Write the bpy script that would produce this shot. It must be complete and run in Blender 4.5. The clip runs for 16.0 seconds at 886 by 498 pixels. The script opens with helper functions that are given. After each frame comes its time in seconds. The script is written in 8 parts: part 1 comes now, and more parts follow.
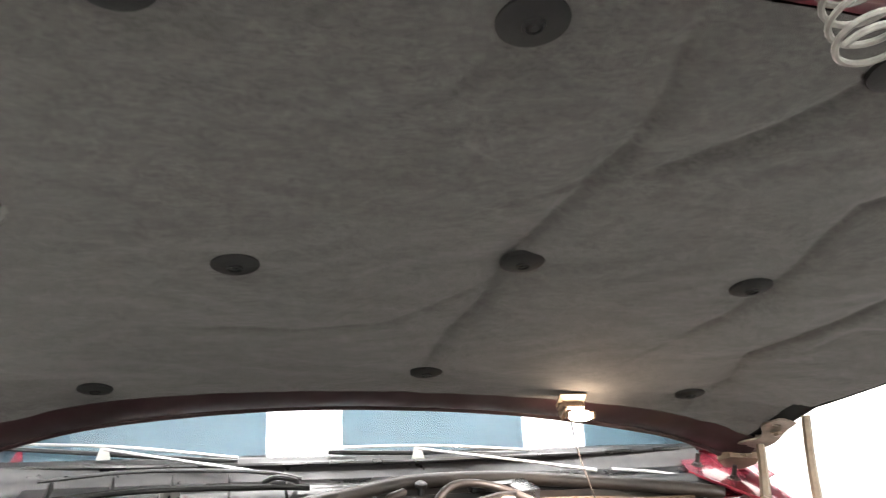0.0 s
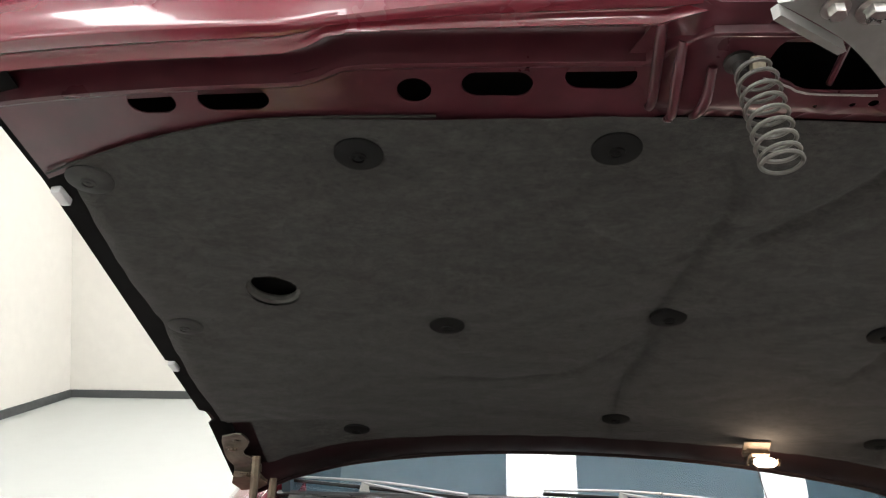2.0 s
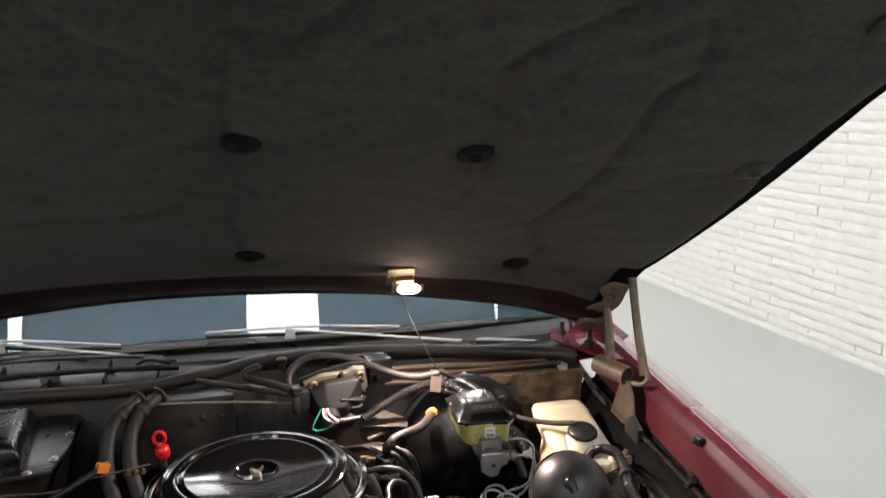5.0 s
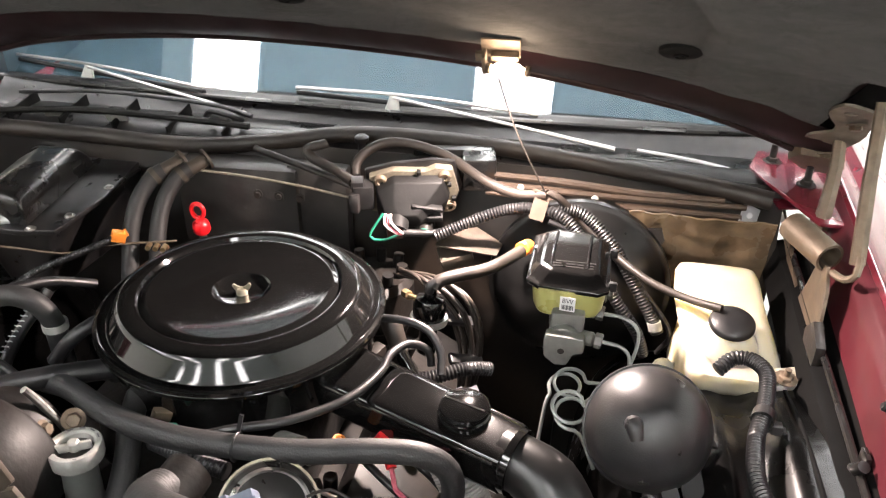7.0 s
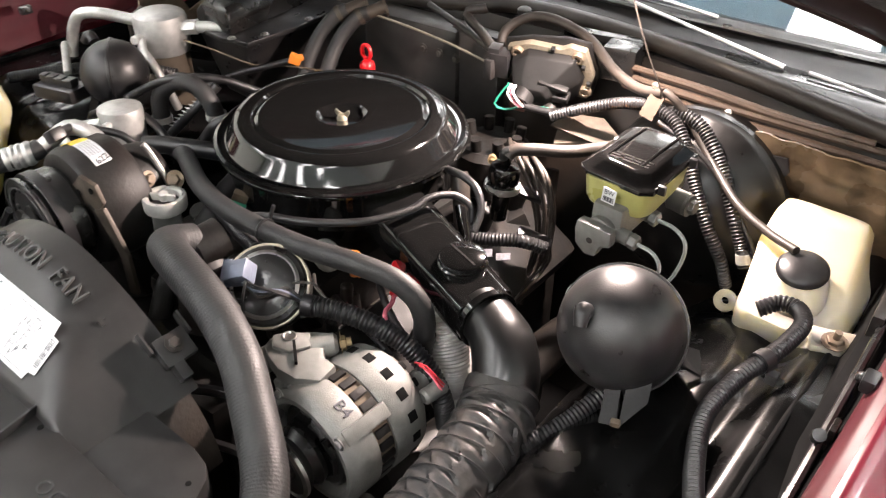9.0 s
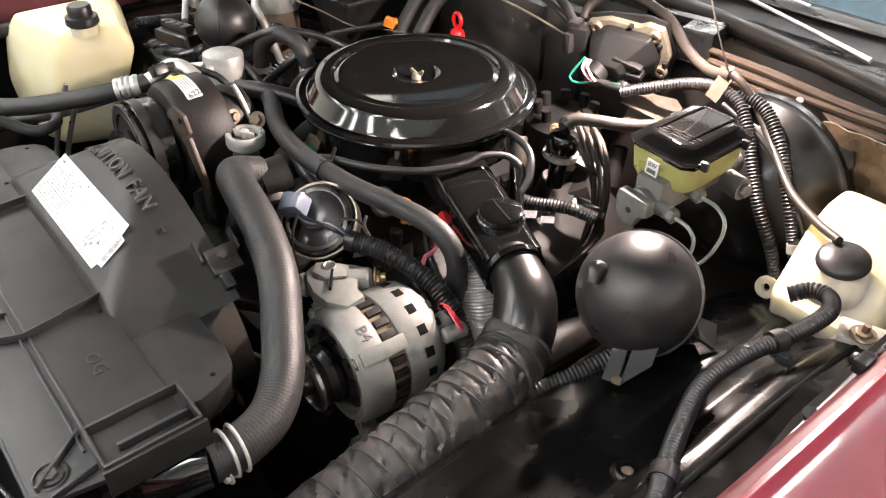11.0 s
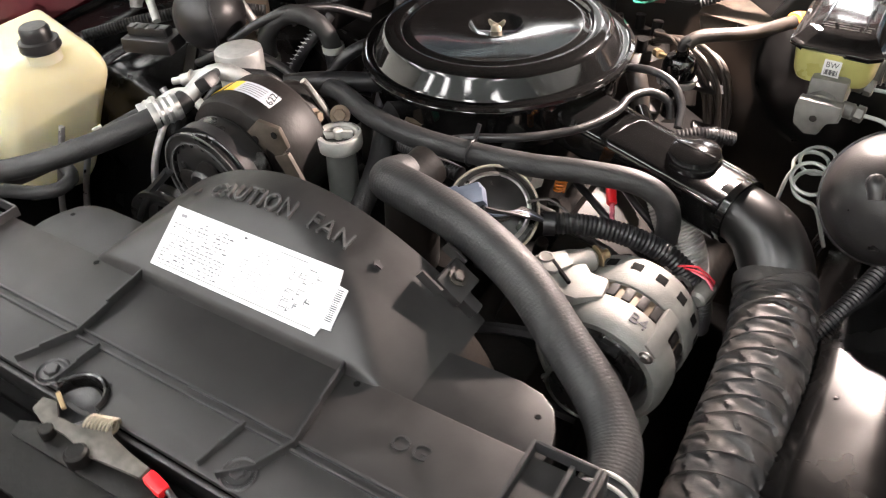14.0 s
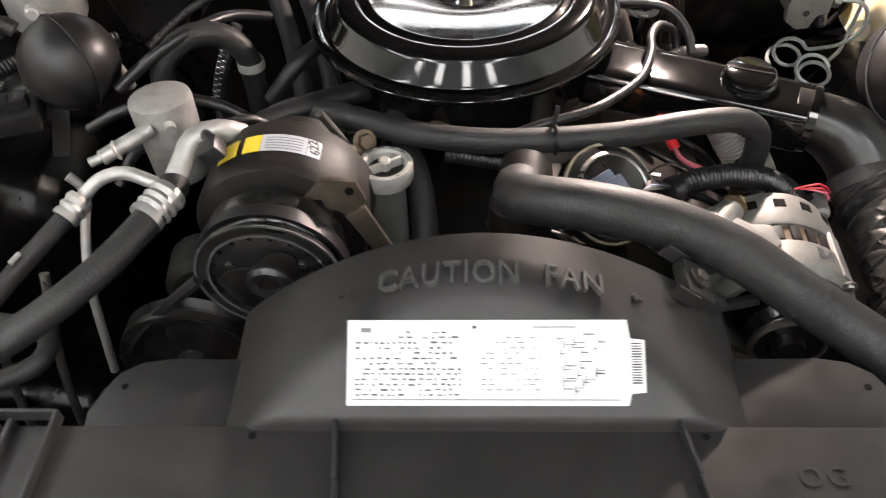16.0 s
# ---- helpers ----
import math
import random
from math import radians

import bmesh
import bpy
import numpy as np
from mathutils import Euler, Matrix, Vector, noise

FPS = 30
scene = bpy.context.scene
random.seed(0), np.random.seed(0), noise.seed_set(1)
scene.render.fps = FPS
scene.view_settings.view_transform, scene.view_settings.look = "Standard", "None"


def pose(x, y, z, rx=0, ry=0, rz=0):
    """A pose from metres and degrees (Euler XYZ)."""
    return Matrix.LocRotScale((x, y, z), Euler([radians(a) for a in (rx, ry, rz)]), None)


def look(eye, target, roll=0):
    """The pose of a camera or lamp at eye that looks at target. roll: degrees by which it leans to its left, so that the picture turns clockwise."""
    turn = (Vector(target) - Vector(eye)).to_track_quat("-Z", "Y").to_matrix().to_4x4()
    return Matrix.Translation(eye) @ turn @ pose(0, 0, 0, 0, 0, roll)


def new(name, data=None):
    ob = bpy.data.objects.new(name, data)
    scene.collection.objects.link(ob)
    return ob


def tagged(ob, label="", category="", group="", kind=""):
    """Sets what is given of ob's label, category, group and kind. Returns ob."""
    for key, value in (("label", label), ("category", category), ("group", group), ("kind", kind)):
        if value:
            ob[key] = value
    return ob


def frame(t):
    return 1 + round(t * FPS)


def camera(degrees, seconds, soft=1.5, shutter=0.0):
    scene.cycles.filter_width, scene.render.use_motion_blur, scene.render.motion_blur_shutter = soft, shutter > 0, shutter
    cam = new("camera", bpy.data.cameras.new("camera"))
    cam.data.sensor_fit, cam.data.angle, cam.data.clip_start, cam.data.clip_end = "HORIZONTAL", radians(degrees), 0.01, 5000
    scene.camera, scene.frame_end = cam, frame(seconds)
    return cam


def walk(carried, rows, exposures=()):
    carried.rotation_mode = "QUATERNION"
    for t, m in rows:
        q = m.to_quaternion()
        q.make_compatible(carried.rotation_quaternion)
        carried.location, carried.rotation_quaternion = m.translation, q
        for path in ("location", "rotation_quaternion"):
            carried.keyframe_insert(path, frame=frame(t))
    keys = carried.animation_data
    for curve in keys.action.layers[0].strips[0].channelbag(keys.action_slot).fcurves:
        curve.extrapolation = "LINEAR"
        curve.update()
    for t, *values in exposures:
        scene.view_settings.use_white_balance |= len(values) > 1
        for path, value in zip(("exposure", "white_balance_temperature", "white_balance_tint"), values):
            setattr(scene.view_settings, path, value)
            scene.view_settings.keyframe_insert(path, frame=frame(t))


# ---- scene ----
cam = camera(58.5, 16.0, soft=1.1, shutter=0.3)
PATH = [
    (0, (-0.308, 0.142, 1.509), (0.203, 2.070, 1.366), 3.3),
    (0.5, (-0.298, 0.060, 1.518), (0.020, 2.031, 1.407), 1.0),
    (1, (-0.257, -0.028, 1.517), (-0.231, 1.972, 1.492), 0.3),
    (1.5, (-0.236, -0.098, 1.512), (-0.294, 1.902, 1.525), 0.3),
    (2, (-0.252, -0.158, 1.510), (-0.355, 1.839, 1.548), 0.3),
    (2.5, (-0.252, -0.189, 1.509), (-0.251, 1.811, 1.545), 0.2),
    (3, (-0.233, -0.190, 1.510), (-0.145, 1.808, 1.540), 0.1),
    (3.5, (-0.219, -0.183, 1.510), (0.054, 1.798, 1.518), 0.0),
    (4, (-0.193, -0.177, 1.513), (0.269, 1.769, 1.499), -0.1),
    (4.5, (-0.103, -0.134, 1.510), (0.405, 1.794, 1.357), -0.5),
    (5, (0.061, -0.040, 1.492), (0.452, 1.883, 1.109), -0.8),
    (5.2, (0.111, -0.005, 1.486), (0.413, 1.915, 1.015), -1.1),
    (7.3, (0.450, 0.433, 1.423), (0.004, 2.082, 0.383), -0.3),
    (7.5, (0.484, 0.436, 1.417), (-0.028, 2.047, 0.349), -1.0),
    (8, (0.553, 0.430, 1.411), (-0.082, 1.961, 0.293), 0.2),
    (8.5, (0.637, 0.443, 1.409), (-0.149, 1.879, 0.261), 0.2),
    (8.7, (0.678, 0.466, 1.403), (-0.225, 1.823, 0.244), 0.3),
    (10.8, (0.836, 0.509, 1.389), (-0.386, 1.551, 0.197), 0.3),
    (11, (0.843, 0.502, 1.390), (-0.391, 1.530, 0.197), 0.2),
    (11.5, (0.853, 0.483, 1.394), (-0.393, 1.485, 0.192), -0.2),
    (12, (0.829, 0.437, 1.397), (-0.415, 1.431, 0.187), 0.0),
    (12.5, (0.757, 0.357, 1.401), (-0.438, 1.403, 0.185), 0.9),
    (13, (0.679, 0.296, 1.381), (-0.403, 1.429, 0.137), -1.3),
    (13.5, (0.591, 0.297, 1.358), (-0.386, 1.493, 0.087), -1.9),
    (14, (0.460, 0.323, 1.351), (-0.402, 1.581, 0.056), -4.4),
    (14.5, (0.326, 0.301, 1.344), (-0.305, 1.642, 0.001), -4.2),
    (15, (0.209, 0.275, 1.335), (-0.179, 1.665, -0.050), -3.7),
    (15.5, (0.122, 0.309, 1.334), (-0.092, 1.709, -0.078), -3.3),
    (16, (0.002, 0.335, 1.350), (-0.065, 1.721, -0.090), -2.3),
]
EXPOSURES = [(0.0, 1.35), (0.5, 1.4), (1.0, 1.15), (1.5, 0.4), (2.0, -0.16), (2.5, -0.18), (3.0, 0.05), (3.5, 0.2), (4.0, 0.24), (4.5, -0.4), (5.0, -0.65), (5.2, -0.55), (7.3, 0.58), (8.7, 0.52), (10.8, 0.55), (12.5, 0.57), (15.0, 0.26), (16.0, 0.05)]
walk(cam, [(t, look(eye, target, roll)) for t, eye, target, roll in PATH], EXPOSURES)

# light: a closed room lit by ceiling panels, and the small lamp under the hood
world = bpy.data.worlds.new("world")
scene.world = world
world.use_nodes = True
world.node_tree.nodes["Background"].inputs[0].default_value = (0.8, 0.85, 0.9, 1)
world.node_tree.nodes["Background"].inputs[1].default_value = 0.15
PANEL_STRENGTH = 16.0
bulb = new("hood_bulb_light", bpy.data.lights.new("hood_bulb_light", "SPOT"))
bulb.data.energy, bulb.data.color, bulb.data.shadow_soft_size = 52.0, (1.0, 0.81, 0.735), 0.012
bulb.data.spot_size, bulb.data.spot_blend = radians(179), 1.0
bulb.matrix_world = look((0.284, 1.362, 1.116), (0.23, 0.73, 0.346))

# materials
def material(name, color, rough=0.5, metal=0.0, vary=0.15, scale=40.0, bump=0.0, bump_scale=200.0, coat=0.0,
             spec=0.5, dust=0.0, dust_color=(0.25, 0.2, 0.16), stretch=(1, 1, 1), sheen=0.0, rvary=0.1):
    m = bpy.data.materials.new(name)
    m.use_nodes = True
    nt = m.node_tree
    b = nt.nodes["Principled BSDF"]
    tc = nt.nodes.new("ShaderNodeTexCoord")
    mp = nt.nodes.new("ShaderNodeMapping")
    mp.inputs["Scale"].default_value = stretch
    nt.links.new(tc.outputs["Object"], mp.inputs[0])

    def noise_tex(s, detail=4.0):
        n = nt.nodes.new("ShaderNodeTexNoise")
        n.inputs["Scale"].default_value = s
        n.inputs["Detail"].default_value = detail
        nt.links.new(mp.outputs[0], n.inputs["Vector"])
        return n.outputs["Fac"]

    def ramp(fac, lo, hi, a, c):
        r = nt.nodes.new("ShaderNodeMapRange")
        r.inputs["From Min"].default_value, r.inputs["From Max"].default_value = lo, hi
        r.inputs["To Min"].default_value, r.inputs["To Max"].default_value = a, c
        nt.links.new(fac, r.inputs["Value"])
        return r.outputs["Result"]

    def mix(fac, a, c):
        x = nt.nodes.new("ShaderNodeMix")
        x.data_type = "RGBA"
        if isinstance(fac, float):
            x.inputs[0].default_value = fac
        else:
            nt.links.new(fac, x.inputs[0])
        for sock, val in ((x.inputs[6], a), (x.inputs[7], c)):
            if isinstance(val, tuple):
                sock.default_value = (*val[:3], 1)
            else:
                nt.links.new(val, sock)
        return x.outputs[2]

    big = noise_tex(scale * 0.16, 3.0)
    fine = noise_tex(scale)
    dark = tuple(c * (1 - vary) for c in color)
    light = tuple(min(1.0, c * (1 + vary)) for c in color)
    col = mix(ramp(fine, 0.3, 0.7, 0, 1), dark, light)
    col = mix(ramp(big, 0.35, 0.65, 0, 0.5), col, dark)
    if dust:
        col = mix(ramp(noise_tex(scale * 0.4, 6.0), 0.42, 0.75, 0, dust), col, dust_color)
    nt.links.new(col, b.inputs["Base Color"])
    nt.links.new(ramp(noise_tex(scale * 0.5), 0.3, 0.7, max(0.02, rough - rvary), min(1, rough + rvary)), b.inputs["Roughness"])
    b.inputs["Metallic"].default_value = metal
    b.inputs["Specular IOR Level"].default_value = spec
    b.inputs["Coat Weight"].default_value = coat
    b.inputs["Coat Roughness"].default_value = 0.06
    b.inputs["Sheen Weight"].default_value = sheen
    if bump:
        bp = nt.nodes.new("ShaderNodeBump")
        bp.inputs["Strength"].default_value = bump
        bp.inputs["Distance"].default_value = 0.002
        nt.links.new(noise_tex(bump_scale, 3.0), bp.inputs["Height"])
        nt.links.new(bp.outputs[0], b.inputs["Normal"])
    return m


def glow(name, color, strength):
    m = bpy.data.materials.new(name)
    m.use_nodes = True
    b = m.node_tree.nodes["Principled BSDF"]
    b.inputs["Base Color"].default_value = (*color, 1)
    b.inputs["Emission Color"].default_value = (*color, 1)
    b.inputs["Emission Strength"].default_value = strength
    return m


FELT = material("felt", (0.033, 0.032, 0.030), 0.95, vary=0.4, scale=240, bump=0.45, bump_scale=1300, spec=0.08, sheen=0.12, dust=0.45, dust_color=(0.066, 0.064, 0.058), stretch=(0.75, 1, 1))
FELT_EDGE = material("felt_edge", (0.10, 0.10, 0.094), 0.95, vary=0.25, bump=0.5, bump_scale=700, spec=0.1)
CLIP_GREY = material("faded_clip_plastic", (0.026, 0.026, 0.025), 0.7, vary=0.25, scale=120, bump=0.15, spec=0.4, dust=0.25, dust_color=(0.09, 0.088, 0.08))
CLIP = material("clip_plastic", (0.007, 0.007, 0.007), 0.85, vary=0.15, bump=0.15, spec=0.2)
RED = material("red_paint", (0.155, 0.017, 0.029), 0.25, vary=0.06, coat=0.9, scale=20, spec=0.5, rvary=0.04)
# RED again, with the shade under the hood put into the colour
RED_SHADED = material("red_paint_shaded", (0.062, 0.013, 0.019), 0.36, vary=0.25, coat=0.35, spec=0.4, scale=30, dust=0.05, dust_color=(0.12, 0.05, 0.045))
# near-black red for the hood's rear rail, hem and corners
RED_BLACK = material("near_black_red", (0.015, 0.005, 0.006), 0.5, vary=0.4, scale=30, spec=0.3, dust=0.2, dust_color=(0.05, 0.035, 0.03))
BRACKET = material("worn_tan_bracket", (0.19, 0.17, 0.135), 0.55, metal=0.3, vary=0.3, scale=60, bump=0.2, dust=0.5, dust_color=(0.03, 0.025, 0.02))
# dull, lightly dusty red; the channel's shade is part of its colour
RED_DULL_SHADED = material("red_paint_dull_shaded", (0.085, 0.011, 0.018), 0.5, vary=0.2, spec=0.25, scale=30, dust=0.12, dust_color=(0.2, 0.12, 0.1))
BLACK_PLASTIC = material("black_plastic", (0.014, 0.014, 0.015), 0.36, vary=0.3, scale=60, bump=0.12, bump_scale=500, dust=0.06)
SHROUD = material("shroud_plastic", (0.016, 0.0155, 0.0155), 0.45, vary=0.25, scale=60, bump=0.04, bump_scale=900, rvary=0.08, spec=0.45, dust=0.12, dust_color=(0.065, 0.06, 0.056))
BLACK_GLOSS = material("black_gloss", (0.004, 0.004, 0.004), 0.09, vary=0.1, coat=0.4, spec=0.42, rvary=0.03, dust=0.02, dust_color=(0.05, 0.045, 0.04))
BLACK_SATIN = material("black_satin", (0.009, 0.009, 0.009), 0.3, vary=0.3, scale=30, bump=0.06, bump_scale=120, dust=0.05, coat=0.2)
INNER = material("inner_fender_black", (0.0022, 0.0022, 0.0022), 0.24, vary=0.2, scale=40, bump=0.05, bump_scale=60, spec=0.26, rvary=0.08)
SUPPORT = material("greasy_black", (0.006, 0.006, 0.0055), 0.5, spec=0.2, vary=0.4, scale=40, bump=0.2, bump_scale=150, dust=0.1, dust_color=(0.06, 0.055, 0.045))
COMPRESSOR = material("compressor_black", (0.005, 0.0045, 0.0042), 0.55, vary=0.35, scale=50, bump=0.2, bump_scale=200, spec=0.4, dust=0.18, dust_color=(0.04, 0.022, 0.016))
RIB = material("rib_plastic", (0.026, 0.026, 0.027), 0.4, vary=0.15, scale=60, bump=0.02)
# pale for worn edges and for the light that catches them
WORN_LIT = material("worn_lit_plastic", (0.06, 0.06, 0.06), 0.55, vary=0.3, scale=200, bump=0.1)
RAIL = material("dusty_brown_rail", (0.075, 0.05, 0.034), 0.55, vary=0.3, scale=60, dust=0.3, dust_color=(0.15, 0.1, 0.065))
SEALER = material("tan_sealer", (0.22, 0.155, 0.095), 0.3, vary=0.55, scale=26, bump=0.5, bump_scale=80, dust=0.6, dust_color=(0.010, 0.008, 0.006), coat=0.2)
MATT = material("matt_black", (0.009, 0.009, 0.009), 0.55, vary=0.3, scale=60, spec=0.25, bump=0.1)
TAN = material("tan_tag", (0.10, 0.078, 0.055), 0.6, vary=0.25, scale=90)
PRINT = material("grey_print", (0.2, 0.2, 0.22), 0.6, vary=0.3, scale=300)
BLACK_DUST = material("black_dusty", (0.014, 0.013, 0.012), 0.5, vary=0.35, scale=30, bump=0.2, dust=0.3, dust_color=(0.12, 0.085, 0.06))
FIREWALL = material("firewall", (0.011, 0.010, 0.009), 0.45, vary=0.4, scale=18, bump=0.3, bump_scale=60, dust=0.28, dust_color=(0.10, 0.066, 0.044))
RUBBER = material("rubber", (0.011, 0.011, 0.012), 0.38, vary=0.25, scale=90, bump=0.12, bump_scale=700, dust=0.07, dust_color=(0.1, 0.09, 0.08))
HOSE = material("rubber_hose", (0.017, 0.017, 0.0175), 0.55, spec=0.42, vary=0.25, scale=70, bump=0.25, bump_scale=380, dust=0.12, dust_color=(0.11, 0.107, 0.10))
BROWN_RUBBER = material("brown_rubber", (0.018, 0.0145, 0.012), 0.5, vary=0.3, dust=0.2, dust_color=(0.10, 0.07, 0.05))
DUCT = material("duct_fabric", (0.019, 0.019, 0.0195), 0.5, vary=0.35, scale=80, bump=0.2, bump_scale=260, dust=0.14)
CAST = material("cast_aluminium", (0.22, 0.22, 0.208), 0.55, metal=0.6, vary=0.14, scale=120, bump=0.3, bump_scale=800, dust=0.1, dust_color=(0.12, 0.1, 0.08))
ALU = material("aluminium", (0.5, 0.5, 0.485), 0.5, metal=0.7, vary=0.18, scale=80, bump=0.15, bump_scale=300, dust=0.15, dust_color=(0.2, 0.19, 0.17))
STEEL = material("steel", (0.45, 0.44, 0.42), 0.35, metal=1.0, vary=0.2, scale=150, dust=0.1)
ZINC = material("dull_zinc", (0.3, 0.27, 0.21), 0.5, metal=0.6, vary=0.25, scale=200, dust=0.3, dust_color=(0.25, 0.2, 0.12))
RUST = material("tarnished_steel", (0.16, 0.125, 0.09), 0.55, metal=0.4, vary=0.3, scale=60, bump=0.2, dust=0.4, dust_color=(0.16, 0.1, 0.06))
BRASS = material("yellow_zinc", (0.3, 0.225, 0.125), 0.45, metal=0.7, vary=0.25, scale=80)
LEVER = material("worn_lever", (0.10, 0.094, 0.082), 0.5, metal=0.3, vary=0.4, scale=120, bump=0.15, dust=0.3, dust_color=(0.03, 0.026, 0.022))
BROWN_PLATE = material("dull_brown_plate", (0.068, 0.056, 0.044), 0.55, metal=0.3, vary=0.35, scale=70, bump=0.25, dust=0.3, dust_color=(0.10, 0.07, 0.05))
ELBOW = material("glossy_black_moulding", (0.006, 0.006, 0.006), 0.33, vary=0.2, scale=50, bump=0.05, bump_scale=90, coat=0.1, rvary=0.06)
DUSTY_PANEL = material("dusty_black_panel", (0.022, 0.021, 0.020), 0.45, vary=0.4, scale=30, bump=0.2, bump_scale=70, dust=0.4, dust_color=(0.085, 0.075, 0.068))
BROWN_PLUG = material("red_brown_plug", (0.09, 0.024, 0.016), 0.5, vary=0.2, scale=90)
TAG = material("brown_tag", (0.05, 0.037, 0.026), 0.65, vary=0.25, scale=90, spec=0.3)
LATCH = material("latch_grey", (0.24, 0.235, 0.225), 0.42, metal=0.5, vary=0.12, scale=100)
TANK = material("milky_tank", (0.66, 0.61, 0.40), 0.38, vary=0.08, scale=14, bump=0.05, dust=0.12, dust_color=(0.7, 0.52, 0.24))
TANK_B = material("milky_tank_pale", (0.62, 0.55, 0.39), 0.4, vary=0.08, scale=14, bump=0.05, dust=0.15, dust_color=(0.62, 0.46, 0.24))
RESERVOIR = material("olive_reservoir", (0.38, 0.37, 0.13), 0.35, vary=0.12, scale=30)
PAPER = material("white_paper", (0.6, 0.61, 0.615), 0.4, vary=0.03)
for milky in (TANK, TANK_B):
    shader = milky.node_tree.nodes["Principled BSDF"]
    shader.inputs["Subsurface Weight"].default_value = 0.7
    shader.inputs["Subsurface Radius"].default_value = (1.0, 0.9, 0.5)
    shader.inputs["Subsurface Scale"].default_value = 0.05
INK = material("ink", (0.07, 0.07, 0.08), 0.6, vary=0.1)
INK_PALE = material("pale_ink", (0.2, 0.2, 0.21), 0.6, vary=0.1)
YELLOW = material("yellow_label", (0.85, 0.62, 0.05), 0.45, vary=0.05)
GREY_LABEL = material("grey_label", (0.5, 0.52, 0.56), 0.45, vary=0.08)
RED_PLASTIC = material("red_plastic", (0.7, 0.012, 0.018), 0.35, vary=0.08)
ORANGE = material("orange_plastic", (0.7, 0.22, 0.03), 0.4, vary=0.08)
WIRE_RED = material("red_wire", (0.42, 0.02, 0.035), 0.45, vary=0.1)
WIRE_PINK = material("pink_wire", (0.75, 0.2, 0.26), 0.45, vary=0.1)
WIRE_GREEN = material("green_wire", (0.02, 0.22, 0.14), 0.45, vary=0.1)
WIRE_WHITE = material("white_wire", (0.75, 0.72, 0.68), 0.45, vary=0.1)
GREY_PLASTIC = material("blue_grey_plastic", (0.13, 0.15, 0.2), 0.45, vary=0.15)
PALE_GREY = material("pale_grey_metal", (0.4, 0.4, 0.375), 0.55, metal=0.3, vary=0.18, scale=100, bump=0.15, dust=0.15, dust_color=(0.12, 0.11, 0.09))
OIL_TUBE = material("zinc_tube", (0.2, 0.21, 0.2), 0.4, metal=0.5, vary=0.15)
WIPER = material("wiper_metal", (0.5, 0.5, 0.49), 0.35, metal=0.8, vary=0.08)
BRICK = material("painted_brick", (0.80, 0.80, 0.77), 0.55, vary=0.05, scale=30, bump=0.4, bump_scale=70)
MORTAR = material("painted_joint", (0.58, 0.58, 0.56), 0.7, vary=0.06, bump=0.4)
WALL = material("cream_wall", (0.68, 0.66, 0.61), 0.7, vary=0.03, scale=8, bump=0.08)
SKIRT = material("dark_skirting", (0.06, 0.065, 0.065), 0.5, vary=0.1)
FLOOR = material("grey_floor", (0.42, 0.44, 0.42), 0.45, vary=0.02, scale=12, rvary=0.02)
CEILING = material("ceiling_white", (0.78, 0.83, 0.86), 0.8, vary=0.03, scale=6)
FRAME = material("fixture_white", (0.8, 0.8, 0.8), 0.4, vary=0.02)
SPRING = material("dull_spring_wire", (0.12, 0.115, 0.105), 0.55, metal=0.4, vary=0.25, scale=200)
DULL = material("dull_black", (0.006, 0.006, 0.006), 0.85, vary=0.2, spec=0.08)
# near-black that stands for shade inside holes, slots and hollows
DARK = material("hollow_shade", (0.004, 0.004, 0.004), 0.8, vary=0.2, spec=0.1)
# the blue of the windscreen's reflection is put into this cabin colour
DASH = material("dashboard_reflection_blue", (0.04, 0.07, 0.09), 0.7, vary=0.2)
ENGINE = material("engine_dark", (0.006, 0.0058, 0.0055), 0.5, vary=0.5, scale=40, bump=0.4, bump_scale=90, spec=0.3, dust=0.2, dust_color=(0.05, 0.034, 0.024))
PANEL_GLOW = glow("light_panel", (1.0, 0.972, 0.965), PANEL_STRENGTH)
BULB = glow("hot_bulb", (1.0, 0.75, 0.55), 45.0)
GLASS = bpy.data.materials.new("windscreen_glass")
GLASS.use_nodes = True
_g = GLASS.node_tree.nodes["Principled BSDF"]
_g.inputs["Base Color"].default_value = (0.75, 0.85, 0.88, 1)
_g.inputs["Roughness"].default_value = 0.0
_g.inputs["IOR"].default_value = 1.6
_g.inputs["Transmission Weight"].default_value = 1.0

# building tools
def V(*p):
    return Vector(p)


def root_place(ob):
    while ob.parent:
        ob = ob.parent
    return ob.location


def thing(name, place, label, category, group="", kind=""):
    ob = new(name)
    ob.empty_display_size = 0.02
    ob.location = place
    return tagged(ob, label, category, group, kind)


def part(name, bm, mat, parent=None, label="", angle=38):
    """Links a bmesh in world coordinates as one mesh object, under a thing or a part."""
    me = bpy.data.meshes.new(name)
    if parent:
        bm.transform(Matrix.Translation(-Vector(root_place(parent))))
    bmesh.ops.recalc_face_normals(bm, faces=bm.faces)
    bm.to_mesh(me)
    bm.free()
    me.materials.append(mat)
    me.polygons.foreach_set("use_smooth", [True] * len(me.polygons))
    me.set_sharp_from_angle(angle=radians(angle))
    ob = new(name, me)
    ob.parent = parent
    return tagged(ob, label)


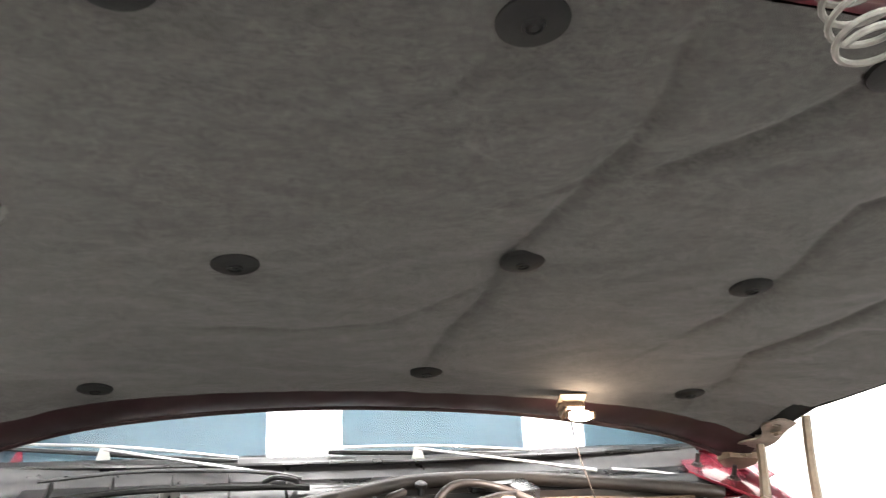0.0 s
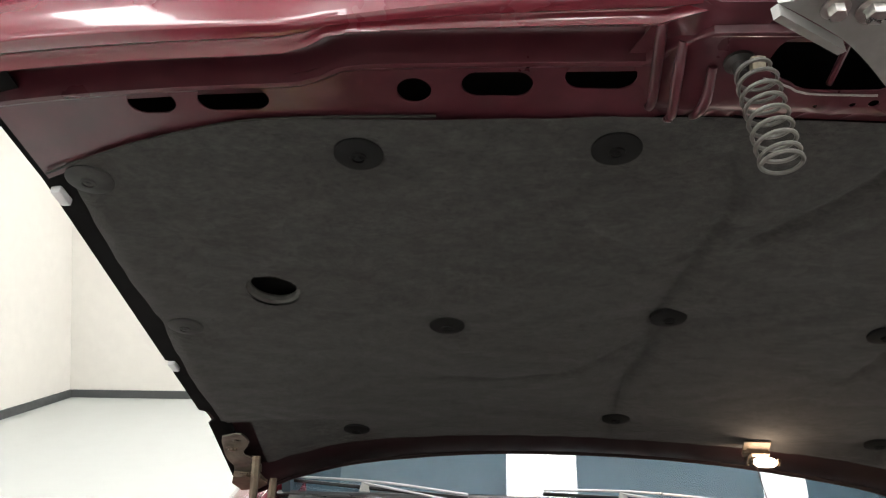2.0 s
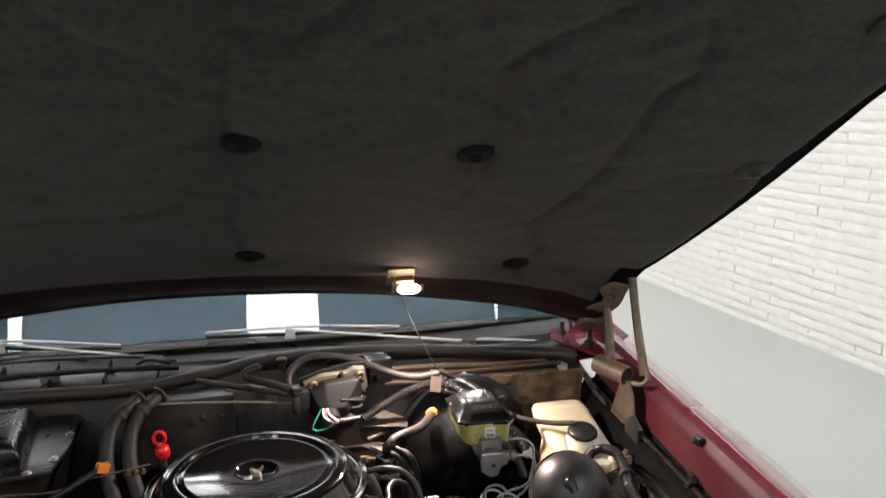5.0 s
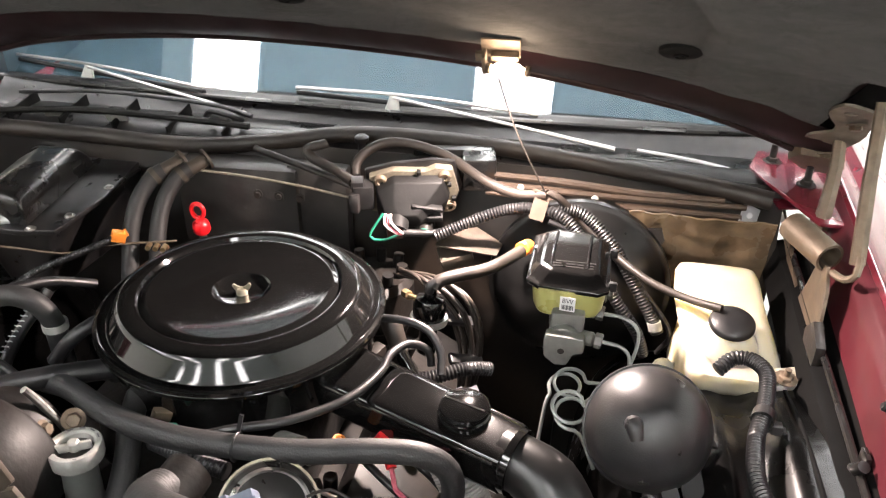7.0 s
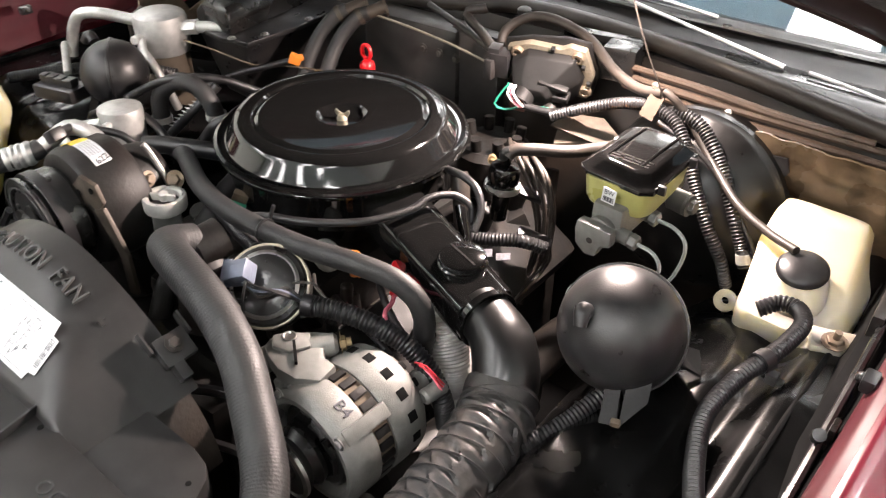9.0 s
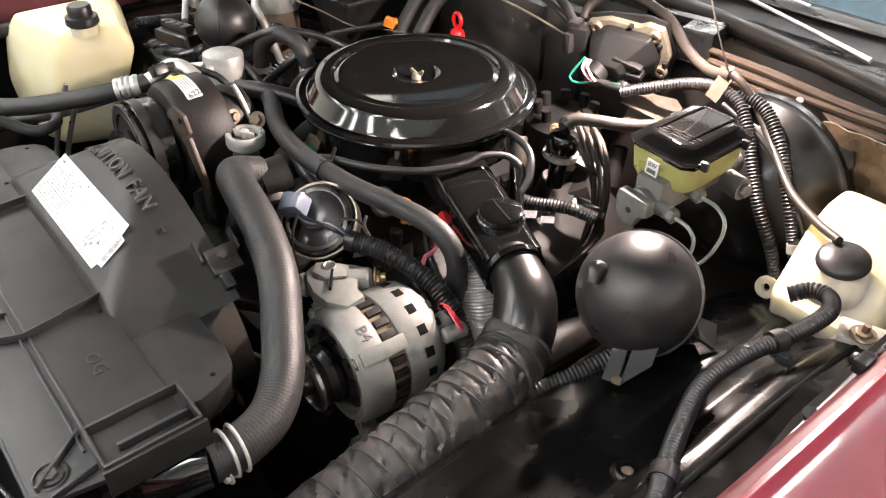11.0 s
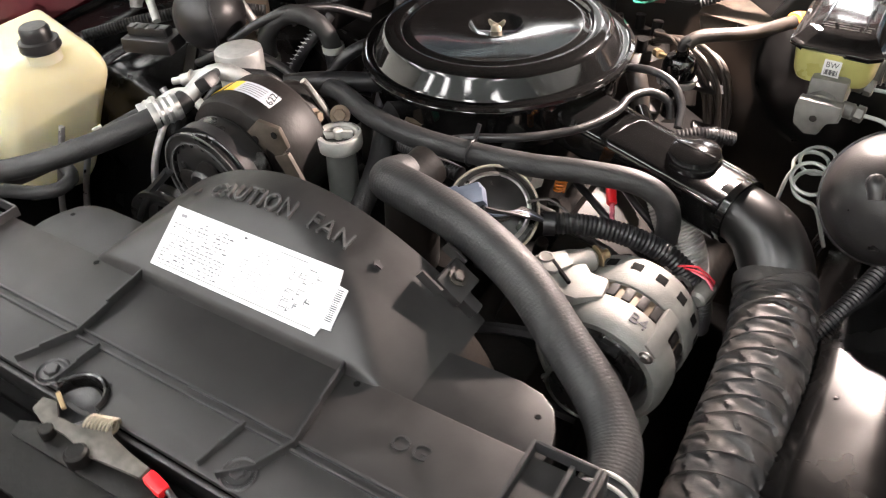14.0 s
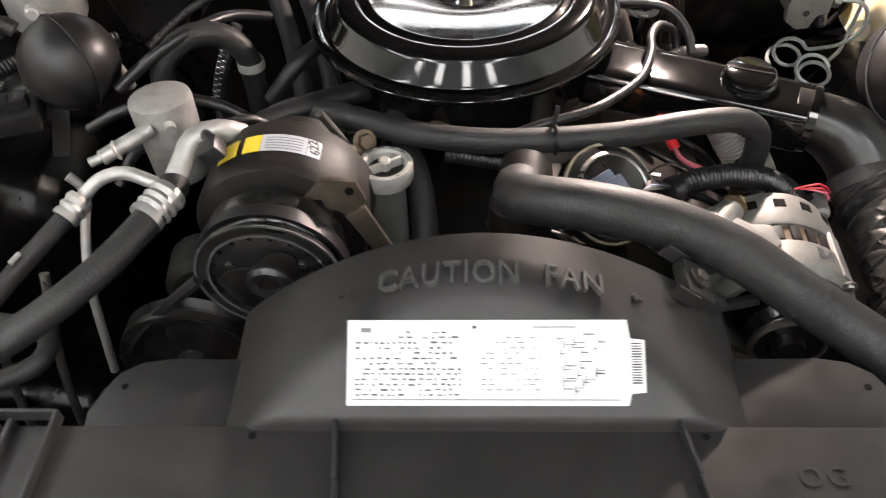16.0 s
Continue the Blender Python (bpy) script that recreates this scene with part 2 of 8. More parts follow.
def solo(name, bm, mat, label, category, group="", kind="", angle=38):
    """A thing that is one mesh, with its origin at the middle of its foot."""
    lo = [min(v.co[i] for v in bm.verts) for i in range(3)]
    hi = [max(v.co[i] for v in bm.verts) for i in range(3)]
    base = Vector(((lo[0] + hi[0]) / 2, (lo[1] + hi[1]) / 2, lo[2]))
    bm.transform(Matrix.Translation(-base))
    ob = part(name, bm, mat, None, "", angle)
    ob.location = base
    return tagged(ob, label, category, group, kind)


def join(*bms):
    out = bms[0]
    for b in bms[1:]:
        me = bpy.data.meshes.new("tmp")
        b.to_mesh(me)
        b.free()
        out.from_mesh(me)
        bpy.data.meshes.remove(me)
    return out


def spline(pts, step):
    """Points along a smooth curve through pts, about step apart."""
    p = [Vector(q) for q in pts]
    if len(p) == 2:
        n = max(2, int((p[1] - p[0]).length / step) + 1)
        return [p[0].lerp(p[1], i / (n - 1)) for i in range(n)], [i / (n - 1) for i in range(n)]
    p = [2 * p[0] - p[1]] + p + [2 * p[-1] - p[-2]]
    out, where = [], []
    for i in range(1, len(p) - 2):
        a, b, c, d = p[i - 1:i + 3]
        n = max(2, int((c - b).length / step))
        for k in range(n):
            t = k / n
            out.append(0.5 * (2 * b + (c - a) * t + (2 * a - 5 * b + 4 * c - d) * t * t + (3 * b - a - 3 * c + d) * t ** 3))
            where.append(i - 1 + t)
    out.append(p[-2])
    where.append(len(p) - 3.0)
    return out, where


def tube(pts, r, seg=14, step=0.008, corr=None, inner=0.0, crinkle=0.0, cap=True, folds=0.0):
    """A hose or rod along pts; r one radius or one for each point; corr: pitch and depth of its rings."""
    if corr:
        step = corr[0] / 4
    path, where = spline(pts, step)
    rr = [r] * len(pts) if isinstance(r, (int, float)) else r
    bm = bmesh.new()
    tang = [(path[min(i + 1, len(path) - 1)] - path[max(i - 1, 0)]).normalized() for i in range(len(path))]
    up = V(0, 0, 1) if abs(tang[0].z) < 0.9 else V(1, 0, 0)
    side = tang[0].cross(up).normalized()
    rings, run = [], 0.0
    for i, (p, t) in enumerate(zip(path, tang)):
        side = (side - t * side.dot(t)).normalized()
        other = t.cross(side)
        k = min(int(where[i]), len(rr) - 2) if len(rr) > 1 else 0
        w = where[i] - k
        rad = rr[k] * (1 - w) + rr[min(k + 1, len(rr) - 1)] * w
        if i:
            run += (path[i] - path[i - 1]).length
        if corr:
            rad += corr[1] * (0, 0.8, 0, -0.8)[i % 4]
        ring = []
        for j in range(seg):
            a = 2 * math.pi * j / seg
            q = rad
            if crinkle:
                s = V(math.cos(a) * 2.4, math.sin(a) * 2.4, run * 50)
                if folds:
                    k = run / folds + 0.25 * math.sin(a + 0.7)
                    cell, part_way = int(k), k % 1.0
                    saw = (a * 6.5 / (2 * math.pi) + 0.37 * cell + 0.55 * part_way + 0.6 * noise.noise(V(math.cos(a), math.sin(a), cell * 3.1))) % 1.0
                    q += crinkle * ((saw - 0.75) * math.sin(math.pi * part_way) * 1.3 + 0.35 * noise.noise(s * 1.7))
                else:
                    q += crinkle * (noise.noise(s) + 0.6 * noise.noise(s * 2.3))
            ring.append(bm.verts.new(p + (side * math.cos(a) + other * math.sin(a)) * q))
        rings.append(ring)
    for a, b in zip(rings, rings[1:]):
        for j in range(seg):
            bm.faces.new((a[j], a[(j + 1) % seg], b[(j + 1) % seg], b[j]))
    if cap:
        bm.faces.new(rings[0][::-1])
        bm.faces.new(rings[-1])
    return bm


def axis_matrix(place, axis):
    """A frame whose z runs along axis."""
    return Matrix.Translation(place) @ Vector(axis).to_track_quat("Z", "Y").to_matrix().to_4x4()


def lathe(profile, m=None, seg=32, closed=False):
    """Turns (radius, height) pairs about z, placed by the matrix m."""
    bm = bmesh.new()
    rings = []
    for r, z in profile:
        if r < 1e-6:
            rings.append([bm.verts.new((0, 0, z))])
        else:
            rings.append([bm.verts.new((r * math.cos(2 * math.pi * j / seg), r * math.sin(2 * math.pi * j / seg), z)) for j in range(seg)])
    pairs = list(zip(rings, rings[1:])) + ([(rings[-1], rings[0])] if closed else [])
    for a, b in pairs:
        for j in range(seg):
            k = (j + 1) % seg
            if len(a) == 1 and len(b) == 1:
                continue
            if len(a) == 1:
                bm.faces.new((a[0], b[k], b[j]))
            elif len(b) == 1:
                bm.faces.new((a[j], a[k], b[0]))
            else:
                bm.faces.new((a[j], a[k], b[k], b[j]))
    if m is not None:
        bm.transform(m)
    return bm


def cyl(a, b, r, seg=20, bevel=0.0, r2=None):
    a, b = Vector(a), Vector(b)
    h = (b - a).length
    r2 = r if r2 is None else r2
    e = min(bevel, h * 0.4, r * 0.5)
    prof = [(0, 0), (r - e, 0)] + ([(r, e), (r2, h - e)] if e else [(r, 0), (r2, h)][0 if not e else 1:]) + [(r2 - e, h), (0, h)]
    if not e:
        prof = [(0, 0), (r, 0), (r2, h), (0, h)]
    return lathe(prof, axis_matrix(a, b - a), seg)


def box(size, place=(0, 0, 0), rot=(0, 0, 0), bevel=0.0, taper=1.0, segs=2):
    bm = bmesh.new()
    bmesh.ops.create_cube(bm, size=1)
    for v in bm.verts:
        k = taper if v.co.z > 0 else 1.0
        v.co = V(v.co.x * size[0] * k, v.co.y * size[1] * k, v.co.z * size[2])
    if bevel:
        bmesh.ops.bevel(bm, geom=bm.edges[:], offset=bevel, segments=segs, affect="EDGES", profile=0.6)
    bm.transform(pose(*place, *rot))
    return bm


def prism(outline, depth, m=None, bevel=0.0):
    """A plate of that outline (x, y) and depth along z, upward from z = 0."""
    bm = bmesh.new()
    f = bm.faces.new([bm.verts.new((x, y, 0)) for x, y in outline])
    e = bmesh.ops.extrude_face_region(bm, geom=[f])
    bmesh.ops.translate(bm, verts=[v for v in e["geom"] if isinstance(v, bmesh.types.BMVert)], vec=(0, 0, depth))
    if bevel:
        bmesh.ops.bevel(bm, geom=bm.edges[:], offset=bevel, segments=2, affect="EDGES", profile=0.6)
    if m is not None:
        bm.transform(m)
    return bm


def stadium(w, h, x=0.0, y=0.0, n=8):
    """The outline of a slot with round ends."""
    r = min(w, h) / 2
    dx, dy = max(w / 2 - r, 0), max(h / 2 - r, 0)
    out = []
    for i in range(4 * n):
        a = 2 * math.pi * (i + 0.5) / (4 * n)
        c, s = math.cos(a), math.sin(a)
        out.append((x + r * c + (dx if c > 0 else -dx), y + r * s + (dy if s > 0 else -dy)))
    return out


def holed(outline, holes, depth, shape, fine=0.0):
    """A sheet with holes: 2D outlines in (u, v), bent by shape(u, v, w), and depth thick."""
    bm = bmesh.new()
    edges = []
    for loop in [outline] + holes:
        vs = [bm.verts.new((x, y, 0)) for x, y in loop]
        edges += [bm.edges.new((vs[i], vs[(i + 1) % len(vs)])) for i in range(len(vs))]
    bmesh.ops.triangle_fill(bm, use_beauty=True, use_dissolve=False, edges=edges)
    for _ in range(5 if fine else 2):
        long = [e for e in bm.edges if e.calc_length() > (fine or 0.08)]
        bmesh.ops.subdivide_edges(bm, edges=long, cuts=1)
        bmesh.ops.triangulate(bm, faces=bm.faces[:])
    e = bmesh.ops.extrude_face_region(bm, geom=bm.faces[:])
    bmesh.ops.translate(bm, verts=[v for v in e["geom"] if isinstance(v, bmesh.types.BMVert)], vec=(0, 0, depth))
    for v in bm.verts:
        v.co = shape(v.co.x, v.co.y, v.co.z)
    return bm


def sheet(fn, nu, nv, thick=0.0):
    """A surface fn(s, t) for s and t in 0..1; with thick, a shell of that depth below it."""
    bm = bmesh.new()
    pts = [[Vector(fn(i / nu, j / nv)) for j in range(nv + 1)] for i in range(nu + 1)]
    top = [[bm.verts.new(p) for p in row] for row in pts]
    for i in range(nu):
        for j in range(nv):
            bm.faces.new((top[i][j], top[i + 1][j], top[i + 1][j + 1], top[i][j + 1]))
    if thick:
        low = []
        for i in range(nu + 1):
            row = []
            for j in range(nv + 1):
                a = pts[min(i + 1, nu)][j] - pts[max(i - 1, 0)][j]
                b = pts[i][min(j + 1, nv)] - pts[i][max(j - 1, 0)]
                row.append(bm.verts.new(pts[i][j] - a.cross(b).normalized() * thick))
            low.append(row)
        for i in range(nu):
            for j in range(nv):
                bm.faces.new((low[i][j], low[i][j + 1], low[i + 1][j + 1], low[i + 1][j]))
        for i in range(nu):
            bm.faces.new((top[i][0], low[i][0], low[i + 1][0], top[i + 1][0]))
            bm.faces.new((top[i + 1][nv], low[i + 1][nv], low[i][nv], top[i][nv]))
        for j in range(nv):
            bm.faces.new((top[0][j + 1], low[0][j + 1], low[0][j], top[0][j]))
            bm.faces.new((top[nu][j], low[nu][j], low[nu][j + 1], top[nu][j + 1]))
    return bm


def letters(text, height, depth, m, spacing=1.0):
    """Raised letters of the built-in font, set about the middle of their line."""
    cu = bpy.data.curves.new("letters", "FONT")
    cu.body, cu.size, cu.extrude, cu.align_x, cu.align_y, cu.space_character = text, height * 1.38, depth / 2, "CENTER", "CENTER", spacing
    cu.resolution_u = 3
    ob = new("letters", cu)
    bpy.context.view_layer.update()
    me = bpy.data.meshes.new_from_object(ob.evaluated_get(bpy.context.evaluated_depsgraph_get()))
    bm = bmesh.new()
    bm.from_mesh(me)
    bpy.data.objects.remove(ob)
    bpy.data.curves.remove(cu)
    bpy.data.meshes.remove(me)
    bm.transform(m)
    return bm


def bolt(place, axis, r=0.007, h=0.006, washer=True):
    hexa = lathe([(0, 0), (r, 0), (r, h * 0.85), (r * 0.86, h), (0, h)], axis_matrix(place, axis), 6)
    if washer:
        hexa = join(hexa, lathe([(0, 0), (r * 1.55, 0), (r * 1.55, 0.0012), (0, 0.0016)], axis_matrix(place, axis), 16))
    return hexa


def ring_clamp(place, axis, r, width=0.009):
    return join(lathe([(r, -width / 2), (r + 0.0015, -width / 2), (r + 0.0015, width / 2), (r, width / 2)], axis_matrix(place, axis), 24, True))


# the room
def slab(name, lo, hi, mat, label, category="", angle=38):
    c = [(a + b) / 2 for a, b in zip(lo, hi)]
    return solo(name, box([b - a for a, b in zip(lo, hi)], c), mat, label, category, kind="structure")


slab("floor", (-5.3, -6.3, -0.1), (4.7, 9.4, 0.0), FLOOR, "pale grey sealed concrete showroom floor", "floor")
slab("wall_west", (-5.1, -6.0, 0.0), (-4.87, 8.73, 3.6), WALL, "cream painted plaster side wall", "wall")
slab("wall_north", (-4.87, 8.5, 0.0), (2.9, 8.73, 3.6), WALL, "cream painted plaster end wall", "wall")
slab("wall_south", (-4.87, -6.0, 0.0), (4.6, -5.8, 3.6), WALL, "cream painted plaster end wall", "wall")
slab("baseboard", (-4.87, -5.8, 0.001), (-4.845, 8.475, 0.085), SKIRT, "dark grey skirting along the cream wall", "baseboard")
slab("baseboard", (-4.87, 8.475, 0.001), (2.6, 8.5, 0.085), SKIRT, "dark grey skirting along the cream wall", "baseboard")
slab("ceiling", (-5.3, -6.3, 3.6), (4.7, 9.4, 3.75), CEILING, "flat white showroom ceiling", "ceiling")
# the brick wall stands at a slight angle to the car
WALL_TURN, WALL_FOOT = math.atan(0.103), V(3.04, 4.4, 0.0)
brick_wall = slab("wall_east", (0.0, -11.0, 0.0), (0.3, 5.2, 3.6), MORTAR, "white painted rough brick side wall", "wall")
brick_wall.matrix_world = Matrix.Translation(WALL_FOOT) @ Matrix.Rotation(WALL_TURN, 4, "Z") @ Matrix.Translation(brick_wall.location)

# ceiling light panels
def light_panel(x, y):
    t = thing("ceiling_light", (x, y, 3.6), "long white fluorescent light panel fixed to the ceiling", "ceiling light", "ceiling lights")
    w, l = 0.42, 2.3
    fr = join(box((w + 0.04, 0.02, 0.05), (x, y - l / 2, 3.575), bevel=0.004), box((w + 0.04, 0.02, 0.05), (x, y + l / 2, 3.575), bevel=0.004),
              box((0.02, l - 0.02, 0.05), (x - w / 2 - 0.01, y, 3.575), bevel=0.004), box((0.02, l - 0.02, 0.05), (x + w / 2 + 0.01, y, 3.575), bevel=0.004))
    part("frame", fr, FRAME, t)
    part("diffuser", box((w, l - 0.02, 0.012), (x, y, 3.57)), PANEL_GLOW, t, "glowing white diffuser")
    return t


for px in (-3.25, -1.62, 0.04, 1.56):
    for py in (-3.8, -0.9, 2.0, 4.9, 7.8):
        light_panel(px, py)

# the hood: u across, v from the hinge side to the front, w outward below the inner side
HOOD_B, HOOD_A = V(0.0, 1.342, 1.222), radians(30)
HOOD_D, HOOD_N = V(0, -math.cos(HOOD_A), math.sin(HOOD_A)), V(0, -math.sin(HOOD_A), -math.cos(HOOD_A))


def hood(u, v, w=0.0):
    return HOOD_B + V(u, 0, 0) + HOOD_D * v + HOOD_N * (w - 0.006 + 0.04 * u + 0.03 * (u / 0.7) ** 2 + 0.035 * (u / 0.7) ** 2 * max(0.0, (-v - 0.05) / 0.2))


def hood_edge(side, v):
    """Where the hood's side edge runs at v: it widens towards the rear on one side."""
    if side < 0:
        return -0.742 - 0.055 * min(1.0, max(0.0, (0.75 - v) / 0.75))
    return 0.752 + 0.012 * math.sin(math.pi * min(1.0, max(0.0, v / 0.6))) - 0.03 * max(0.0, -v / 0.28)


def rear_v(u):
    return -0.230 - 0.07 * (u / 0.7) ** 4 + 0.02 * u


car_hood = thing("hood", hood(0, -0.2, 0), "open dark red steel car hood with perforated inner frame", "car hood")


def skin_fn(s, t):
    v0 = -0.3 + 1.33 * t
    u = hood_edge(-1, v0) * (1 - s) + hood_edge(1, v0) * s
    lo = rear_v(max(-0.76, min(0.74, u)))
    hi = 0.985 + 0.03 * max(0.0, 1 - 4.2 * u * u)
    return hood(u, lo + (hi - lo) * t, -0.055 - 0.02 * math.sin(math.pi * t))


part("outer_skin", sheet(skin_fn, 28, 20, 0.0015), RED, car_hood)
# front inner panel with its slots
slot_list = [(-0.577, 0.868, 0.047, 0.033), (-0.496, 0.869, 0.07, 0.032), (-0.319, 0.878, 0.033, 0.033), (-0.24, 0.886, 0.067, 0.033),
             (-0.145, 0.897, 0.066, 0.033), (0.26, 0.899, 0.06, 0.031), (0.349, 0.889, 0.06, 0.031), (0.422, 0.883, 0.034, 0.03), (0.53, 0.868, 0.06, 0.028)]
latch_corners = [(-0.014, 0.941), (-0.009, 0.962), (0.001, 0.97), (0.023, 0.968), (0.049, 0.965), (0.08, 0.966), (0.101, 0.968), (0.115, 0.959), (0.12, 0.94), (0.109, 0.926), (0.094, 0.914), (0.081, 0.911), (0.028, 0.91), (0.013, 0.919), (-0.006, 0.928)]
latch_hole = [(p.x, p.y) for p in spline([(u, v, 0) for u, v in latch_corners + latch_corners[:1]], 0.006)[0][:-1]]
outline = [(-0.735, 0.75), (-0.62, 0.80), (-0.50, 0.82), (-0.30, 0.82), (-0.12, 0.83), (-0.08, 0.845), (0.0, 0.845), (0.17, 0.845), (0.21, 0.83), (0.45, 0.82), (0.60, 0.80), (0.735, 0.74), (0.735, 0.87), (0.4, 0.912), (0.22, 0.925),
           (0.17, 1.0), (0.0, 1.008), (-0.09, 1.006), (-0.125, 0.925), (-0.3, 0.918), (-0.40, 0.91), (-0.46, 0.893), (-0.6, 0.888), (-0.735, 0.87)]


def bulge(u):
    # the latch platform stands proud between its two beads
    return 0.024 * (0.5 + 0.5 * math.tanh((u + 0.09) * 90)) * (0.5 + 0.5 * math.tanh((0.185 - u) * 90))


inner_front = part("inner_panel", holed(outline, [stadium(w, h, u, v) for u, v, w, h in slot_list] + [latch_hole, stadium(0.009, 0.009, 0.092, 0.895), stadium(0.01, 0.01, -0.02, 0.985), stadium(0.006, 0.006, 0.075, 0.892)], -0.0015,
                                        lambda u, v, w: hood(u, v, w - 0.004 + bulge(u) * min(1.0, max(0.0, (v - 0.855) / 0.025))), 0.022), RED_SHADED, car_hood, "slotted red inner panel, darkened as in shade")


def front_profile(s, t):
    # the rolled front lip, from the panel's front edge out to the nose
    u = -0.745 + 1.482 * s
    b = bulge(u)
    e = 0.06 * b / 0.024
    prof = [(0.903 + e, -0.007 + b), (0.914 + e, -0.003 + b), (0.920 + e, 0.003 + b), (0.925 + e, 0.003 + b), (0.930 + e, -0.008 + b), (0.936 + e, -0.024 + b * 0.6), (0.948 + e * 0.9, -0.030 + b * 0.4), (0.957 + e * 0.8, -0.026 + b * 0.3),
            (0.960 + e * 0.7, -0.008 + b * 0.2), (0.966 + e * 0.65, -0.004), (0.972 + e * 0.6, -0.003), (0.975 + e * 0.5, 0.008), (0.981 + e * 0.45, 0.017), (0.990 + e * 0.35, 0.019), (0.998 + e * 0.2, 0.008), (1.006 + e * 0.1, 0.015), (1.03, 0.014), (1.045, -0.005), (1.03, -0.05)]
    x = t * (len(prof) - 1)
    i = min(int(x), len(prof) - 2)
    f = x - i
    v = prof[i][0] * (1 - f) + prof[i + 1][0] * f
    w = prof[i][1] * (1 - f) + prof[i + 1][1] * f
    step = -0.022 * (0.5 - 0.5 * math.tanh((u + 0.40) * 55)) * max(0.0, 1 - max(0.0, v - 0.99) / 0.03)
    if v > 0.975:
        v = 0.975 + (v - 0.975) * 0.74 * max(0.28, 1 - 4.2 * u * u)
    return hood(u, v + step + 0.004 * math.sin(u * 5) - 0.02 * (u / 0.7) ** 4, w)


part("front_groove", sheet(lambda s, t: front_profile(s, t * 7.6 / 18), 70, 30, 0.0012), RED_SHADED, car_hood, "red front groove, darkened as in shade")
part("front_ledge", sheet(lambda s, t: front_profile(s, (7.6 + 2.7 * t) / 18), 70, 10, 0.0012), RED_DULL_SHADED, car_hood, "dusty red ledge behind the front edge, darkened as in shade")
part("front_lip", sheet(lambda s, t: front_profile(s, (10.3 + 7.7 * t) / 18), 70, 24, 0.0012), RED, car_hood, "rolled glossy red front edge")
for a, b in (((-0.098, 0.862), (-0.104, 0.985)), ((-0.082, 0.862), (-0.086, 0.96)), ((-0.061, 0.871), (-0.058, 0.938)), ((0.176, 0.866), (0.168, 0.972))):
    m = tube([hood(a[0], a[1], -0.004 + bulge(a[0])), hood(a[0], a[1] + 0.02, 0.008 + bulge(a[0])), hood(b[0], b[1] - 0.03, 0.008 + bulge(b[0])), hood(b[0], b[1], -0.002 + bulge(b[0]))], [0.003, 0.0045, 0.005, 0.004], 10)
    part("bead", m, RED_SHADED, car_hood, "pressed stiffening bead")
# black sheet in place of the shade behind the slots
part("cavity_shade", sheet(lambda s, t: hood(-0.70 + 1.4 * s, 0.78 + 0.2 * t, -0.05), 12, 4, 0.002), DARK, car_hood)
for side in (-1, 1):
    def rim(s, t, side=side):
        v = -0.29 + 1.27 * s
        notch = 0.016 if side < 0 and (0.19 < v < 0.245 or -0.06 < v < -0.005) else 0.0
        u = hood_edge(side, v) - side * (0.034 * (1 - t) + notch)
        return hood(u, v, -0.05 + 0.045 * t)
    part("side_flange", sheet(rim, 90, 3, 0.002), DULL, car_hood, "dark flanged side edge")

    def turned_in(s, t, side=side):
        v = -0.29 + 1.27 * s
        notch = 0.016 if side < 0 and (0.19 < v < 0.245 or -0.06 < v < -0.005) else 0.0
        return hood(hood_edge(side, v) - side * (notch + (0.042 - notch) * t), v, -0.006 - 0.004 * t)
    part("side_hem", sheet(turned_in, 90, 3, 0.002), DULL, car_hood, "dark folded hem")

    def corner_pan(s, t, side=side):
        v = -0.285 + 0.30 * s
        return hood(hood_edge(side, v) - side * (0.006 + 0.115 * t), v, -0.010 - 0.004 * math.sin(math.pi * t))
    part("corner_pan", sheet(corner_pan, 16, 8, 0.002), RED_BLACK, car_hood, "near-black red corner of the inner frame")
# white blocks added as the bright background showing at the edge notches
for v in (0.72, 0.225):
    part("notch_white", box((0.012, 0.03, 0.014), tuple(hood(hood_edge(-1, v) + 0.01, v, -0.004)), (-30, 0, 0), bevel=0.003), PAPER, car_hood, "small white block standing in for bright background at a notch")
part("rear_flange", sheet(lambda s, t: hood(-0.765 + 1.485 * s, rear_v(-0.765 + 1.485 * s) + 0.10 * t, 0.008 * math.sin(math.pi * t) + 0.002), 36, 8, 0.002), RED_BLACK, car_hood, "near-black maroon rear hood rail")
part("rear_hem", tube([hood(u, rear_v(u), 0.002) for u in (-0.755, -0.65, -0.5, -0.25, 0, 0.25, 0.5, 0.62, 0.71)], 0.007, 8), RED_BLACK, car_hood)
part("rear_boss", tube([hood(0.055 + 0.036 * math.cos(a), -0.19 + 0.02 * math.sin(a), 0.003) for a in [k * math.pi / 8 for k in range(17)]], 0.004, 8), RED_BLACK, car_hood, "pressed oval boss in the rear rail")

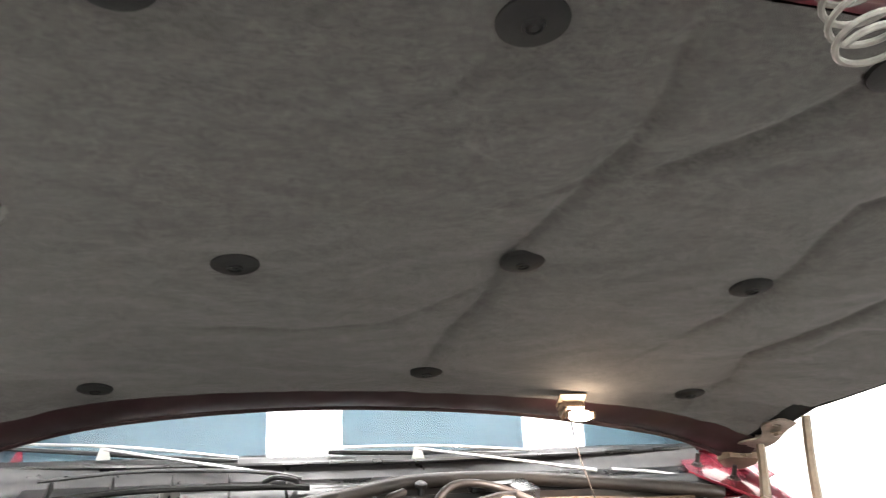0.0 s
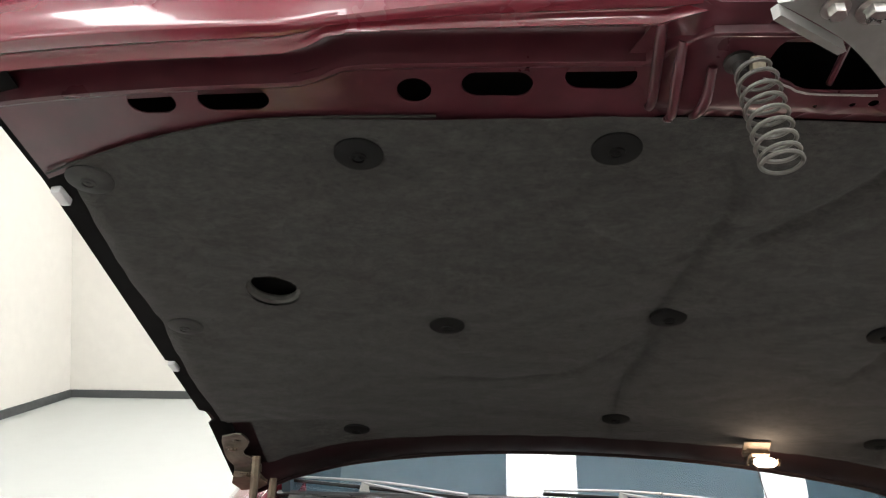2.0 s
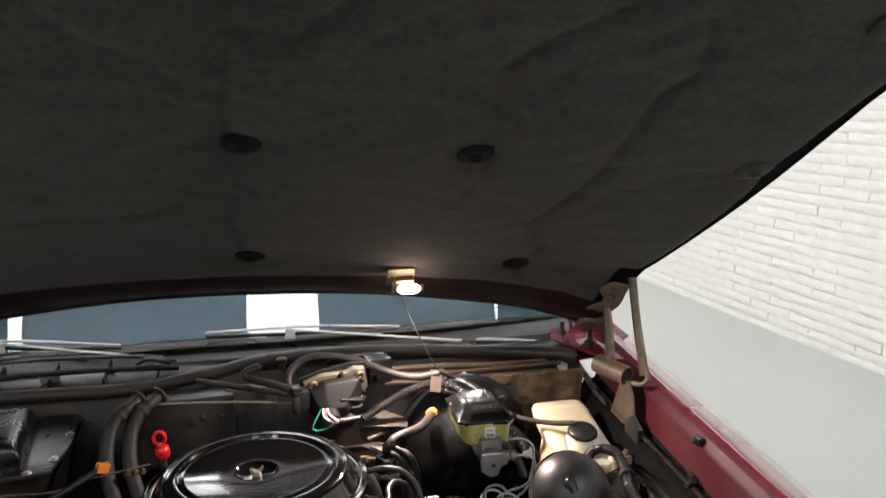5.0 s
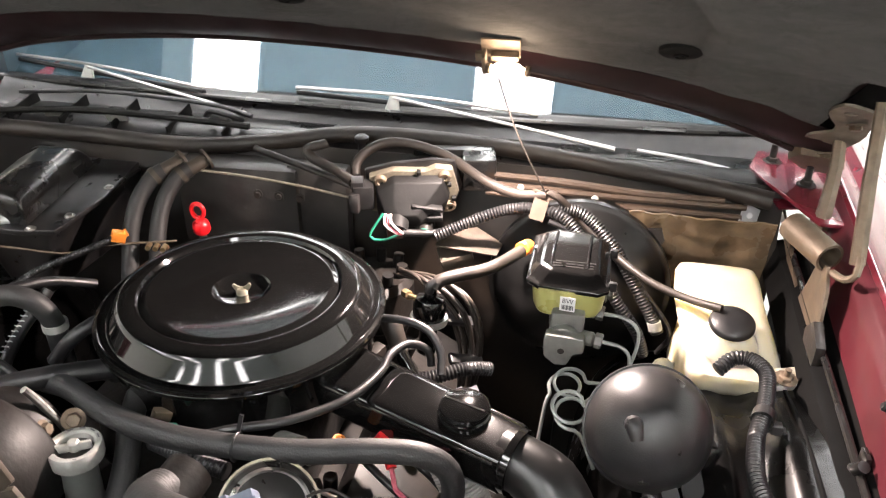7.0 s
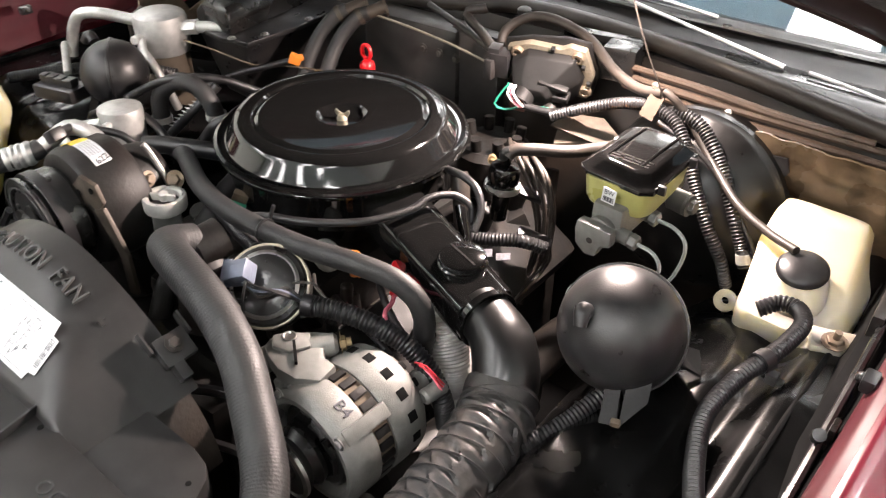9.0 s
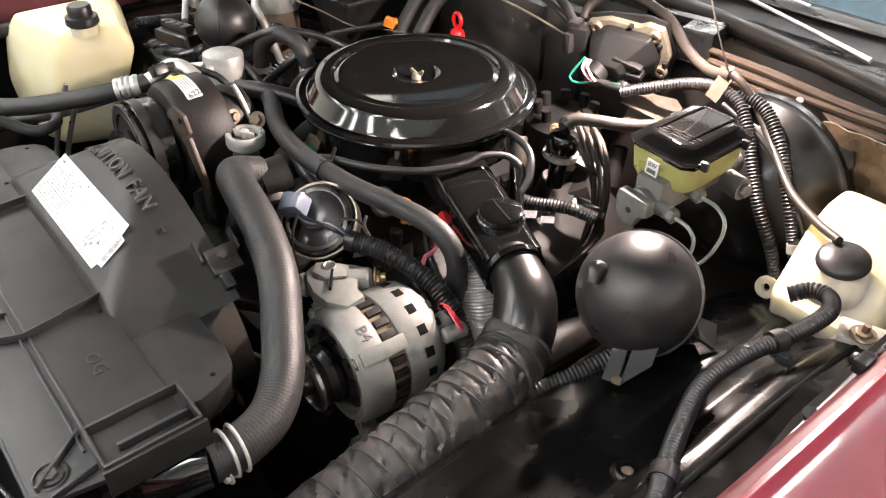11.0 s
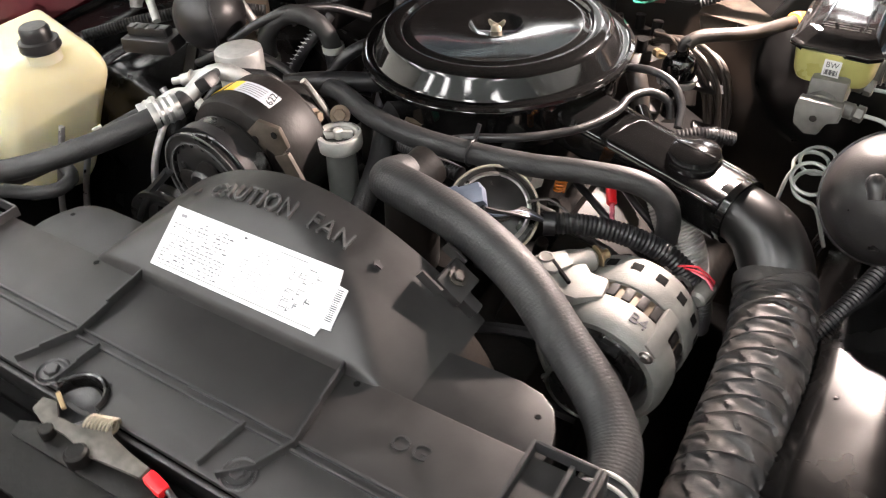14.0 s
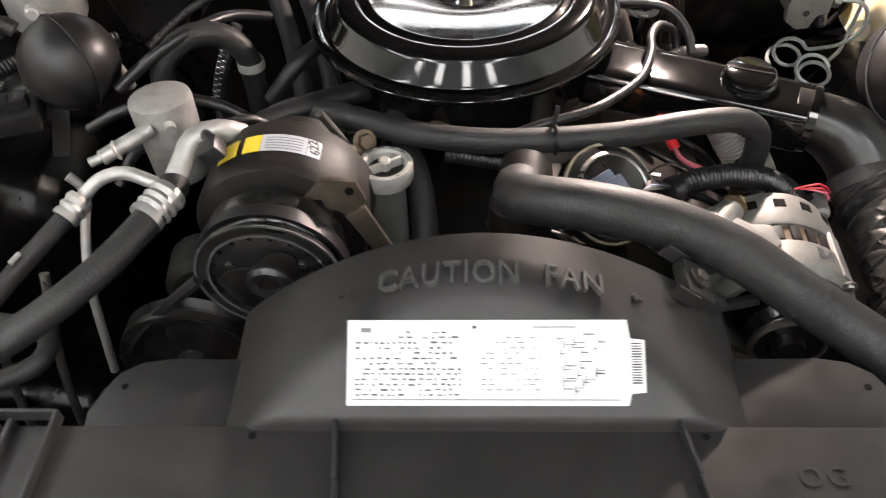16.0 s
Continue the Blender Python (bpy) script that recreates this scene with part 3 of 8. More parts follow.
# felt liner
CREASES = [([(-0.004, 0.835), (0.002, 0.79), (0.018, 0.745), (0.024, 0.70), (0.024, 0.655), (0.015, 0.62), (0.010, 0.57), (0.003, 0.51), (0.0, 0.455), (-0.003, 0.375), (0.0, 0.29), (-0.016, 0.18), (-0.014, 0.077), (-0.008, 0.0)], 0.0085),
           ([(-0.003, 0.375), (-0.02, 0.32), (-0.06, 0.265), (-0.11, 0.20), (-0.218, 0.164), (-0.37, 0.163)], 0.003),
           ([(0.21, 0.848), (0.188, 0.82), (0.16, 0.755), (0.13, 0.705), (0.085, 0.645), (0.04, 0.61)], 0.0075),
           ([(0.094, 0.633), (0.086, 0.598), (0.075, 0.55)], 0.003),
           ([(0.446, 0.843), (0.443, 0.80), (0.433, 0.767), (0.394, 0.722), (0.344, 0.668), (0.326, 0.637), (0.305, 0.605), (0.315, 0.54), (0.333, 0.455), (0.340, 0.40), (0.338, 0.30), (0.318, 0.205)], 0.0075),
           ([(0.465, 0.766), (0.504, 0.693), (0.523, 0.621), (0.502, 0.577), (0.502, 0.477), (0.507, 0.372), (0.496, 0.288), (0.464, 0.162), (0.511, 0.046), (0.509, -0.041)], 0.0085),
           ([(0.418, 0.65), (0.387, 0.63), (0.366, 0.596), (0.38, 0.549)], 0.004), ([(0.418, 0.65), (0.48, 0.614), (0.525, 0.597)], 0.004),
           ([(0.532, 0.615), (0.581, 0.608), (0.634, 0.575), (0.648, 0.542)], 0.004), ([(0.576, 0.396), (0.661, 0.39), (0.711, 0.393)], 0.003),
           ([(0.526, 0.2), (0.54, 0.307), (0.611, 0.333)], 0.003),
           ([(-0.133, 0.783), (-0.139, 0.749), (-0.152, 0.705), (-0.148, 0.677), (-0.126, 0.638), (-0.094, 0.617), (-0.06, 0.59), (-0.033, 0.521)], 0.0028),
           ([(-0.40, 0.84), (-0.42, 0.735), (-0.423, 0.705), (-0.442, 0.651), (-0.451, 0.625)], 0.003), ([(-0.6, 0.68), (-0.57, 0.58)], 0.002)]


def crease_w(u, v):
    """Height of the pad's folds over (u, v), numbers or arrays."""
    u, v = np.asarray(u, float), np.asarray(v, float)
    w = 0.0025 * np.sin(u * 9 + 2 * np.sin(v * 6)) * np.sin(v * 8 + 1.0) + 0.0008 * np.sin(u * 41 + 3 * np.sin(v * 23)) * np.sin(v * 37 + 2 * np.sin(u * 19))
    for line, amp in CREASES:
        near, turn = np.full(u.shape, 9.0), np.zeros(u.shape)
        for (a, b), (c, d) in zip(line, line[1:]):
            ex, ey = c - a, d - b
            t = np.clip(((u - a) * ex + (v - b) * ey) / (ex * ex + ey * ey), 0.0, 1.0)
            dx, dy = u - a - t * ex, v - b - t * ey
            dist = np.hypot(dx, dy)
            closer = dist < near
            near = np.where(closer, dist, near)
            turn = np.where(closer, (ex * dy - ey * dx) / math.hypot(ex, ey), turn)
        ends = np.clip(np.minimum(np.hypot(u - line[0][0], v - line[0][1]), np.hypot(u - line[-1][0], v - line[-1][1])) / 0.05, 0.0, 1.0)
        side = np.clip(0.5 + turn / 0.004, 0.0, 1.0)
        w -= 1.3 * amp * ends * (side * 0.75 * np.exp(-near / 0.011) + (1 - side) * (0.2 * np.exp(-near / 0.011) + 0.55 * np.exp(-near / 0.055)))
    return w


PINS = [(-0.69, 0.747), (-0.384, 0.786), (-0.116, 0.793), (0.186, 0.797), (0.445, 0.79), (0.675, 0.745),
        (-0.704, 0.371), (-0.306, 0.372), (0.014, 0.405), (0.317, 0.398), (0.715, 0.405), (-0.507, -0.105), (0.0, -0.022), (0.49, -0.05)]
HOLE = (-0.545, 0.48, 0.037, 0.044)


def liner_bounds(u):
    front = 0.845 - 0.07 * (max(0, abs(u) - 0.45) / 0.256) ** 1.6
    return -0.193 - 0.03 * (u / 0.65) ** 2 + 0.028 * u, front


def liner_grid(nu, nv):
    """The pad's points as arrays of u, v and depth."""
    s, t = np.meshgrid(np.linspace(0, 1, nu + 1), np.linspace(0, 1, nv + 1), indexing="ij")
    edge_l = np.array([hood_edge(-1, -0.19 + 1.03 * k / nv) + 0.014 for k in range(nv + 1)])
    edge_r = np.array([hood_edge(1, -0.19 + 1.03 * k / nv) - 0.005 for k in range(nv + 1)])
    u = edge_l[None, :] * (1 - s) + edge_r[None, :] * s
    lo = -0.193 - 0.03 * (u / 0.65) ** 2 + 0.028 * u
    hi = 0.845 - 0.07 * (np.maximum(0, np.abs(u) - 0.45) / 0.256) ** 1.6
    v = lo + (hi - lo) * t
    w = 0.002 + crease_w(u, v)
    for pu, pv in PINS:
        w -= 0.005 * np.exp(-((u - pu) ** 2 + (v - pv) ** 2) / 0.05 ** 2)
    edge = np.minimum(s, 1 - s) * 1.4
    w -= 0.012 * np.clip(1 - edge / 0.03, 0, 1) ** 2
    return u, v, w


liner = thing("hood_liner", hood(0, -0.15, 0.02), "charcoal grey felt hood insulation pad, creased and lightly stained", "hood liner")
NU, NV = 400, 280
pad_u, pad_v, pad_w = liner_grid(NU, NV)
bm = bmesh.new()
gridv = []
for i in range(NU + 1):
    row = []
    for j in range(NV + 1):
        u, v, w = float(pad_u[i, j]), float(pad_v[i, j]), float(pad_w[i, j])
        row.append((bm.verts.new(hood(u, v, w)), u, v))
    gridv.append(row)
for i in range(NU):
    for j in range(NV):
        q = [gridv[i][j], gridv[i + 1][j], gridv[i + 1][j + 1], gridv[i][j + 1]]
        cu, cv = sum(a[1] for a in q) / 4, sum(a[2] for a in q) / 4
        if cu < -0.712 and cv < -0.056 or cu > 0.686 and cv < -0.03:
            continue
        if ((cu - HOLE[0]) / HOLE[2]) ** 2 + ((cv - HOLE[1]) / HOLE[3]) ** 2 > 1:
            bm.faces.new([a[0] for a in q])
bmesh.ops.delete(bm, geom=[v for v in bm.verts if not v.link_faces], context="VERTS")
part("pad", bm, FELT, liner, angle=60)
part("cut_edge", tube([hood(HOLE[0] + HOLE[2] * 1.03 * math.cos(a), HOLE[1] + HOLE[3] * 1.03 * math.sin(a), -0.011) for a in [k * math.pi / 8 for k in range(17)]], 0.007, 8), FELT_EDGE, liner, "pale frayed rim of the hole")
part("front_edge", tube([hood(u, liner_bounds(u)[1], 0.0) for u in (-0.73, -0.69, -0.64, -0.6, -0.5, -0.4, -0.3)], 0.0016, 8), FELT, liner, "pale folded front edge")
# another black sheet, for the shade seen through the liner's hole
part("hole_shade", sheet(lambda s, t: hood(-0.66 + 1.32 * s, 0.05 + 0.70 * t, -0.034), 8, 8, 0.002), DARK, car_hood)
for k, (u, v) in enumerate(PINS):
    m = axis_matrix(hood(u, v, -0.003 + float(crease_w(u, v))), HOOD_N)
    part("retainer_clip", lathe([(0, 0.0085), (0.0028, 0.0085), (0.0034, 0.0075), (0.006, 0.0068), (0.0065, 0.0086), (0.0085, 0.0086), (0.009, 0.0062), (0.022, 0.0052), (0.0262, 0.003), (0.0265, -0.002), (0, -0.002)], m, 30), CLIP_GREY if abs(u) > 0.6 else CLIP, liner)

# spring and latch hook under the hood's nose
spring_top, spring_tip = V(-0.037, 0.485, 1.668), V(-0.026, 0.449, 1.581)
spring_thing = thing("hood_spring", spring_top, "dull galvanised coil spring hanging from the hood latch plate", "spring")
coil = []
turns = 8.5
for k in range(int(turns * 14) + 1):
    t = k / (turns * 14)
    a = 2 * math.pi * turns * t
    c = spring_top.lerp(spring_tip, t if t < 0.9 else 0.9 + (t - 0.9) * 0.35)
    r = 0.0155 - 0.003 * max(0, 0.1 - t) / 0.1
    coil.append(c + V(1, 0, 0) * r * math.cos(a) + HOOD_D * r * math.sin(a))
part("coil", tube(coil, 0.0018, 7, 0.005), SPRING, spring_thing)
part("spring_seat", lathe([(0, 0), (0.013, 0), (0.013, 0.003), (0.008, 0.006), (0.006, 0.016), (0, 0.018)], axis_matrix(hood(-0.038, 0.945, 0.022), HOOD_N), 20), BLACK_DUST, spring_thing)
part("spring_bolt", box((0.012, 0.01, 0.012), tuple(hood(-0.028, 0.955, 0.034)), bevel=0.003), ZINC, spring_thing)

latch = thing("hood_latch_hook", hood(0.02, 1.03, 0.03), "grey steel safety catch hook bolted under the hood nose", "latch")


def hood_m(w):
    """Plan coordinates (u, v) at depth w under the hood."""
    x, y = V(1, 0, 0), HOOD_D
    z = x.cross(y)
    m = Matrix((x, y, z)).transposed().to_4x4()
    m.translation = HOOD_B + HOOD_N * w
    return m


hook = [(-0.042, 1.039), (-0.018, 1.045), (-0.003, 1.053), (0.032, 1.055), (0.048, 1.019), (0.05, 1.007), (0.064, 0.98), (0.081, 0.96), (0.092, 0.957), (0.102, 0.959), (0.103, 0.95), (0.096, 0.939), (0.086, 0.94), (0.078, 0.944), (0.044, 0.979), (0.017, 1.003), (-0.014, 1.023)]
hook = [(p.x, p.y) for p in spline([(u, v, 0) for u, v in hook + hook[:1]], 0.004)[0][:-1]]
part("hook", prism(hook, -0.003, hood_m(0.05), 0.0), LATCH, latch)
part("latch_bar", tube([hood(0.05, 0.91, 0.012), hood(0.048, 0.965, 0.012)], 0.003, 8), RED_SHADED, car_hood)
part("latch_lip", tube([hood(-0.012, 0.925, 0.0215), hood(0.014, 0.914, 0.0215), hood(0.03, 0.907, 0.0215), hood(0.09, 0.907, 0.0215)], 0.0011, 6), LATCH, car_hood, "pale worn edge of the latch opening")
part("hook_flange", prism([(-0.042, 1.039), (0.017, 1.003), (0.012, 0.999), (-0.046, 1.034)], 0.012, hood_m(0.05)), LATCH, latch)
for u, v, r in ((-0.001, 1.036, 0.009), (0.026, 1.035, 0.011)):
    part("pivot_bolt", join(bolt(hood(u, v, 0.058), HOOD_N, r * 0.75, 0.009), cyl(hood(u, v, 0.0), hood(u, v, 0.06), r * 0.6)), STEEL, latch)
part("catch_bolt", join(bolt(hood(0.055, 1.0, 0.022), HOOD_N, 0.008, 0.008), box((0.022, 0.02, 0.006), tuple(hood(0.055, 1.0, 0.022)), (30, 0, 0), bevel=0.001)), STEEL, latch)

# hinges
for side in (-1, 1):
    uh = 0.715 * side
    h = thing("hinge_assembly", (0.015 + side * 0.68, 1.30, 0.86), "tarnished steel hood hinge with spring tube and links", "hood hinge", "hood hinges")
    X = lambda x: 0.015 + side * x
    mid = -0.757 if side < 0 else 0.708
    lobes = [(0.016, -0.085), (-0.024, -0.08), (-0.027, -0.13), (-0.012, -0.152), (-0.011, -0.168), (-0.03, -0.188), (-0.031, -0.235), (-0.02, -0.268), (0.02, -0.276), (0.028, -0.24), (0.02, -0.2), (0.028, -0.16), (0.026, -0.12)]
    lobes = [(p.x, p.y) for p in spline([(x, v, 0) for x, v in lobes + lobes[:1]], 0.012)[0][:-1]]
    part("hood_bracket", holed([(mid + side * x, v) for x, v in lobes], [stadium(0.016, 0.016, mid - side * 0.006, -0.113, 4), stadium(0.013, 0.013, mid - side * 0.015, -0.213, 4)], 0.0035,
                               lambda u, v, w: hood(u, v, 0.006 + w + 0.004 * math.sin(v * 60))), BRACKET, h, "tarnished tan bracket with two holes, bolted under the hood")
    part("bracket_foot", holed([(mid + side * x, v) for x, v in ((0.028, -0.235), (-0.024, -0.255), (-0.034, -0.285), (-0.01, -0.305), (0.024, -0.296), (0.036, -0.26))], [], 0.014, lambda u, v, w: hood(u, v, 0.004 + w)), RUST, h, "dark greasy bracket foot")
    part("bracket_bolt", bolt(hood(mid + side * 0.008, -0.135, 0.010), HOOD_N, 0.008, 0.007), RUST, h)
    part("bracket_bolt", bolt(hood(mid + side * 0.006, -0.245, 0.010), HOOD_N, 0.008, 0.007), RUST, h)
    part("link", tube([(X(0.70), 1.346, 1.14), (X(0.70), 1.32, 1.06), (X(0.70), 1.28, 0.965)], [0.008, 0.008, 0.009], 6), RUST, h)
    part("link", tube([(X(0.70), 1.47, 1.065), (X(0.70), 1.45, 1.01), (X(0.69), 1.415, 0.94)], [0.008, 0.009, 0.011], 6), RUST, h)
    part("base_plate", prism([(1.24, 0.835), (1.26, 0.81), (1.29, 0.80), (1.33, 0.803), (1.36, 0.826), (1.47, 0.868), (1.60, 0.898), (1.595, 0.913), (1.46, 0.886), (1.37, 0.855), (1.345, 0.90), (1.325, 0.945), (1.29, 0.952), (1.27, 0.93), (1.262, 0.89), (1.245, 0.87)], 0.004,
                            Matrix(((0, 0, side, X(0.672)), (1, 0, 0, 0), (0, 1, 0, 0), (0, 0, 0, 1)))), RUST, h)
    part("plate_opening", prism([(1.268, 0.835), (1.285, 0.815), (1.315, 0.818), (1.325, 0.84), (1.30, 0.862), (1.275, 0.858)], 0.006, Matrix(((0, 0, -side, X(0.673)), (1, 0, 0, 0), (0, 1, 0, 0), (0, 0, 0, 1)))), DARK, h)
    tube_m = axis_matrix((X(0.645), 1.375, 0.962), (side * 0.42, -0.85, -0.08))
    spring_tube = part("spring_tube", lathe([(0.015, 0), (0.0185, 0), (0.0185, 0.075), (0.015, 0.075)], tube_m, 24, True), RUST, h, "rusty tan spring tube")
    part("tube_core", lathe([(0, 0.05), (0.0148, 0.05), (0.0148, 0.02), (0, 0.02)], tube_m, 24), DARK, spring_tube)
    part("hook_rod", tube([(X(0.695), 1.262, 0.985), (X(0.692), 1.25, 0.968), (X(0.684), 1.26, 0.955), (X(0.676), 1.28, 0.952)], 0.0045, 8), RUST, h)
    part("stop_bracket", prism([(0, 0), (0.05, 0.0), (0.06, 0.04), (0.035, 0.065), (0.0, 0.05)], 0.012, pose(X(0.664), 1.225, 0.83, 90, 0, 90), 0.003), BLACK_DUST, h)

# the lamp under the hood
lamp = thing("hood_lamp", (0.274, 1.384, 1.132), "lit under-hood lamp on a small metal bracket", "lamp")
part("side_clip", join(box((0.005, 0.016, 0.03), (0.253, 1.388, 1.144), (30, 0, 0), bevel=0.001), box((0.012, 0.006, 0.014), (0.248, 1.384, 1.152), (30, 0, 0), bevel=0.001), box((0.05, 0.03, 0.003), (0.272, 1.398, 1.160), (-60, 0, 0))), RUST, lamp)
socket = part("lamp_socket", join(box((0.036, 0.012, 0.010), (0.278, 1.396, 1.150), (30, 0, 0), bevel=0.003), cyl((0.256, 1.384, 1.138), (0.262, 1.383, 1.137), 0.007, 14, 0.001), cyl((0.306, 1.383, 1.137), (0.312, 1.382, 1.136), 0.007, 14, 0.001)), RUST, lamp, "bright metal lamp holder")
part("bulb", lathe([(0, 0), (0.004, 0.001), (0.0085, 0.008), (0.010, 0.022), (0.0085, 0.036), (0.004, 0.043), (0, 0.044)], axis_matrix((0.262, 1.3825, 1.1365), (1, -0.02, -0.01)), 18), BULB, socket, "glowing warm festoon bulb").visible_shadow = False
part("cable", tube([(0.266, 1.39, 1.14), (0.288, 1.394, 1.075), (0.315, 1.396, 1.015), (0.346, 1.402, 0.955)], 0.0011, 7), BROWN_RUBBER, lamp)

# fenders: an inner channel beside the bay and the outer skin
FENDER = {1: ([(0.690, 0.862), (0.692, 0.88), (0.694, 0.90), (0.696, 0.92), (0.704, 0.936), (0.712, 0.942)],
              [(0.712, 0.942), (0.717, 0.945), (0.726, 0.944), (0.77, 0.925), (0.84, 0.87), (0.92, 0.75), (0.95, 0.6), (0.94, 0.32)]),
          -1: ([(0.733, 0.855), (0.735, 0.87), (0.736, 0.885), (0.738, 0.90), (0.74, 0.925), (0.745, 0.94), (0.752, 0.946)],
               [(0.752, 0.946), (0.762, 0.953), (0.78, 0.953), (0.82, 0.94), (0.87, 0.895), (0.935, 0.78), (0.955, 0.6), (0.94, 0.32)])}


def fender_fn(side, prof):
    def fn(s, t):
        y = 0.38 + 1.5 * s
        x = t * (len(prof) - 1)
        i = min(int(x), len(prof) - 2)
        f = x - i
        px = prof[i][0] * (1 - f) + prof[i + 1][0] * f
        pz = prof[i][1] * (1 - f) + prof[i + 1][1] * f
        px += 0.035 * (y - 1.1) * (1 if pz > 0.85 else 0.4)
        pz += (0.035 * (y - 1.0) / 0.7) * max(0, (pz - 0.3) / 0.65)
        return (0.015 + side * px, y, pz)
    return fn


for side in (-1, 1):
    f = thing("fender", (0.015 + side * 0.9, 1.1, 0.3), "glossy dark red front fender beside the engine bay", "fender", "front fenders")
    part("skin", sheet(fender_fn(side, FENDER[side][1]), 40, 28, 0.0015), RED, f, angle=60)
    part("inner_channel", sheet(lambda s, t, fn=fender_fn(side, FENDER[side][0]): fn(s * 0.76, t), 40, 24, 0.0015), RED_DULL_SHADED, f, "red inner channel with shade put into its colour", angle=60)
    part("rubber_stop", join(box((0.012, 0.02, 0.014), (0.015 + side * 0.692, 1.063, 0.931), bevel=0.003), cyl((0.015 + side * 0.69, 1.063, 0.93), (0.015 + side * 0.681, 1.063, 0.933), 0.005, 12, 0.002)), RUBBER, f, "black rubber bump stop")
    if side > 0:
        part("hinge_mount", prism([(0.632, 1.575), (0.65, 1.52), (0.672, 1.47), (0.70, 1.40), (0.745, 1.40), (0.745, 1.68), (0.665, 1.68)], 0.006, pose(0, 0, 0.951), 0.002), RED, f, "red hinge mounting flange")
        for bx_, by_ in ((0.668, 1.60), (0.703, 1.52)):
            part("mount_bolt", join(bolt((bx_, by_, 0.957), (0, 0, 1), 0.009, 0.008), cyl((bx_, by_, 0.96), (bx_, by_, 0.985), 0.005)), BLACK_DUST, f)
        part("lower_channel", sheet(lambda s, t, fn=fender_fn(1, [(0.648, 0.80), (0.662, 0.842), (0.685, 0.85), (0.690, 0.862)]): fn(s * 0.76, t), 40, 12, 0.0015), DULL, f, "black painted lower channel")
        part("drain_channel", tube([(0.691, 0.45, 0.822), (0.691, 0.8, 0.845), (0.691, 1.2, 0.866), (0.691, 1.5, 0.88)], 0.0045, 8), BLACK_SATIN, f, "dark sealing bead")
        part("fender_clip", join(box((0.012, 0.018, 0.008), (0.69, 1.051, 0.858), (0, 0, 20), bevel=0.003), cyl((0.688, 1.05, 0.86), (0.69, 1.04, 0.874), 0.006), box((0.006, 0.02, 0.018), (0.697, 1.06, 0.866), bevel=0.002)), BLACK_SATIN, f)

# plain black sheets, added to keep the wheel arches dark
for side in (-1, 1):
    solo("arch_dark_sheet", box((0.012, 1.15, 0.85), (side * 0.716, 1.0, 0.425)), DARK, "added black sheet in the wheel arch under the fender", "wheel arch")

# front header panel and radiator support
header = thing("header_panel", (0.015, 0.3, 0.7), "glossy dark red header panel ahead of the radiator", "header panel")


def header_fn(s, t):
    x = -0.72 + 1.44 * s
    prof = [(0.425, 0.80), (0.412, 0.87), (0.40, 0.897), (0.38, 0.905), (0.30, 0.905), (0.2, 0.89), (0.12, 0.86), (0.08, 0.78), (0.07, 0.6)]
    k = t * (len(prof) - 1)
    i = min(int(k), len(prof) - 2)
    f = k - i
    return (0.015 + x, prof[i][0] * (1 - f) + prof[i + 1][0] * f + 0.03 * (x / 0.72) ** 2 - 0.012 * math.exp(-((x - 0.05) / 0.14) ** 2), prof[i][1] * (1 - f) + prof[i + 1][1] * f)


part("skin", sheet(header_fn, 30, 32, 0.0015), RED, header, angle=60)

support = thing("radiator_support", (0.015, 0.45, 0.3), "black steel radiator support crossbar with round holes", "radiator support")
holes = [stadium(0.016, 0.012, x, y) for x, y in ((0.169, 0.437), (0.205, 0.444), (0.20, 0.43), (0.262, 0.44), (0.30, 0.437), (0.29, 0.452), (-0.1, 0.44), (-0.18, 0.444), (-0.26, 0.44), (0.05, 0.44))]
part("top_rail", holed([(-0.62, 0.418), (0.62, 0.418), (0.62, 0.462), (-0.62, 0.462)], holes, -0.002, lambda u, v, w: V(0.015 + u, v, 0.858 + w)), SUPPORT, support)
part("front_web", box((1.24, 0.003, 0.08), (0.015, 0.419, 0.816)), SUPPORT, support)
part("release_rod", tube([(0.106, 0.474, 0.866), (0.135, 0.472, 0.863), (0.175, 0.472, 0.861), (0.289, 0.478, 0.859), (0.367, 0.492, 0.852), (0.55, 0.51, 0.835)], 0.0022, 8), BLACK_SATIN, support, "hood release rod")
part("rail_bolt", bolt((0.13, 0.436, 0.858), (0, 0, 1), 0.011, 0.008), SUPPORT, support)
# black sheet added as the shade down in the gap
part("gap_dark_sheet", box((1.24, 0.09, 0.003), (0.015, 0.475, 0.80)), DARK, support)

hood_lock = thing("hood_lock", (0.04, 0.46, 0.86), "greasy steel hood lock with a red release tab", "latch")
part("lock_plate", prism([(-0.05, 0.452), (0.10, 0.456), (0.11, 0.466), (0.08, 0.476), (-0.03, 0.474), (-0.055, 0.464)], 0.004, pose(0, 0, 0.858), 0.001), SUPPORT, hood_lock)
part("rubber_bumper", lathe([(0, -0.004), (0.003, -0.003), (0.014, -0.001), (0.0185, 0.003), (0.0205, 0.002), (0.021, -0.004), (0.0205, -0.03), (0, -0.03)], pose(-0.027, 0.4975, 0.857), 32), RUBBER, hood_lock, "round black rubber bumper")
part("lock_lever", prism([(-0.048, 0.474), (-0.03, 0.469), (-0.004, 0.470), (0.03, 0.466), (0.052, 0.469), (0.078, 0.472), (0.078, 0.482), (0.055, 0.484), (0.030, 0.488), (0.022, 0.494), (0.008, 0.492), (-0.002, 0.481), (-0.022, 0.479), (-0.036, 0.489), (-0.05, 0.486)], 0.004, pose(0, 0, 0.866), 0.0012), LEVER, hood_lock, "pale worn steel lever")
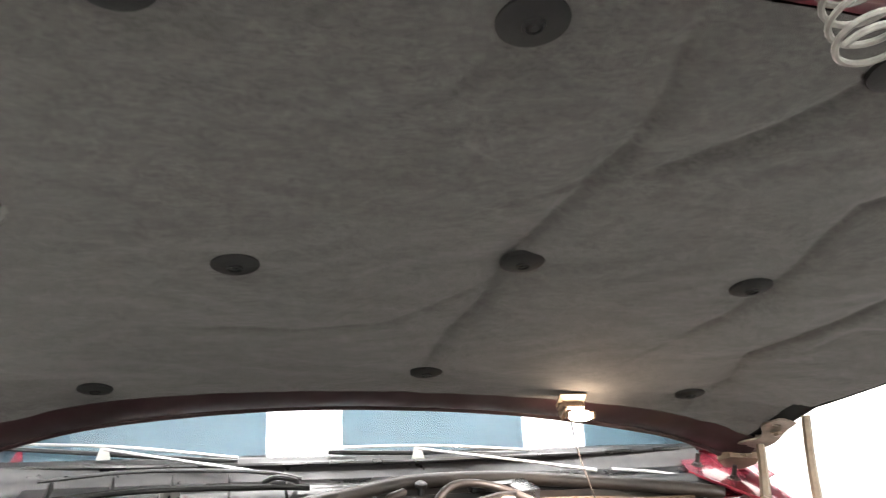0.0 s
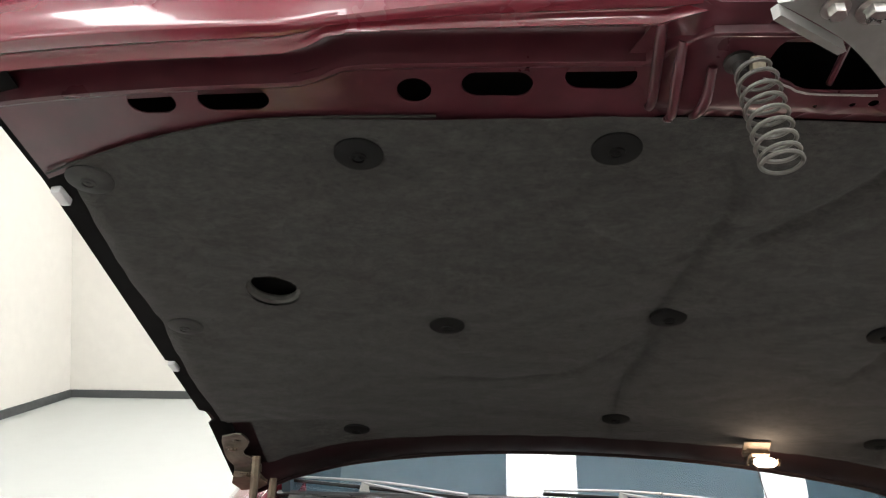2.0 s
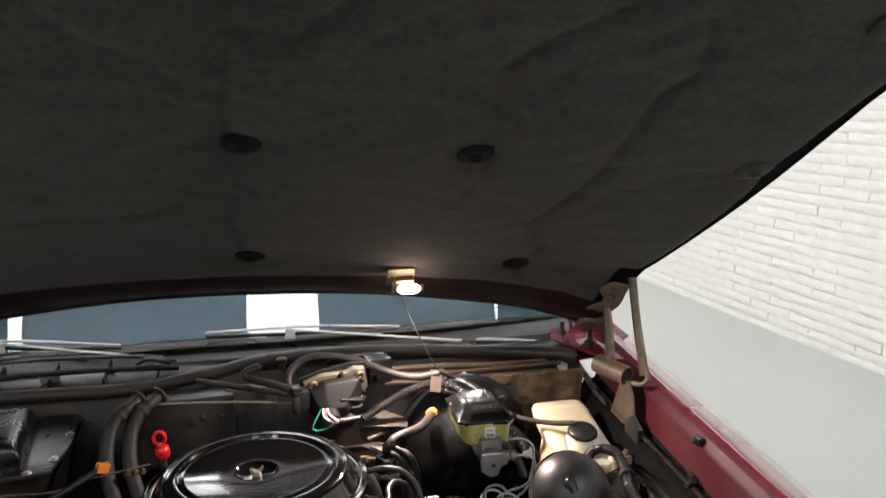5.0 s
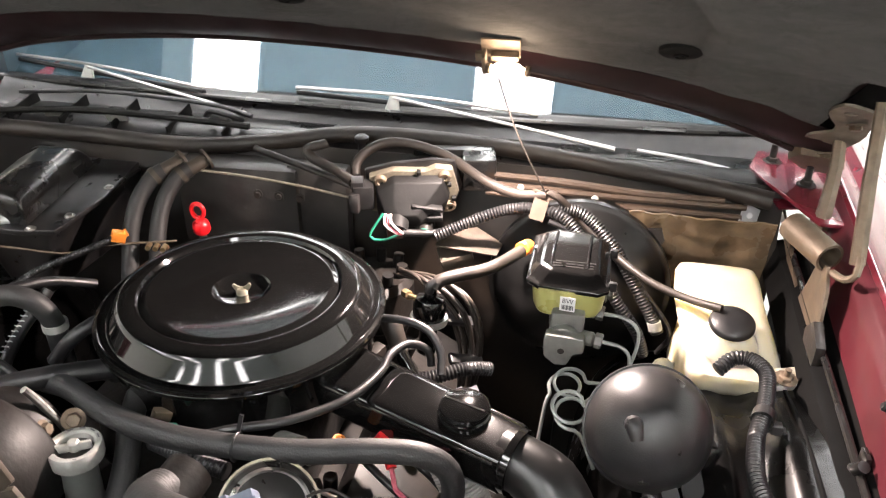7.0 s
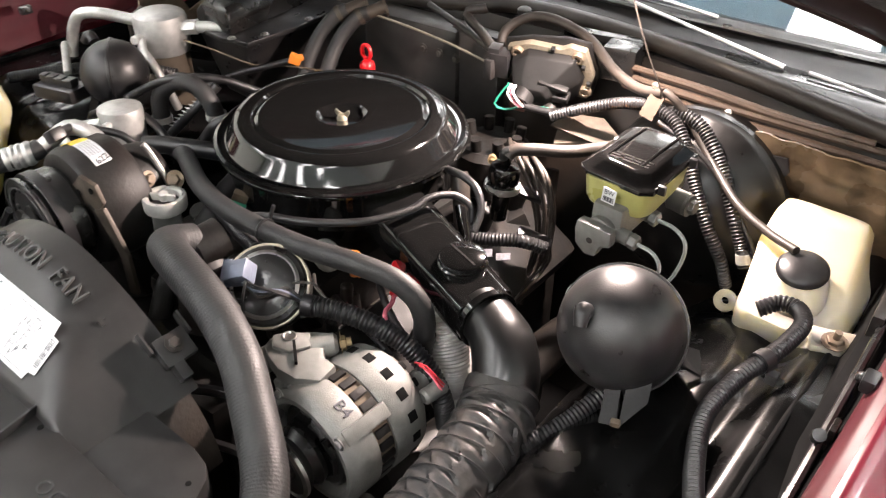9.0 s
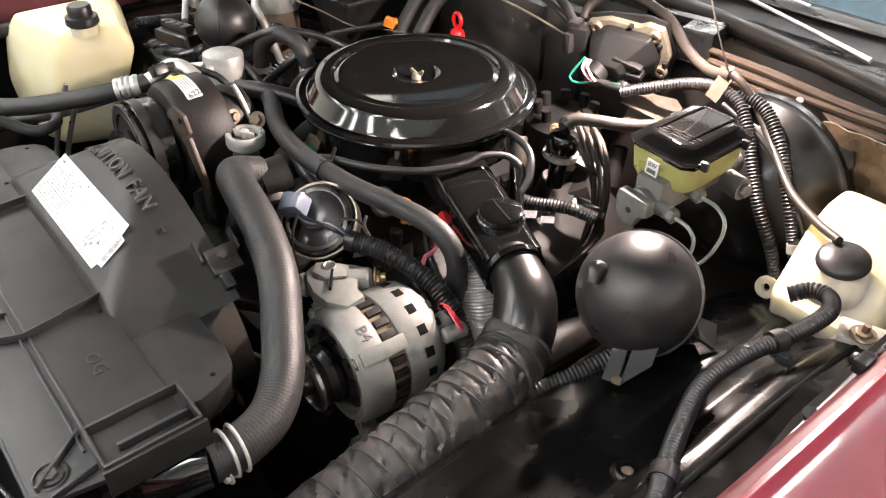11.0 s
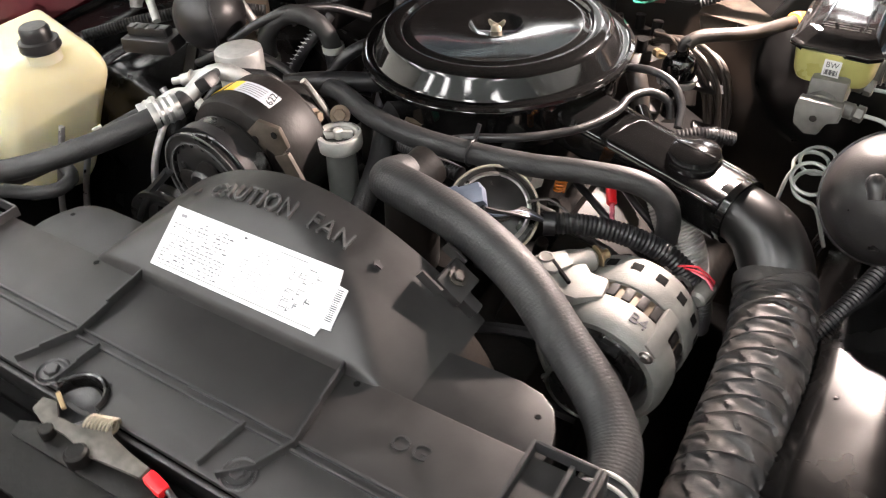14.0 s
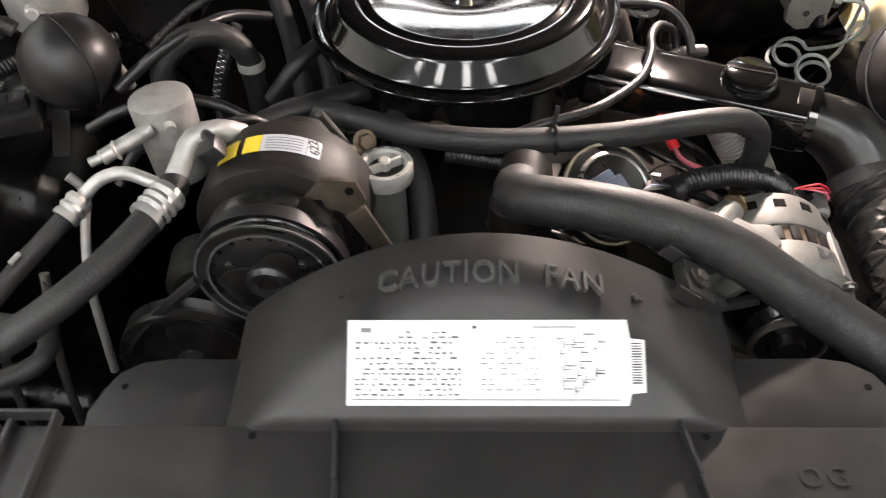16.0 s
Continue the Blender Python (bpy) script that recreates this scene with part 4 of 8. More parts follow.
part("lever_clip", box((0.020, 0.004, 0.003), (-0.032, 0.490, 0.871), (0, 0, -24), bevel=0.001), BRASS, hood_lock)
part("lever_pivot", cyl((0.022, 0.462, 0.862), (0.022, 0.462, 0.876), 0.009, 16, 0.002), SUPPORT, hood_lock)
part("lever_pivot", cyl((-0.02, 0.466, 0.862), (-0.02, 0.466, 0.872), 0.006, 12, 0.001), SUPPORT, hood_lock)
part("release_tab", box((0.021, 0.011, 0.009), (0.092, 0.475, 0.868), (0, 6, -10), bevel=0.0035), RED_PLASTIC, hood_lock, "red release tab")
part("tab_cable", tube([(0.104, 0.475, 0.869), (0.13, 0.468, 0.866), (0.17, 0.47, 0.862)], 0.0025, 8), RUBBER, hood_lock)
for k in range(7):
    part("spring_coil", tube([V(0.004 + 0.0032 * k, 0.4885 + 0.001 * k, 0.868) + V(0.0012 * math.sin(a), 0.0065 * math.cos(a), 0.0065 * math.sin(a)) for a in [n * math.pi / 6 for n in range(13)]], 0.0012, 6), ZINC, hood_lock, "pale lock spring")

# inner fenders
def inner_fender(side):
    def fn(s, t):
        y = 0.44 + 1.05 * s
        prof = [(0.40, 0.52), (0.42, 0.66), (0.445, 0.75), (0.48, 0.79), (0.53, 0.808), (0.58, 0.812), (0.61, 0.815), (0.635, 0.832), (0.65, 0.842), (0.712, 0.846)]
        k = t * (len(prof) - 1)
        i = min(int(k), len(prof) - 2)
        f = k - i
        x = prof[i][0] * (1 - f) + prof[i + 1][0] * f
        z = prof[i][1] * (1 - f) + prof[i + 1][1] * f
        low = max(0, (0.80 - y) / 0.36)
        z -= 0.10 * low ** 2 * max(0, 1 - t * 0.85)
        z -= 0.22 * max(0.0, y - 1.1)
        if y > 1.22:
            z -= 0.5 * (y - 1.22) ** 2 + 0.10 * max(0, y - 1.22)
        # two long pressed ridges
        d = x - 0.60 + 0.03 * math.sin((y - 0.6) * 2.2)
        z += 0.007 * math.exp(-(d / 0.014) ** 2) * (0.5 + 0.5 * math.tanh((y - 0.95) * 14))
        z += 0.006 * math.exp(-((x - 0.637) / 0.011) ** 2)
        # a round boss with a dimple
        rr = math.hypot(x - 0.61, y - 0.906)
        z += 0.011 * math.exp(-(rr / 0.03) ** 2) - 0.009 * math.exp(-(rr / 0.011) ** 2)
        if side < 0:
            z -= 0.3 * (0.5 - 0.5 * math.tanh((y - 0.93) * 40))
        z += 0.002 * noise.noise(V(x * 9, y * 9, side))
        return (0.015 * 0 + side * x, y, z)
    return fn


for side in (-1, 1):
    f = thing("inner_fender", (side * 0.55, 0.95, 0.5), "glossy black steel inner fender panel with pressed ridges", "inner fender", "inner fenders")
    part("panel", sheet(inner_fender(side), 90, 60, 0.0015), INNER, f, angle=70)
    fn = inner_fender(side)
    if side > 0:
        part("boss_ring", lathe([(0.006, 0.004), (0.011, 0.005), (0.015, 0.0015), (0.016, -0.003)], pose(0.61, 0.906, 0.823), 24), INNER, f)
        part("boss_plug", lathe([(0, 0.003), (0.003, 0.0035), (0.0065, 0.002), (0.0075, -0.002)], pose(0.61, 0.906, 0.822), 16), RUST, f, "brown plug in the boss")
        part("edge_bead", tube([Vector(fn(k / 12, 0.9)) + V(0, 0, 0.002) for k in range(10)], 0.003, 8), DULL, f, "rolled bead along the panel")
    rnd = random.Random(5)
    for k in range(12 if side > 0 else 0):
        s, t = 0.28 + 0.24 * rnd.random(), 0.30 + 0.26 * rnd.random()
        p = Vector(fn(s, t))
        part("weld_stud", lathe([(0, 0.0026), (0.0022, 0.002), (0.0032, 0.0), (0.0034, -0.002)], axis_matrix(p, (-0.2, 0, 1)), 12), INNER, f)

# cowl, firewall, windscreen
firewall = thing("firewall", (0.0, 1.45, 0.4), "dusty brown-black firewall with pressed ledges", "firewall")
part("panel", sheet(lambda s, t: (-0.68 + 1.36 * s, 1.50 + 0.012 * noise.noise(V(s * 6, t * 3, 1)) + 0.17 * max(0, (t - 0.83)), 0.20 + 0.747 * t), 60, 30, 0.003), FIREWALL, firewall)
for x0, z0, x1, z1 in ((0.242, 0.946, 0.592, 0.936), (0.243, 0.931, 0.623, 0.928), (0.247, 0.916, 0.619, 0.912)):
    part("ledge", tube([(x0, 1.485, z0), (x0 + 0.12, 1.483, z0 - 0.002), (x1 - 0.12, 1.484, z1 + 0.001), (x1, 1.487, z1)], [0.0045, 0.006, 0.006, 0.0045], 8), RAIL, firewall, "brown dusty ledge rail")
part("corner_gusset", sheet(lambda s, t: (0.46 + 0.20 * s, 1.445 + 0.035 * (1 - t) + 0.006 * noise.noise(V(s * 5, t * 5, 1)), 0.79 + 0.135 * t + 0.006 * noise.noise(V(s * 7, t * 4, 4))), 24, 16, 0.003), SEALER, firewall, "tan sealer-stained corner plate")
part("pad", prism([(0.472, 0.872), (0.505, 0.866), (0.514, 0.885), (0.508, 0.903), (0.478, 0.90)], 0.004, Matrix(((1, 0, 0, 0), (0, 0, -1, 1.447), (0, 1, 0, 0.0), (0, 0, 0, 1)))), RUBBER, firewall)

cowl = thing("cowl_panel", (0.0, 1.6, 0.9), "black cowl panel below the windscreen", "cowl panel")
part("shelf", sheet(lambda s, t: (-0.70 + 1.4 * s, 1.53 + 0.16 * t, 0.935 + 0.035 * t + 0.012 * math.sin(t * 9)), 40, 16, 0.003), BLACK_PLASTIC, cowl)
part("trough", box((1.3, 0.05, 0.05), (0.0, 1.60, 0.925), bevel=0.006), BLACK_SATIN, cowl)
for k in range(5):
    part("grille_bar", box((0.004, 0.085, 0.024), (-0.60 + 0.10 * k, 1.575, 0.952), (10, 0, 0), bevel=0.001), SUPPORT, cowl)
part("grille_frame", tube([(-0.62, 1.60, 0.972), (-0.45, 1.605, 0.982), (-0.25, 1.60, 0.976), (-0.17, 1.585, 0.966)], 0.004, 8), BLACK_PLASTIC, cowl)
part("grille_frame", tube([(-0.64, 1.52, 0.962), (-0.45, 1.53, 0.975), (-0.25, 1.535, 0.972), (-0.16, 1.55, 0.962)], 0.006, 8), SUPPORT, cowl)
for x in (-0.52, -0.40):
    part("foil_patch", box((0.035, 0.003, 0.03), (x, 1.548, 0.958), (35, 0, 12), bevel=0.001), PALE_GREY, cowl, "crumpled pale foil patch")
part("cowl_trim", tube([(0.467, 1.60, 0.957), (0.52, 1.592, 0.955), (0.57, 1.583, 0.952), (0.616, 1.57, 0.948)], 0.003, 8), PAPER, cowl, "bright edge strip")
part("washer_pipe", tube([(-0.24, 1.56, 0.97), (-0.22, 1.545, 0.985), (-0.19, 1.55, 0.978), (-0.18, 1.57, 0.965)], 0.005, 8), BLACK_PLASTIC, cowl)
# black seal; the warm lamp's brown tint is put into its colour
part("cowl_seal", tube([(-0.66, 1.475, 0.955), (-0.45, 1.50, 0.945), (-0.25, 1.505, 0.94), (-0.10, 1.53, 0.95), (0.02, 1.55, 0.964), (0.2, 1.55, 0.966), (0.4, 1.53, 0.958), (0.56, 1.505, 0.95), (0.655, 1.485, 0.943)], 0.0135, 12), BROWN_RUBBER, cowl, "black rubber hood seal, browned by lamp light in its colour")
part("cowl_knob", join(cyl((0.042, 1.522, 0.95), (0.042, 1.522, 0.966), 0.006), lathe([(0, 0), (0.010, 0), (0.0115, 0.003), (0.0115, 0.008), (0.008, 0.011), (0, 0.012)], pose(0.042, 1.522, 0.964), 18)), BLACK_PLASTIC, cowl, "black rubber stop knob")
for x, y, z in ((0.41, 1.475, 0.925), (0.30, 1.48, 0.93), (0.15, 1.5, 0.935)):
    part("plug", lathe([(0, 0.004), (0.005, 0.003), (0.006, 0)], axis_matrix((x, y, z), (0, -0.8, 0.6)), 10), PALE_GREY, cowl, "pale plug")
# red shelf corners where fender meets cowl
for side in (-1, 1):
    part("cowl_side", sheet(lambda s, t, side=side: (0.015 + side * (0.685 + 0.085 * t), 1.50 + 0.36 * s, 0.925 + 0.045 * t + 0.02 * s), 10, 6, 0.002), RED, cowl, "red painted cowl side")
for side in (-1, 1):
    part("corner_plate", prism([(side * x, y) for x, y in ((0.624, 1.632), (0.64, 1.65), (0.672, 1.668), (0.735, 1.742), (0.738, 1.53), (0.715, 1.505), (0.668, 1.495), (0.655, 1.56), (0.632, 1.60))], 0.004, pose(0, 0, 0.926), 0.001), RED, cowl, "red painted corner shelf")
    part("corner_bolt", join(bolt((side * 0.665, 1.645, 0.93), (0, 0, 1), 0.009, 0.01), cyl((side * 0.665, 1.645, 0.93), (side * 0.665, 1.645, 0.958), 0.005)), RUBBER, cowl)
    part("corner_bolt", bolt((side * 0.69, 1.59, 0.93), (0, 0, 1), 0.010, 0.009), BLACK_DUST, cowl)


def screen_fn(s, t):
    x = -0.74 + 1.48 * s
    return (0.01 + x * (1 - 0.12 * t), 1.665 + 0.026 * (x / 0.7) ** 2 + 0.85 * t, 0.975 + 0.50 * t + 0.02 * math.sin(math.pi * t))


screen = thing("windscreen", (0.0, 1.7, 0.97), "tinted glass windscreen reflecting the ceiling lights", "windscreen", kind="")
part("pane", sheet(screen_fn, 40, 20, 0.005), GLASS, screen).visible_shadow = False
part("lower_seal", tube([V(*screen_fn(s / 10, 0)) + V(0, -0.012, -0.004) for s in range(11)], 0.009, 8), RUBBER, screen, "black rubber screen seal")
part("trim", tube([V(*screen_fn(s / 10, 0)) + V(0, -0.024, -0.001) for s in range(11)], 0.005, 8), BLACK_SATIN, screen)
for side in (0.0, 1.0):
    part("pillar", tube([V(*screen_fn(side, t / 5)) for t in range(6)], 0.022, 10), RED, screen, "red windscreen pillar")
cabin = thing("cabin", (0.0, 2.6, 0.9), "dark car interior behind the windscreen", "cabin")
part("dashboard", sheet(lambda s, t: (-0.7 + 1.4 * s, 1.70 + 0.6 * t, 0.93 + 0.05 * math.sin(math.pi * t * 0.9)), 10, 8, 0.01), DASH, cabin)
part("roof", sheet(lambda s, t: (-0.66 + 1.32 * s, 2.50 + 1.1 * t, 1.475 + 0.03 * math.sin(math.pi * s)), 10, 8, 0.02), RED, cabin, "dark red roof")
part("back_wall", box((1.4, 0.02, 0.6), (0, 3.5, 1.2)), DASH, cabin)
for side in (-1, 1):
    part("cabin_side", box((0.02, 1.85, 0.62), (side * 0.71, 2.6, 1.16)), DASH, cabin)

for x0, arm_end in ((-0.70, V(-0.19, 1.605, 0.962)), (-0.115, V(0.433, 1.60, 0.955))):
    w = thing("wiper", (x0 + 0.3, 1.64, 0.97), "silver windscreen wiper with black rubber blade parked on the glass", "wiper", "wipers")
    a, b = (V(x0, 1.71, 1.0), V(-0.285, 1.645, 0.985)) if x0 < -0.5 else (V(x0, 1.655, 0.995), V(0.304, 1.655, 0.98))
    frame_ = part("blade_frame", join(tube([a + V(0, 0, 0.004), a.lerp(b, 0.5) + V(0, -0.004, 0.012), b + V(0, 0, 0.003)], 0.003, 8)), WIPER, w)
    part("blade_rubber", tube([a + V(0, 0.004, -0.006), a.lerp(b, 0.5) + V(0, 0.004, -0.006), b + V(0, 0.004, -0.006)], 0.0045, 6), RUBBER, frame_)
    arm_ = part("arm", tube([a.lerp(b, 0.42) + V(0, -0.01, 0.008), a.lerp(b, 0.42).lerp(arm_end, 0.35) + V(0, -0.008, 0.006), a.lerp(b, 0.42).lerp(arm_end, 0.7) + V(0, -0.003, 0.003), arm_end], [0.0028, 0.0028, 0.0032, 0.0045], 8), WIPER, w)
    part("arm_clip", prism([(0, 0), (0.026, 0), (0.02, 0.022), (0.006, 0.024)], 0.006, Matrix.Translation(a.lerp(b, 0.42) + V(-0.012, -0.016, -0.012)) @ pose(0, 0, 0, 60, 0, 0), 0.001), PALE_GREY, arm_)

# ---- engine bay ----
# dark mass below everything: frame rails, block, black sheets added for shade
engine = thing("engine_block", (0.0, 1.0, 0.25), "dark greasy V8 engine block and heads deep in the bay", "engine")
part("block", box((0.42, 0.62, 0.42), (0.0, 1.12, 0.46), bevel=0.03), ENGINE, engine)
part("intake", box((0.2, 0.5, 0.1), (0.0, 1.12, 0.71), bevel=0.02), ENGINE, engine)
for side in (-1, 1):
    part("valve_cover", box((0.12, 0.5, 0.07), (side * 0.2, 1.13, 0.69), (0, side * 30, 0), bevel=0.02), ENGINE, engine, "black valve cover")
    part("exhaust_manifold", tube([(side * 0.29, 0.9, 0.62), (side * 0.3, 1.05, 0.6), (side * 0.3, 1.3, 0.58), (side * 0.28, 1.4, 0.5)], [0.025, 0.03, 0.032, 0.03], 12), ENGINE, engine, "dark rusty exhaust manifold")
part("timing_cover", box((0.26, 0.05, 0.3), (0.0, 0.82, 0.56), bevel=0.02), ENGINE, engine)
for x, z, r in ((0.0, 0.66, 0.075), (0.0, 0.48, 0.08)):
    part("pulley", lathe([(0, 0.012), (0.02, 0.012), (0.024, 0.004), (r - 0.02, 0.0), (r - 0.006, 0.014), (r, 0.014), (r, 0.008), (r - 0.007, 0.0), (r, -0.008), (r, -0.014), (0, -0.014)], axis_matrix((x, 0.775, z), (0, -1, 0)), 32), BLACK_SATIN, engine, "black belt pulley")
for pts in ([(-0.072, 0.80, 0.665), (-0.09, 0.80, 0.75), (-0.104, 0.80, 0.835)], [(0.075, 0.775, 0.66), (0.2, 0.79, 0.70), (0.28, 0.80, 0.69)], [(0.05, 0.775, 0.72), (0.17, 0.79, 0.78), (0.26, 0.80, 0.80)]):
    part("drive_belt", tube(pts, 0.006, 6), RUBBER, engine)
part("water_neck", join(cyl((0.05, 0.86, 0.76), (0.05, 0.872, 0.86), 0.03, 20, 0.006), cyl((0.05, 0.865, 0.868), (0.055, 0.9, 0.872), 0.024)), ENGINE, engine)
rnd = random.Random(11)
bits = []
for k in range(46):
    x, y = rnd.uniform(-0.22, 0.2), rnd.uniform(0.88, 1.40)
    z = 0.715 + rnd.uniform(0, 0.05)
    if rnd.random() < 0.5:
        bits.append(box((rnd.uniform(0.015, 0.05), rnd.uniform(0.015, 0.05), rnd.uniform(0.02, 0.06)), (x, y, z), (rnd.uniform(-25, 25), rnd.uniform(-25, 25), rnd.uniform(0, 90)), bevel=0.003))
    else:
        bits.append(cyl((x, y, z - 0.02), (x + rnd.uniform(-0.03, 0.03), y + rnd.uniform(-0.03, 0.03), z + 0.04), rnd.uniform(0.006, 0.016), 10, 0.002))
for b in bits:
    part("intake_hardware", b, ENGINE, engine)
underside = thing("bay_underside", (0.0, 1.0, 0.2), "dark frame rails and added black sheets below the engine", "frame")
# added sheets that close the bay in darkness; only the rails are parts
part("floor_dark_sheet", box((1.4, 1.2, 0.02), (0, 1.0, 0.24)), DARK, underside)
part("front_dark_sheet", box((1.3, 0.02, 0.80), (0, 0.50, 0.41)), DARK, underside)
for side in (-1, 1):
    part("rail", box((0.08, 1.1, 0.12), (side * 0.42, 1.0, 0.42), bevel=0.01), BLACK_DUST, underside)
    part("side_dark_sheet", box((0.01, 1.15, 0.74), (side * 0.66, 1.0, 0.375)), DARK, underside)

# radiator and fan behind the cover
radiator = thing("radiator", (0, 0.57, 0.3), "dark radiator core under the black cover", "radiator")
part("core", box((0.66, 0.05, 0.5), (0.0, 0.57, 0.56), bevel=0.004), BLACK_DUST, radiator)
part("side_tank", box((0.06, 0.07, 0.52), (0.345, 0.575, 0.53), bevel=0.015), BLACK_GLOSS, radiator, "glossy black plastic side tank")
part("side_tank", box((0.06, 0.07, 0.52), (-0.365, 0.585, 0.57), bevel=0.015), BLACK_GLOSS, radiator, "glossy black plastic side tank")
part("outlet_neck", tube([(0.330, 0.584, 0.73), (0.331, 0.587, 0.78), (0.338, 0.597, 0.803), (0.351, 0.615, 0.814), (0.362, 0.636, 0.817)], [0.037, 0.037, 0.035, 0.031, 0.0255], 28), BLACK_GLOSS, radiator, "glossy black elbow neck")

# radiator cover and fan shroud
shroud = thing("fan_shroud", (0.012, 0.65, 0.84), "matt black plastic radiator cover and arched fan shroud", "fan shroud")
FAN_C, FAN_R = (0.012, 0.748), 0.19


def cover_z(y):
    return 0.865 + 0.001 * (y - 0.50) / 0.14


notch = [(-0.028 + 0.024 * math.cos(a), 0.499 + 0.023 * math.sin(a)) for a in [math.pi * (1 - k / 12) for k in range(13)]]
cov = prism([(-0.375, 0.512), (-0.36, 0.497)] + notch + [(0.345, 0.497), (0.36, 0.512), (0.367, 0.552), (0.366, 0.629), (-0.325, 0.629), (-0.345, 0.565)], 0.006, None, 0.0015)
for v in cov.verts:
    v.co.z += cover_z(v.co.y) - 0.006
part("cover_top", cov, SHROUD, shroud)
part("cover_front", box((0.70, 0.005, 0.045), (-0.008, 0.4995, 0.834), (8, 0, 0), bevel=0.002), SHROUD, shroud)
part("notch_rim", tube([(x, y + 0.001, 0.8665) for x, y in notch], 0.0026, 8), BLACK_SATIN, shroud, "glossy rolled rim of the notch")
part("notch_wall", sheet(lambda s, t: (-0.028 + 0.0235 * math.cos(math.pi * s), 0.499 + 0.0225 * math.sin(math.pi * s), 0.866 - 0.03 * t), 20, 2, 0.0015), BLACK_SATIN, shroud)
for side, x0, x1 in ((1, 0.17, 0.318), (-1, -0.145, -0.283)):
    wing = prism([(x0, 0.627), (x1, 0.627), (x1 + side * 0.001, 0.652), (x1 - side * 0.004, 0.67), (x1 - side * 0.013, 0.687), (x1 - side * 0.028, 0.697), (x1 - side * 0.05, 0.701), (x0, 0.70)], 0.034, pose(0, 0, 0.814), 0.003)
    part("rear_wing", wing, SHROUD, shroud)
    part("pin_hole", lathe([(0, 0.0004), (0.0024, 0.0004), (0.0028, 0)], pose(x1 - side * 0.021, 0.674, 0.8481), 10), DARK, shroud)


def arch_pt(a, r):
    return (FAN_C[0] + r * math.cos(a) * (1 + 0.26 * math.cos(a) ** 2), FAN_C[1] + r * math.sin(a))


A0 = math.asin((0.845 - FAN_C[1]) / FAN_R)


def shroud_z(a, y):
    """Height of the arched shroud at an angle round the fan and a depth: the barrel meets the sloped face in a soft shoulder."""
    barrel = arch_pt(a, FAN_R)[1] - 0.004 * max(0.0, min(1.0, (0.75 - y) / 0.056)) * max(0.0, math.sin(a)) ** 2 - 0.002
    slope = 0.8975 + 0.70 * (y - 0.6605)
    if y < 0.629:
        slope -= (0.629 - y) * 1.6
    soft = 0.012
    k = max(0.0, soft - abs(barrel - slope)) / soft
    return min(barrel, slope) - k * k * soft / 4


def arch_shell(s, t):
    a = A0 + (math.pi - 2 * A0) * s
    y = 0.75 - 0.132 * t
    return (arch_pt(a, FAN_R)[0], y, max(0.842, shroud_z(a, y)))


part("fan_arch", sheet(arch_shell, 110, 60, 0.004), SHROUD, shroud, angle=60)
part("arch_inner", sheet(lambda s, t: (arch_pt(math.pi * s, FAN_R - 0.024)[0], 0.70 + 0.048 * t, arch_pt(math.pi * s, FAN_R - 0.024)[1]), 40, 4, 0.002), BLACK_DUST, shroud)
# ribs and steps on the cover
for pts in (((0.145, 0.634, 0.879), (0.152, 0.59, 0.877), (0.158, 0.55, 0.876)), ((0.158, 0.55, 0.877), (0.146, 0.522, 0.876), (0.125, 0.502, 0.874)),
            ((-0.092, 0.632, 0.879), (-0.088, 0.585, 0.876), (-0.085, 0.547, 0.874)), ((-0.085, 0.547, 0.877), (-0.098, 0.52, 0.876), (-0.108, 0.502, 0.873)),
            ((-0.055, 0.547, 0.875), (-0.057, 0.525, 0.874), (-0.058, 0.503, 0.872)), ((0.112, 0.547, 0.874), (0.108, 0.525, 0.8735), (0.105, 0.503, 0.872))):
    part("rib", join(*[box((0.0028, (Vector(b) - Vector(a)).length + 0.001, 0.009), tuple((Vector(a) + Vector(b)) / 2 + V(0, 0, -0.0065)), (0, 0, math.degrees(math.atan2(-(b[0] - a[0]), b[1] - a[1]))), bevel=0.001) for a, b in zip(pts, pts[1:])]), RIB, shroud)
for y in (0.546, 0.554):
    part("cross_rib", box((0.67, 0.0024, 0.006), (-0.005, y, cover_z(y) + 0.0005), bevel=0.0008), RIB, shroud)
for side, mx in ((1, 0.338), (-1, -0.316)):
    z = cover_z(0.6)
    for dx in (-0.025, 0.025):
        part("end_rib", box((0.003, 0.085, 0.012), (mx + dx, 0.594, z + 0.004), bevel=0.0009), RIB, shroud)
    for y in (0.5525, 0.6355):
        part("end_rib", box((0.047, 0.003, 0.012), (mx, y, z + 0.004), bevel=0.0009), RIB, shroud)
    part("end_bar", box((0.004, 0.062, 0.009), (mx + side * 0.007, 0.60, z + 0.003), bevel=0.0012), RIB, shroud)
    part("end_skirt", box((0.004, 0.09, 0.03), (mx + side * 0.0285, 0.594, z - 0.008), bevel=0.0012), SHROUD, shroud)
    part("corner_rib", box((0.003, 0.06, 0.008), (mx - side * 0.012, 0.526, z + 0.002), (0, 0, 40 * side), bevel=0.0008), RIB, shroud)
    part("corner_rib", box((0.003, 0.04, 0.008), (mx + side * 0.018, 0.53, z + 0.002), (0, 0, 14 * side), bevel=0.0008), RIB, shroud)
for x, y in ((0.336, 0.517), (0.137, 0.512), (-0.07, 0.509), (-0.33, 0.514)):
    part("cover_bolt", join(bolt((x, y, cover_z(y) + 0.0005), (0, 0, 1), 0.0065, 0.005), lathe([(0.012, 0), (0.0135, 0.0014), (0.015, 0)], pose(x, y, cover_z(y) + 0.0005), 20)), RIB, shroud)
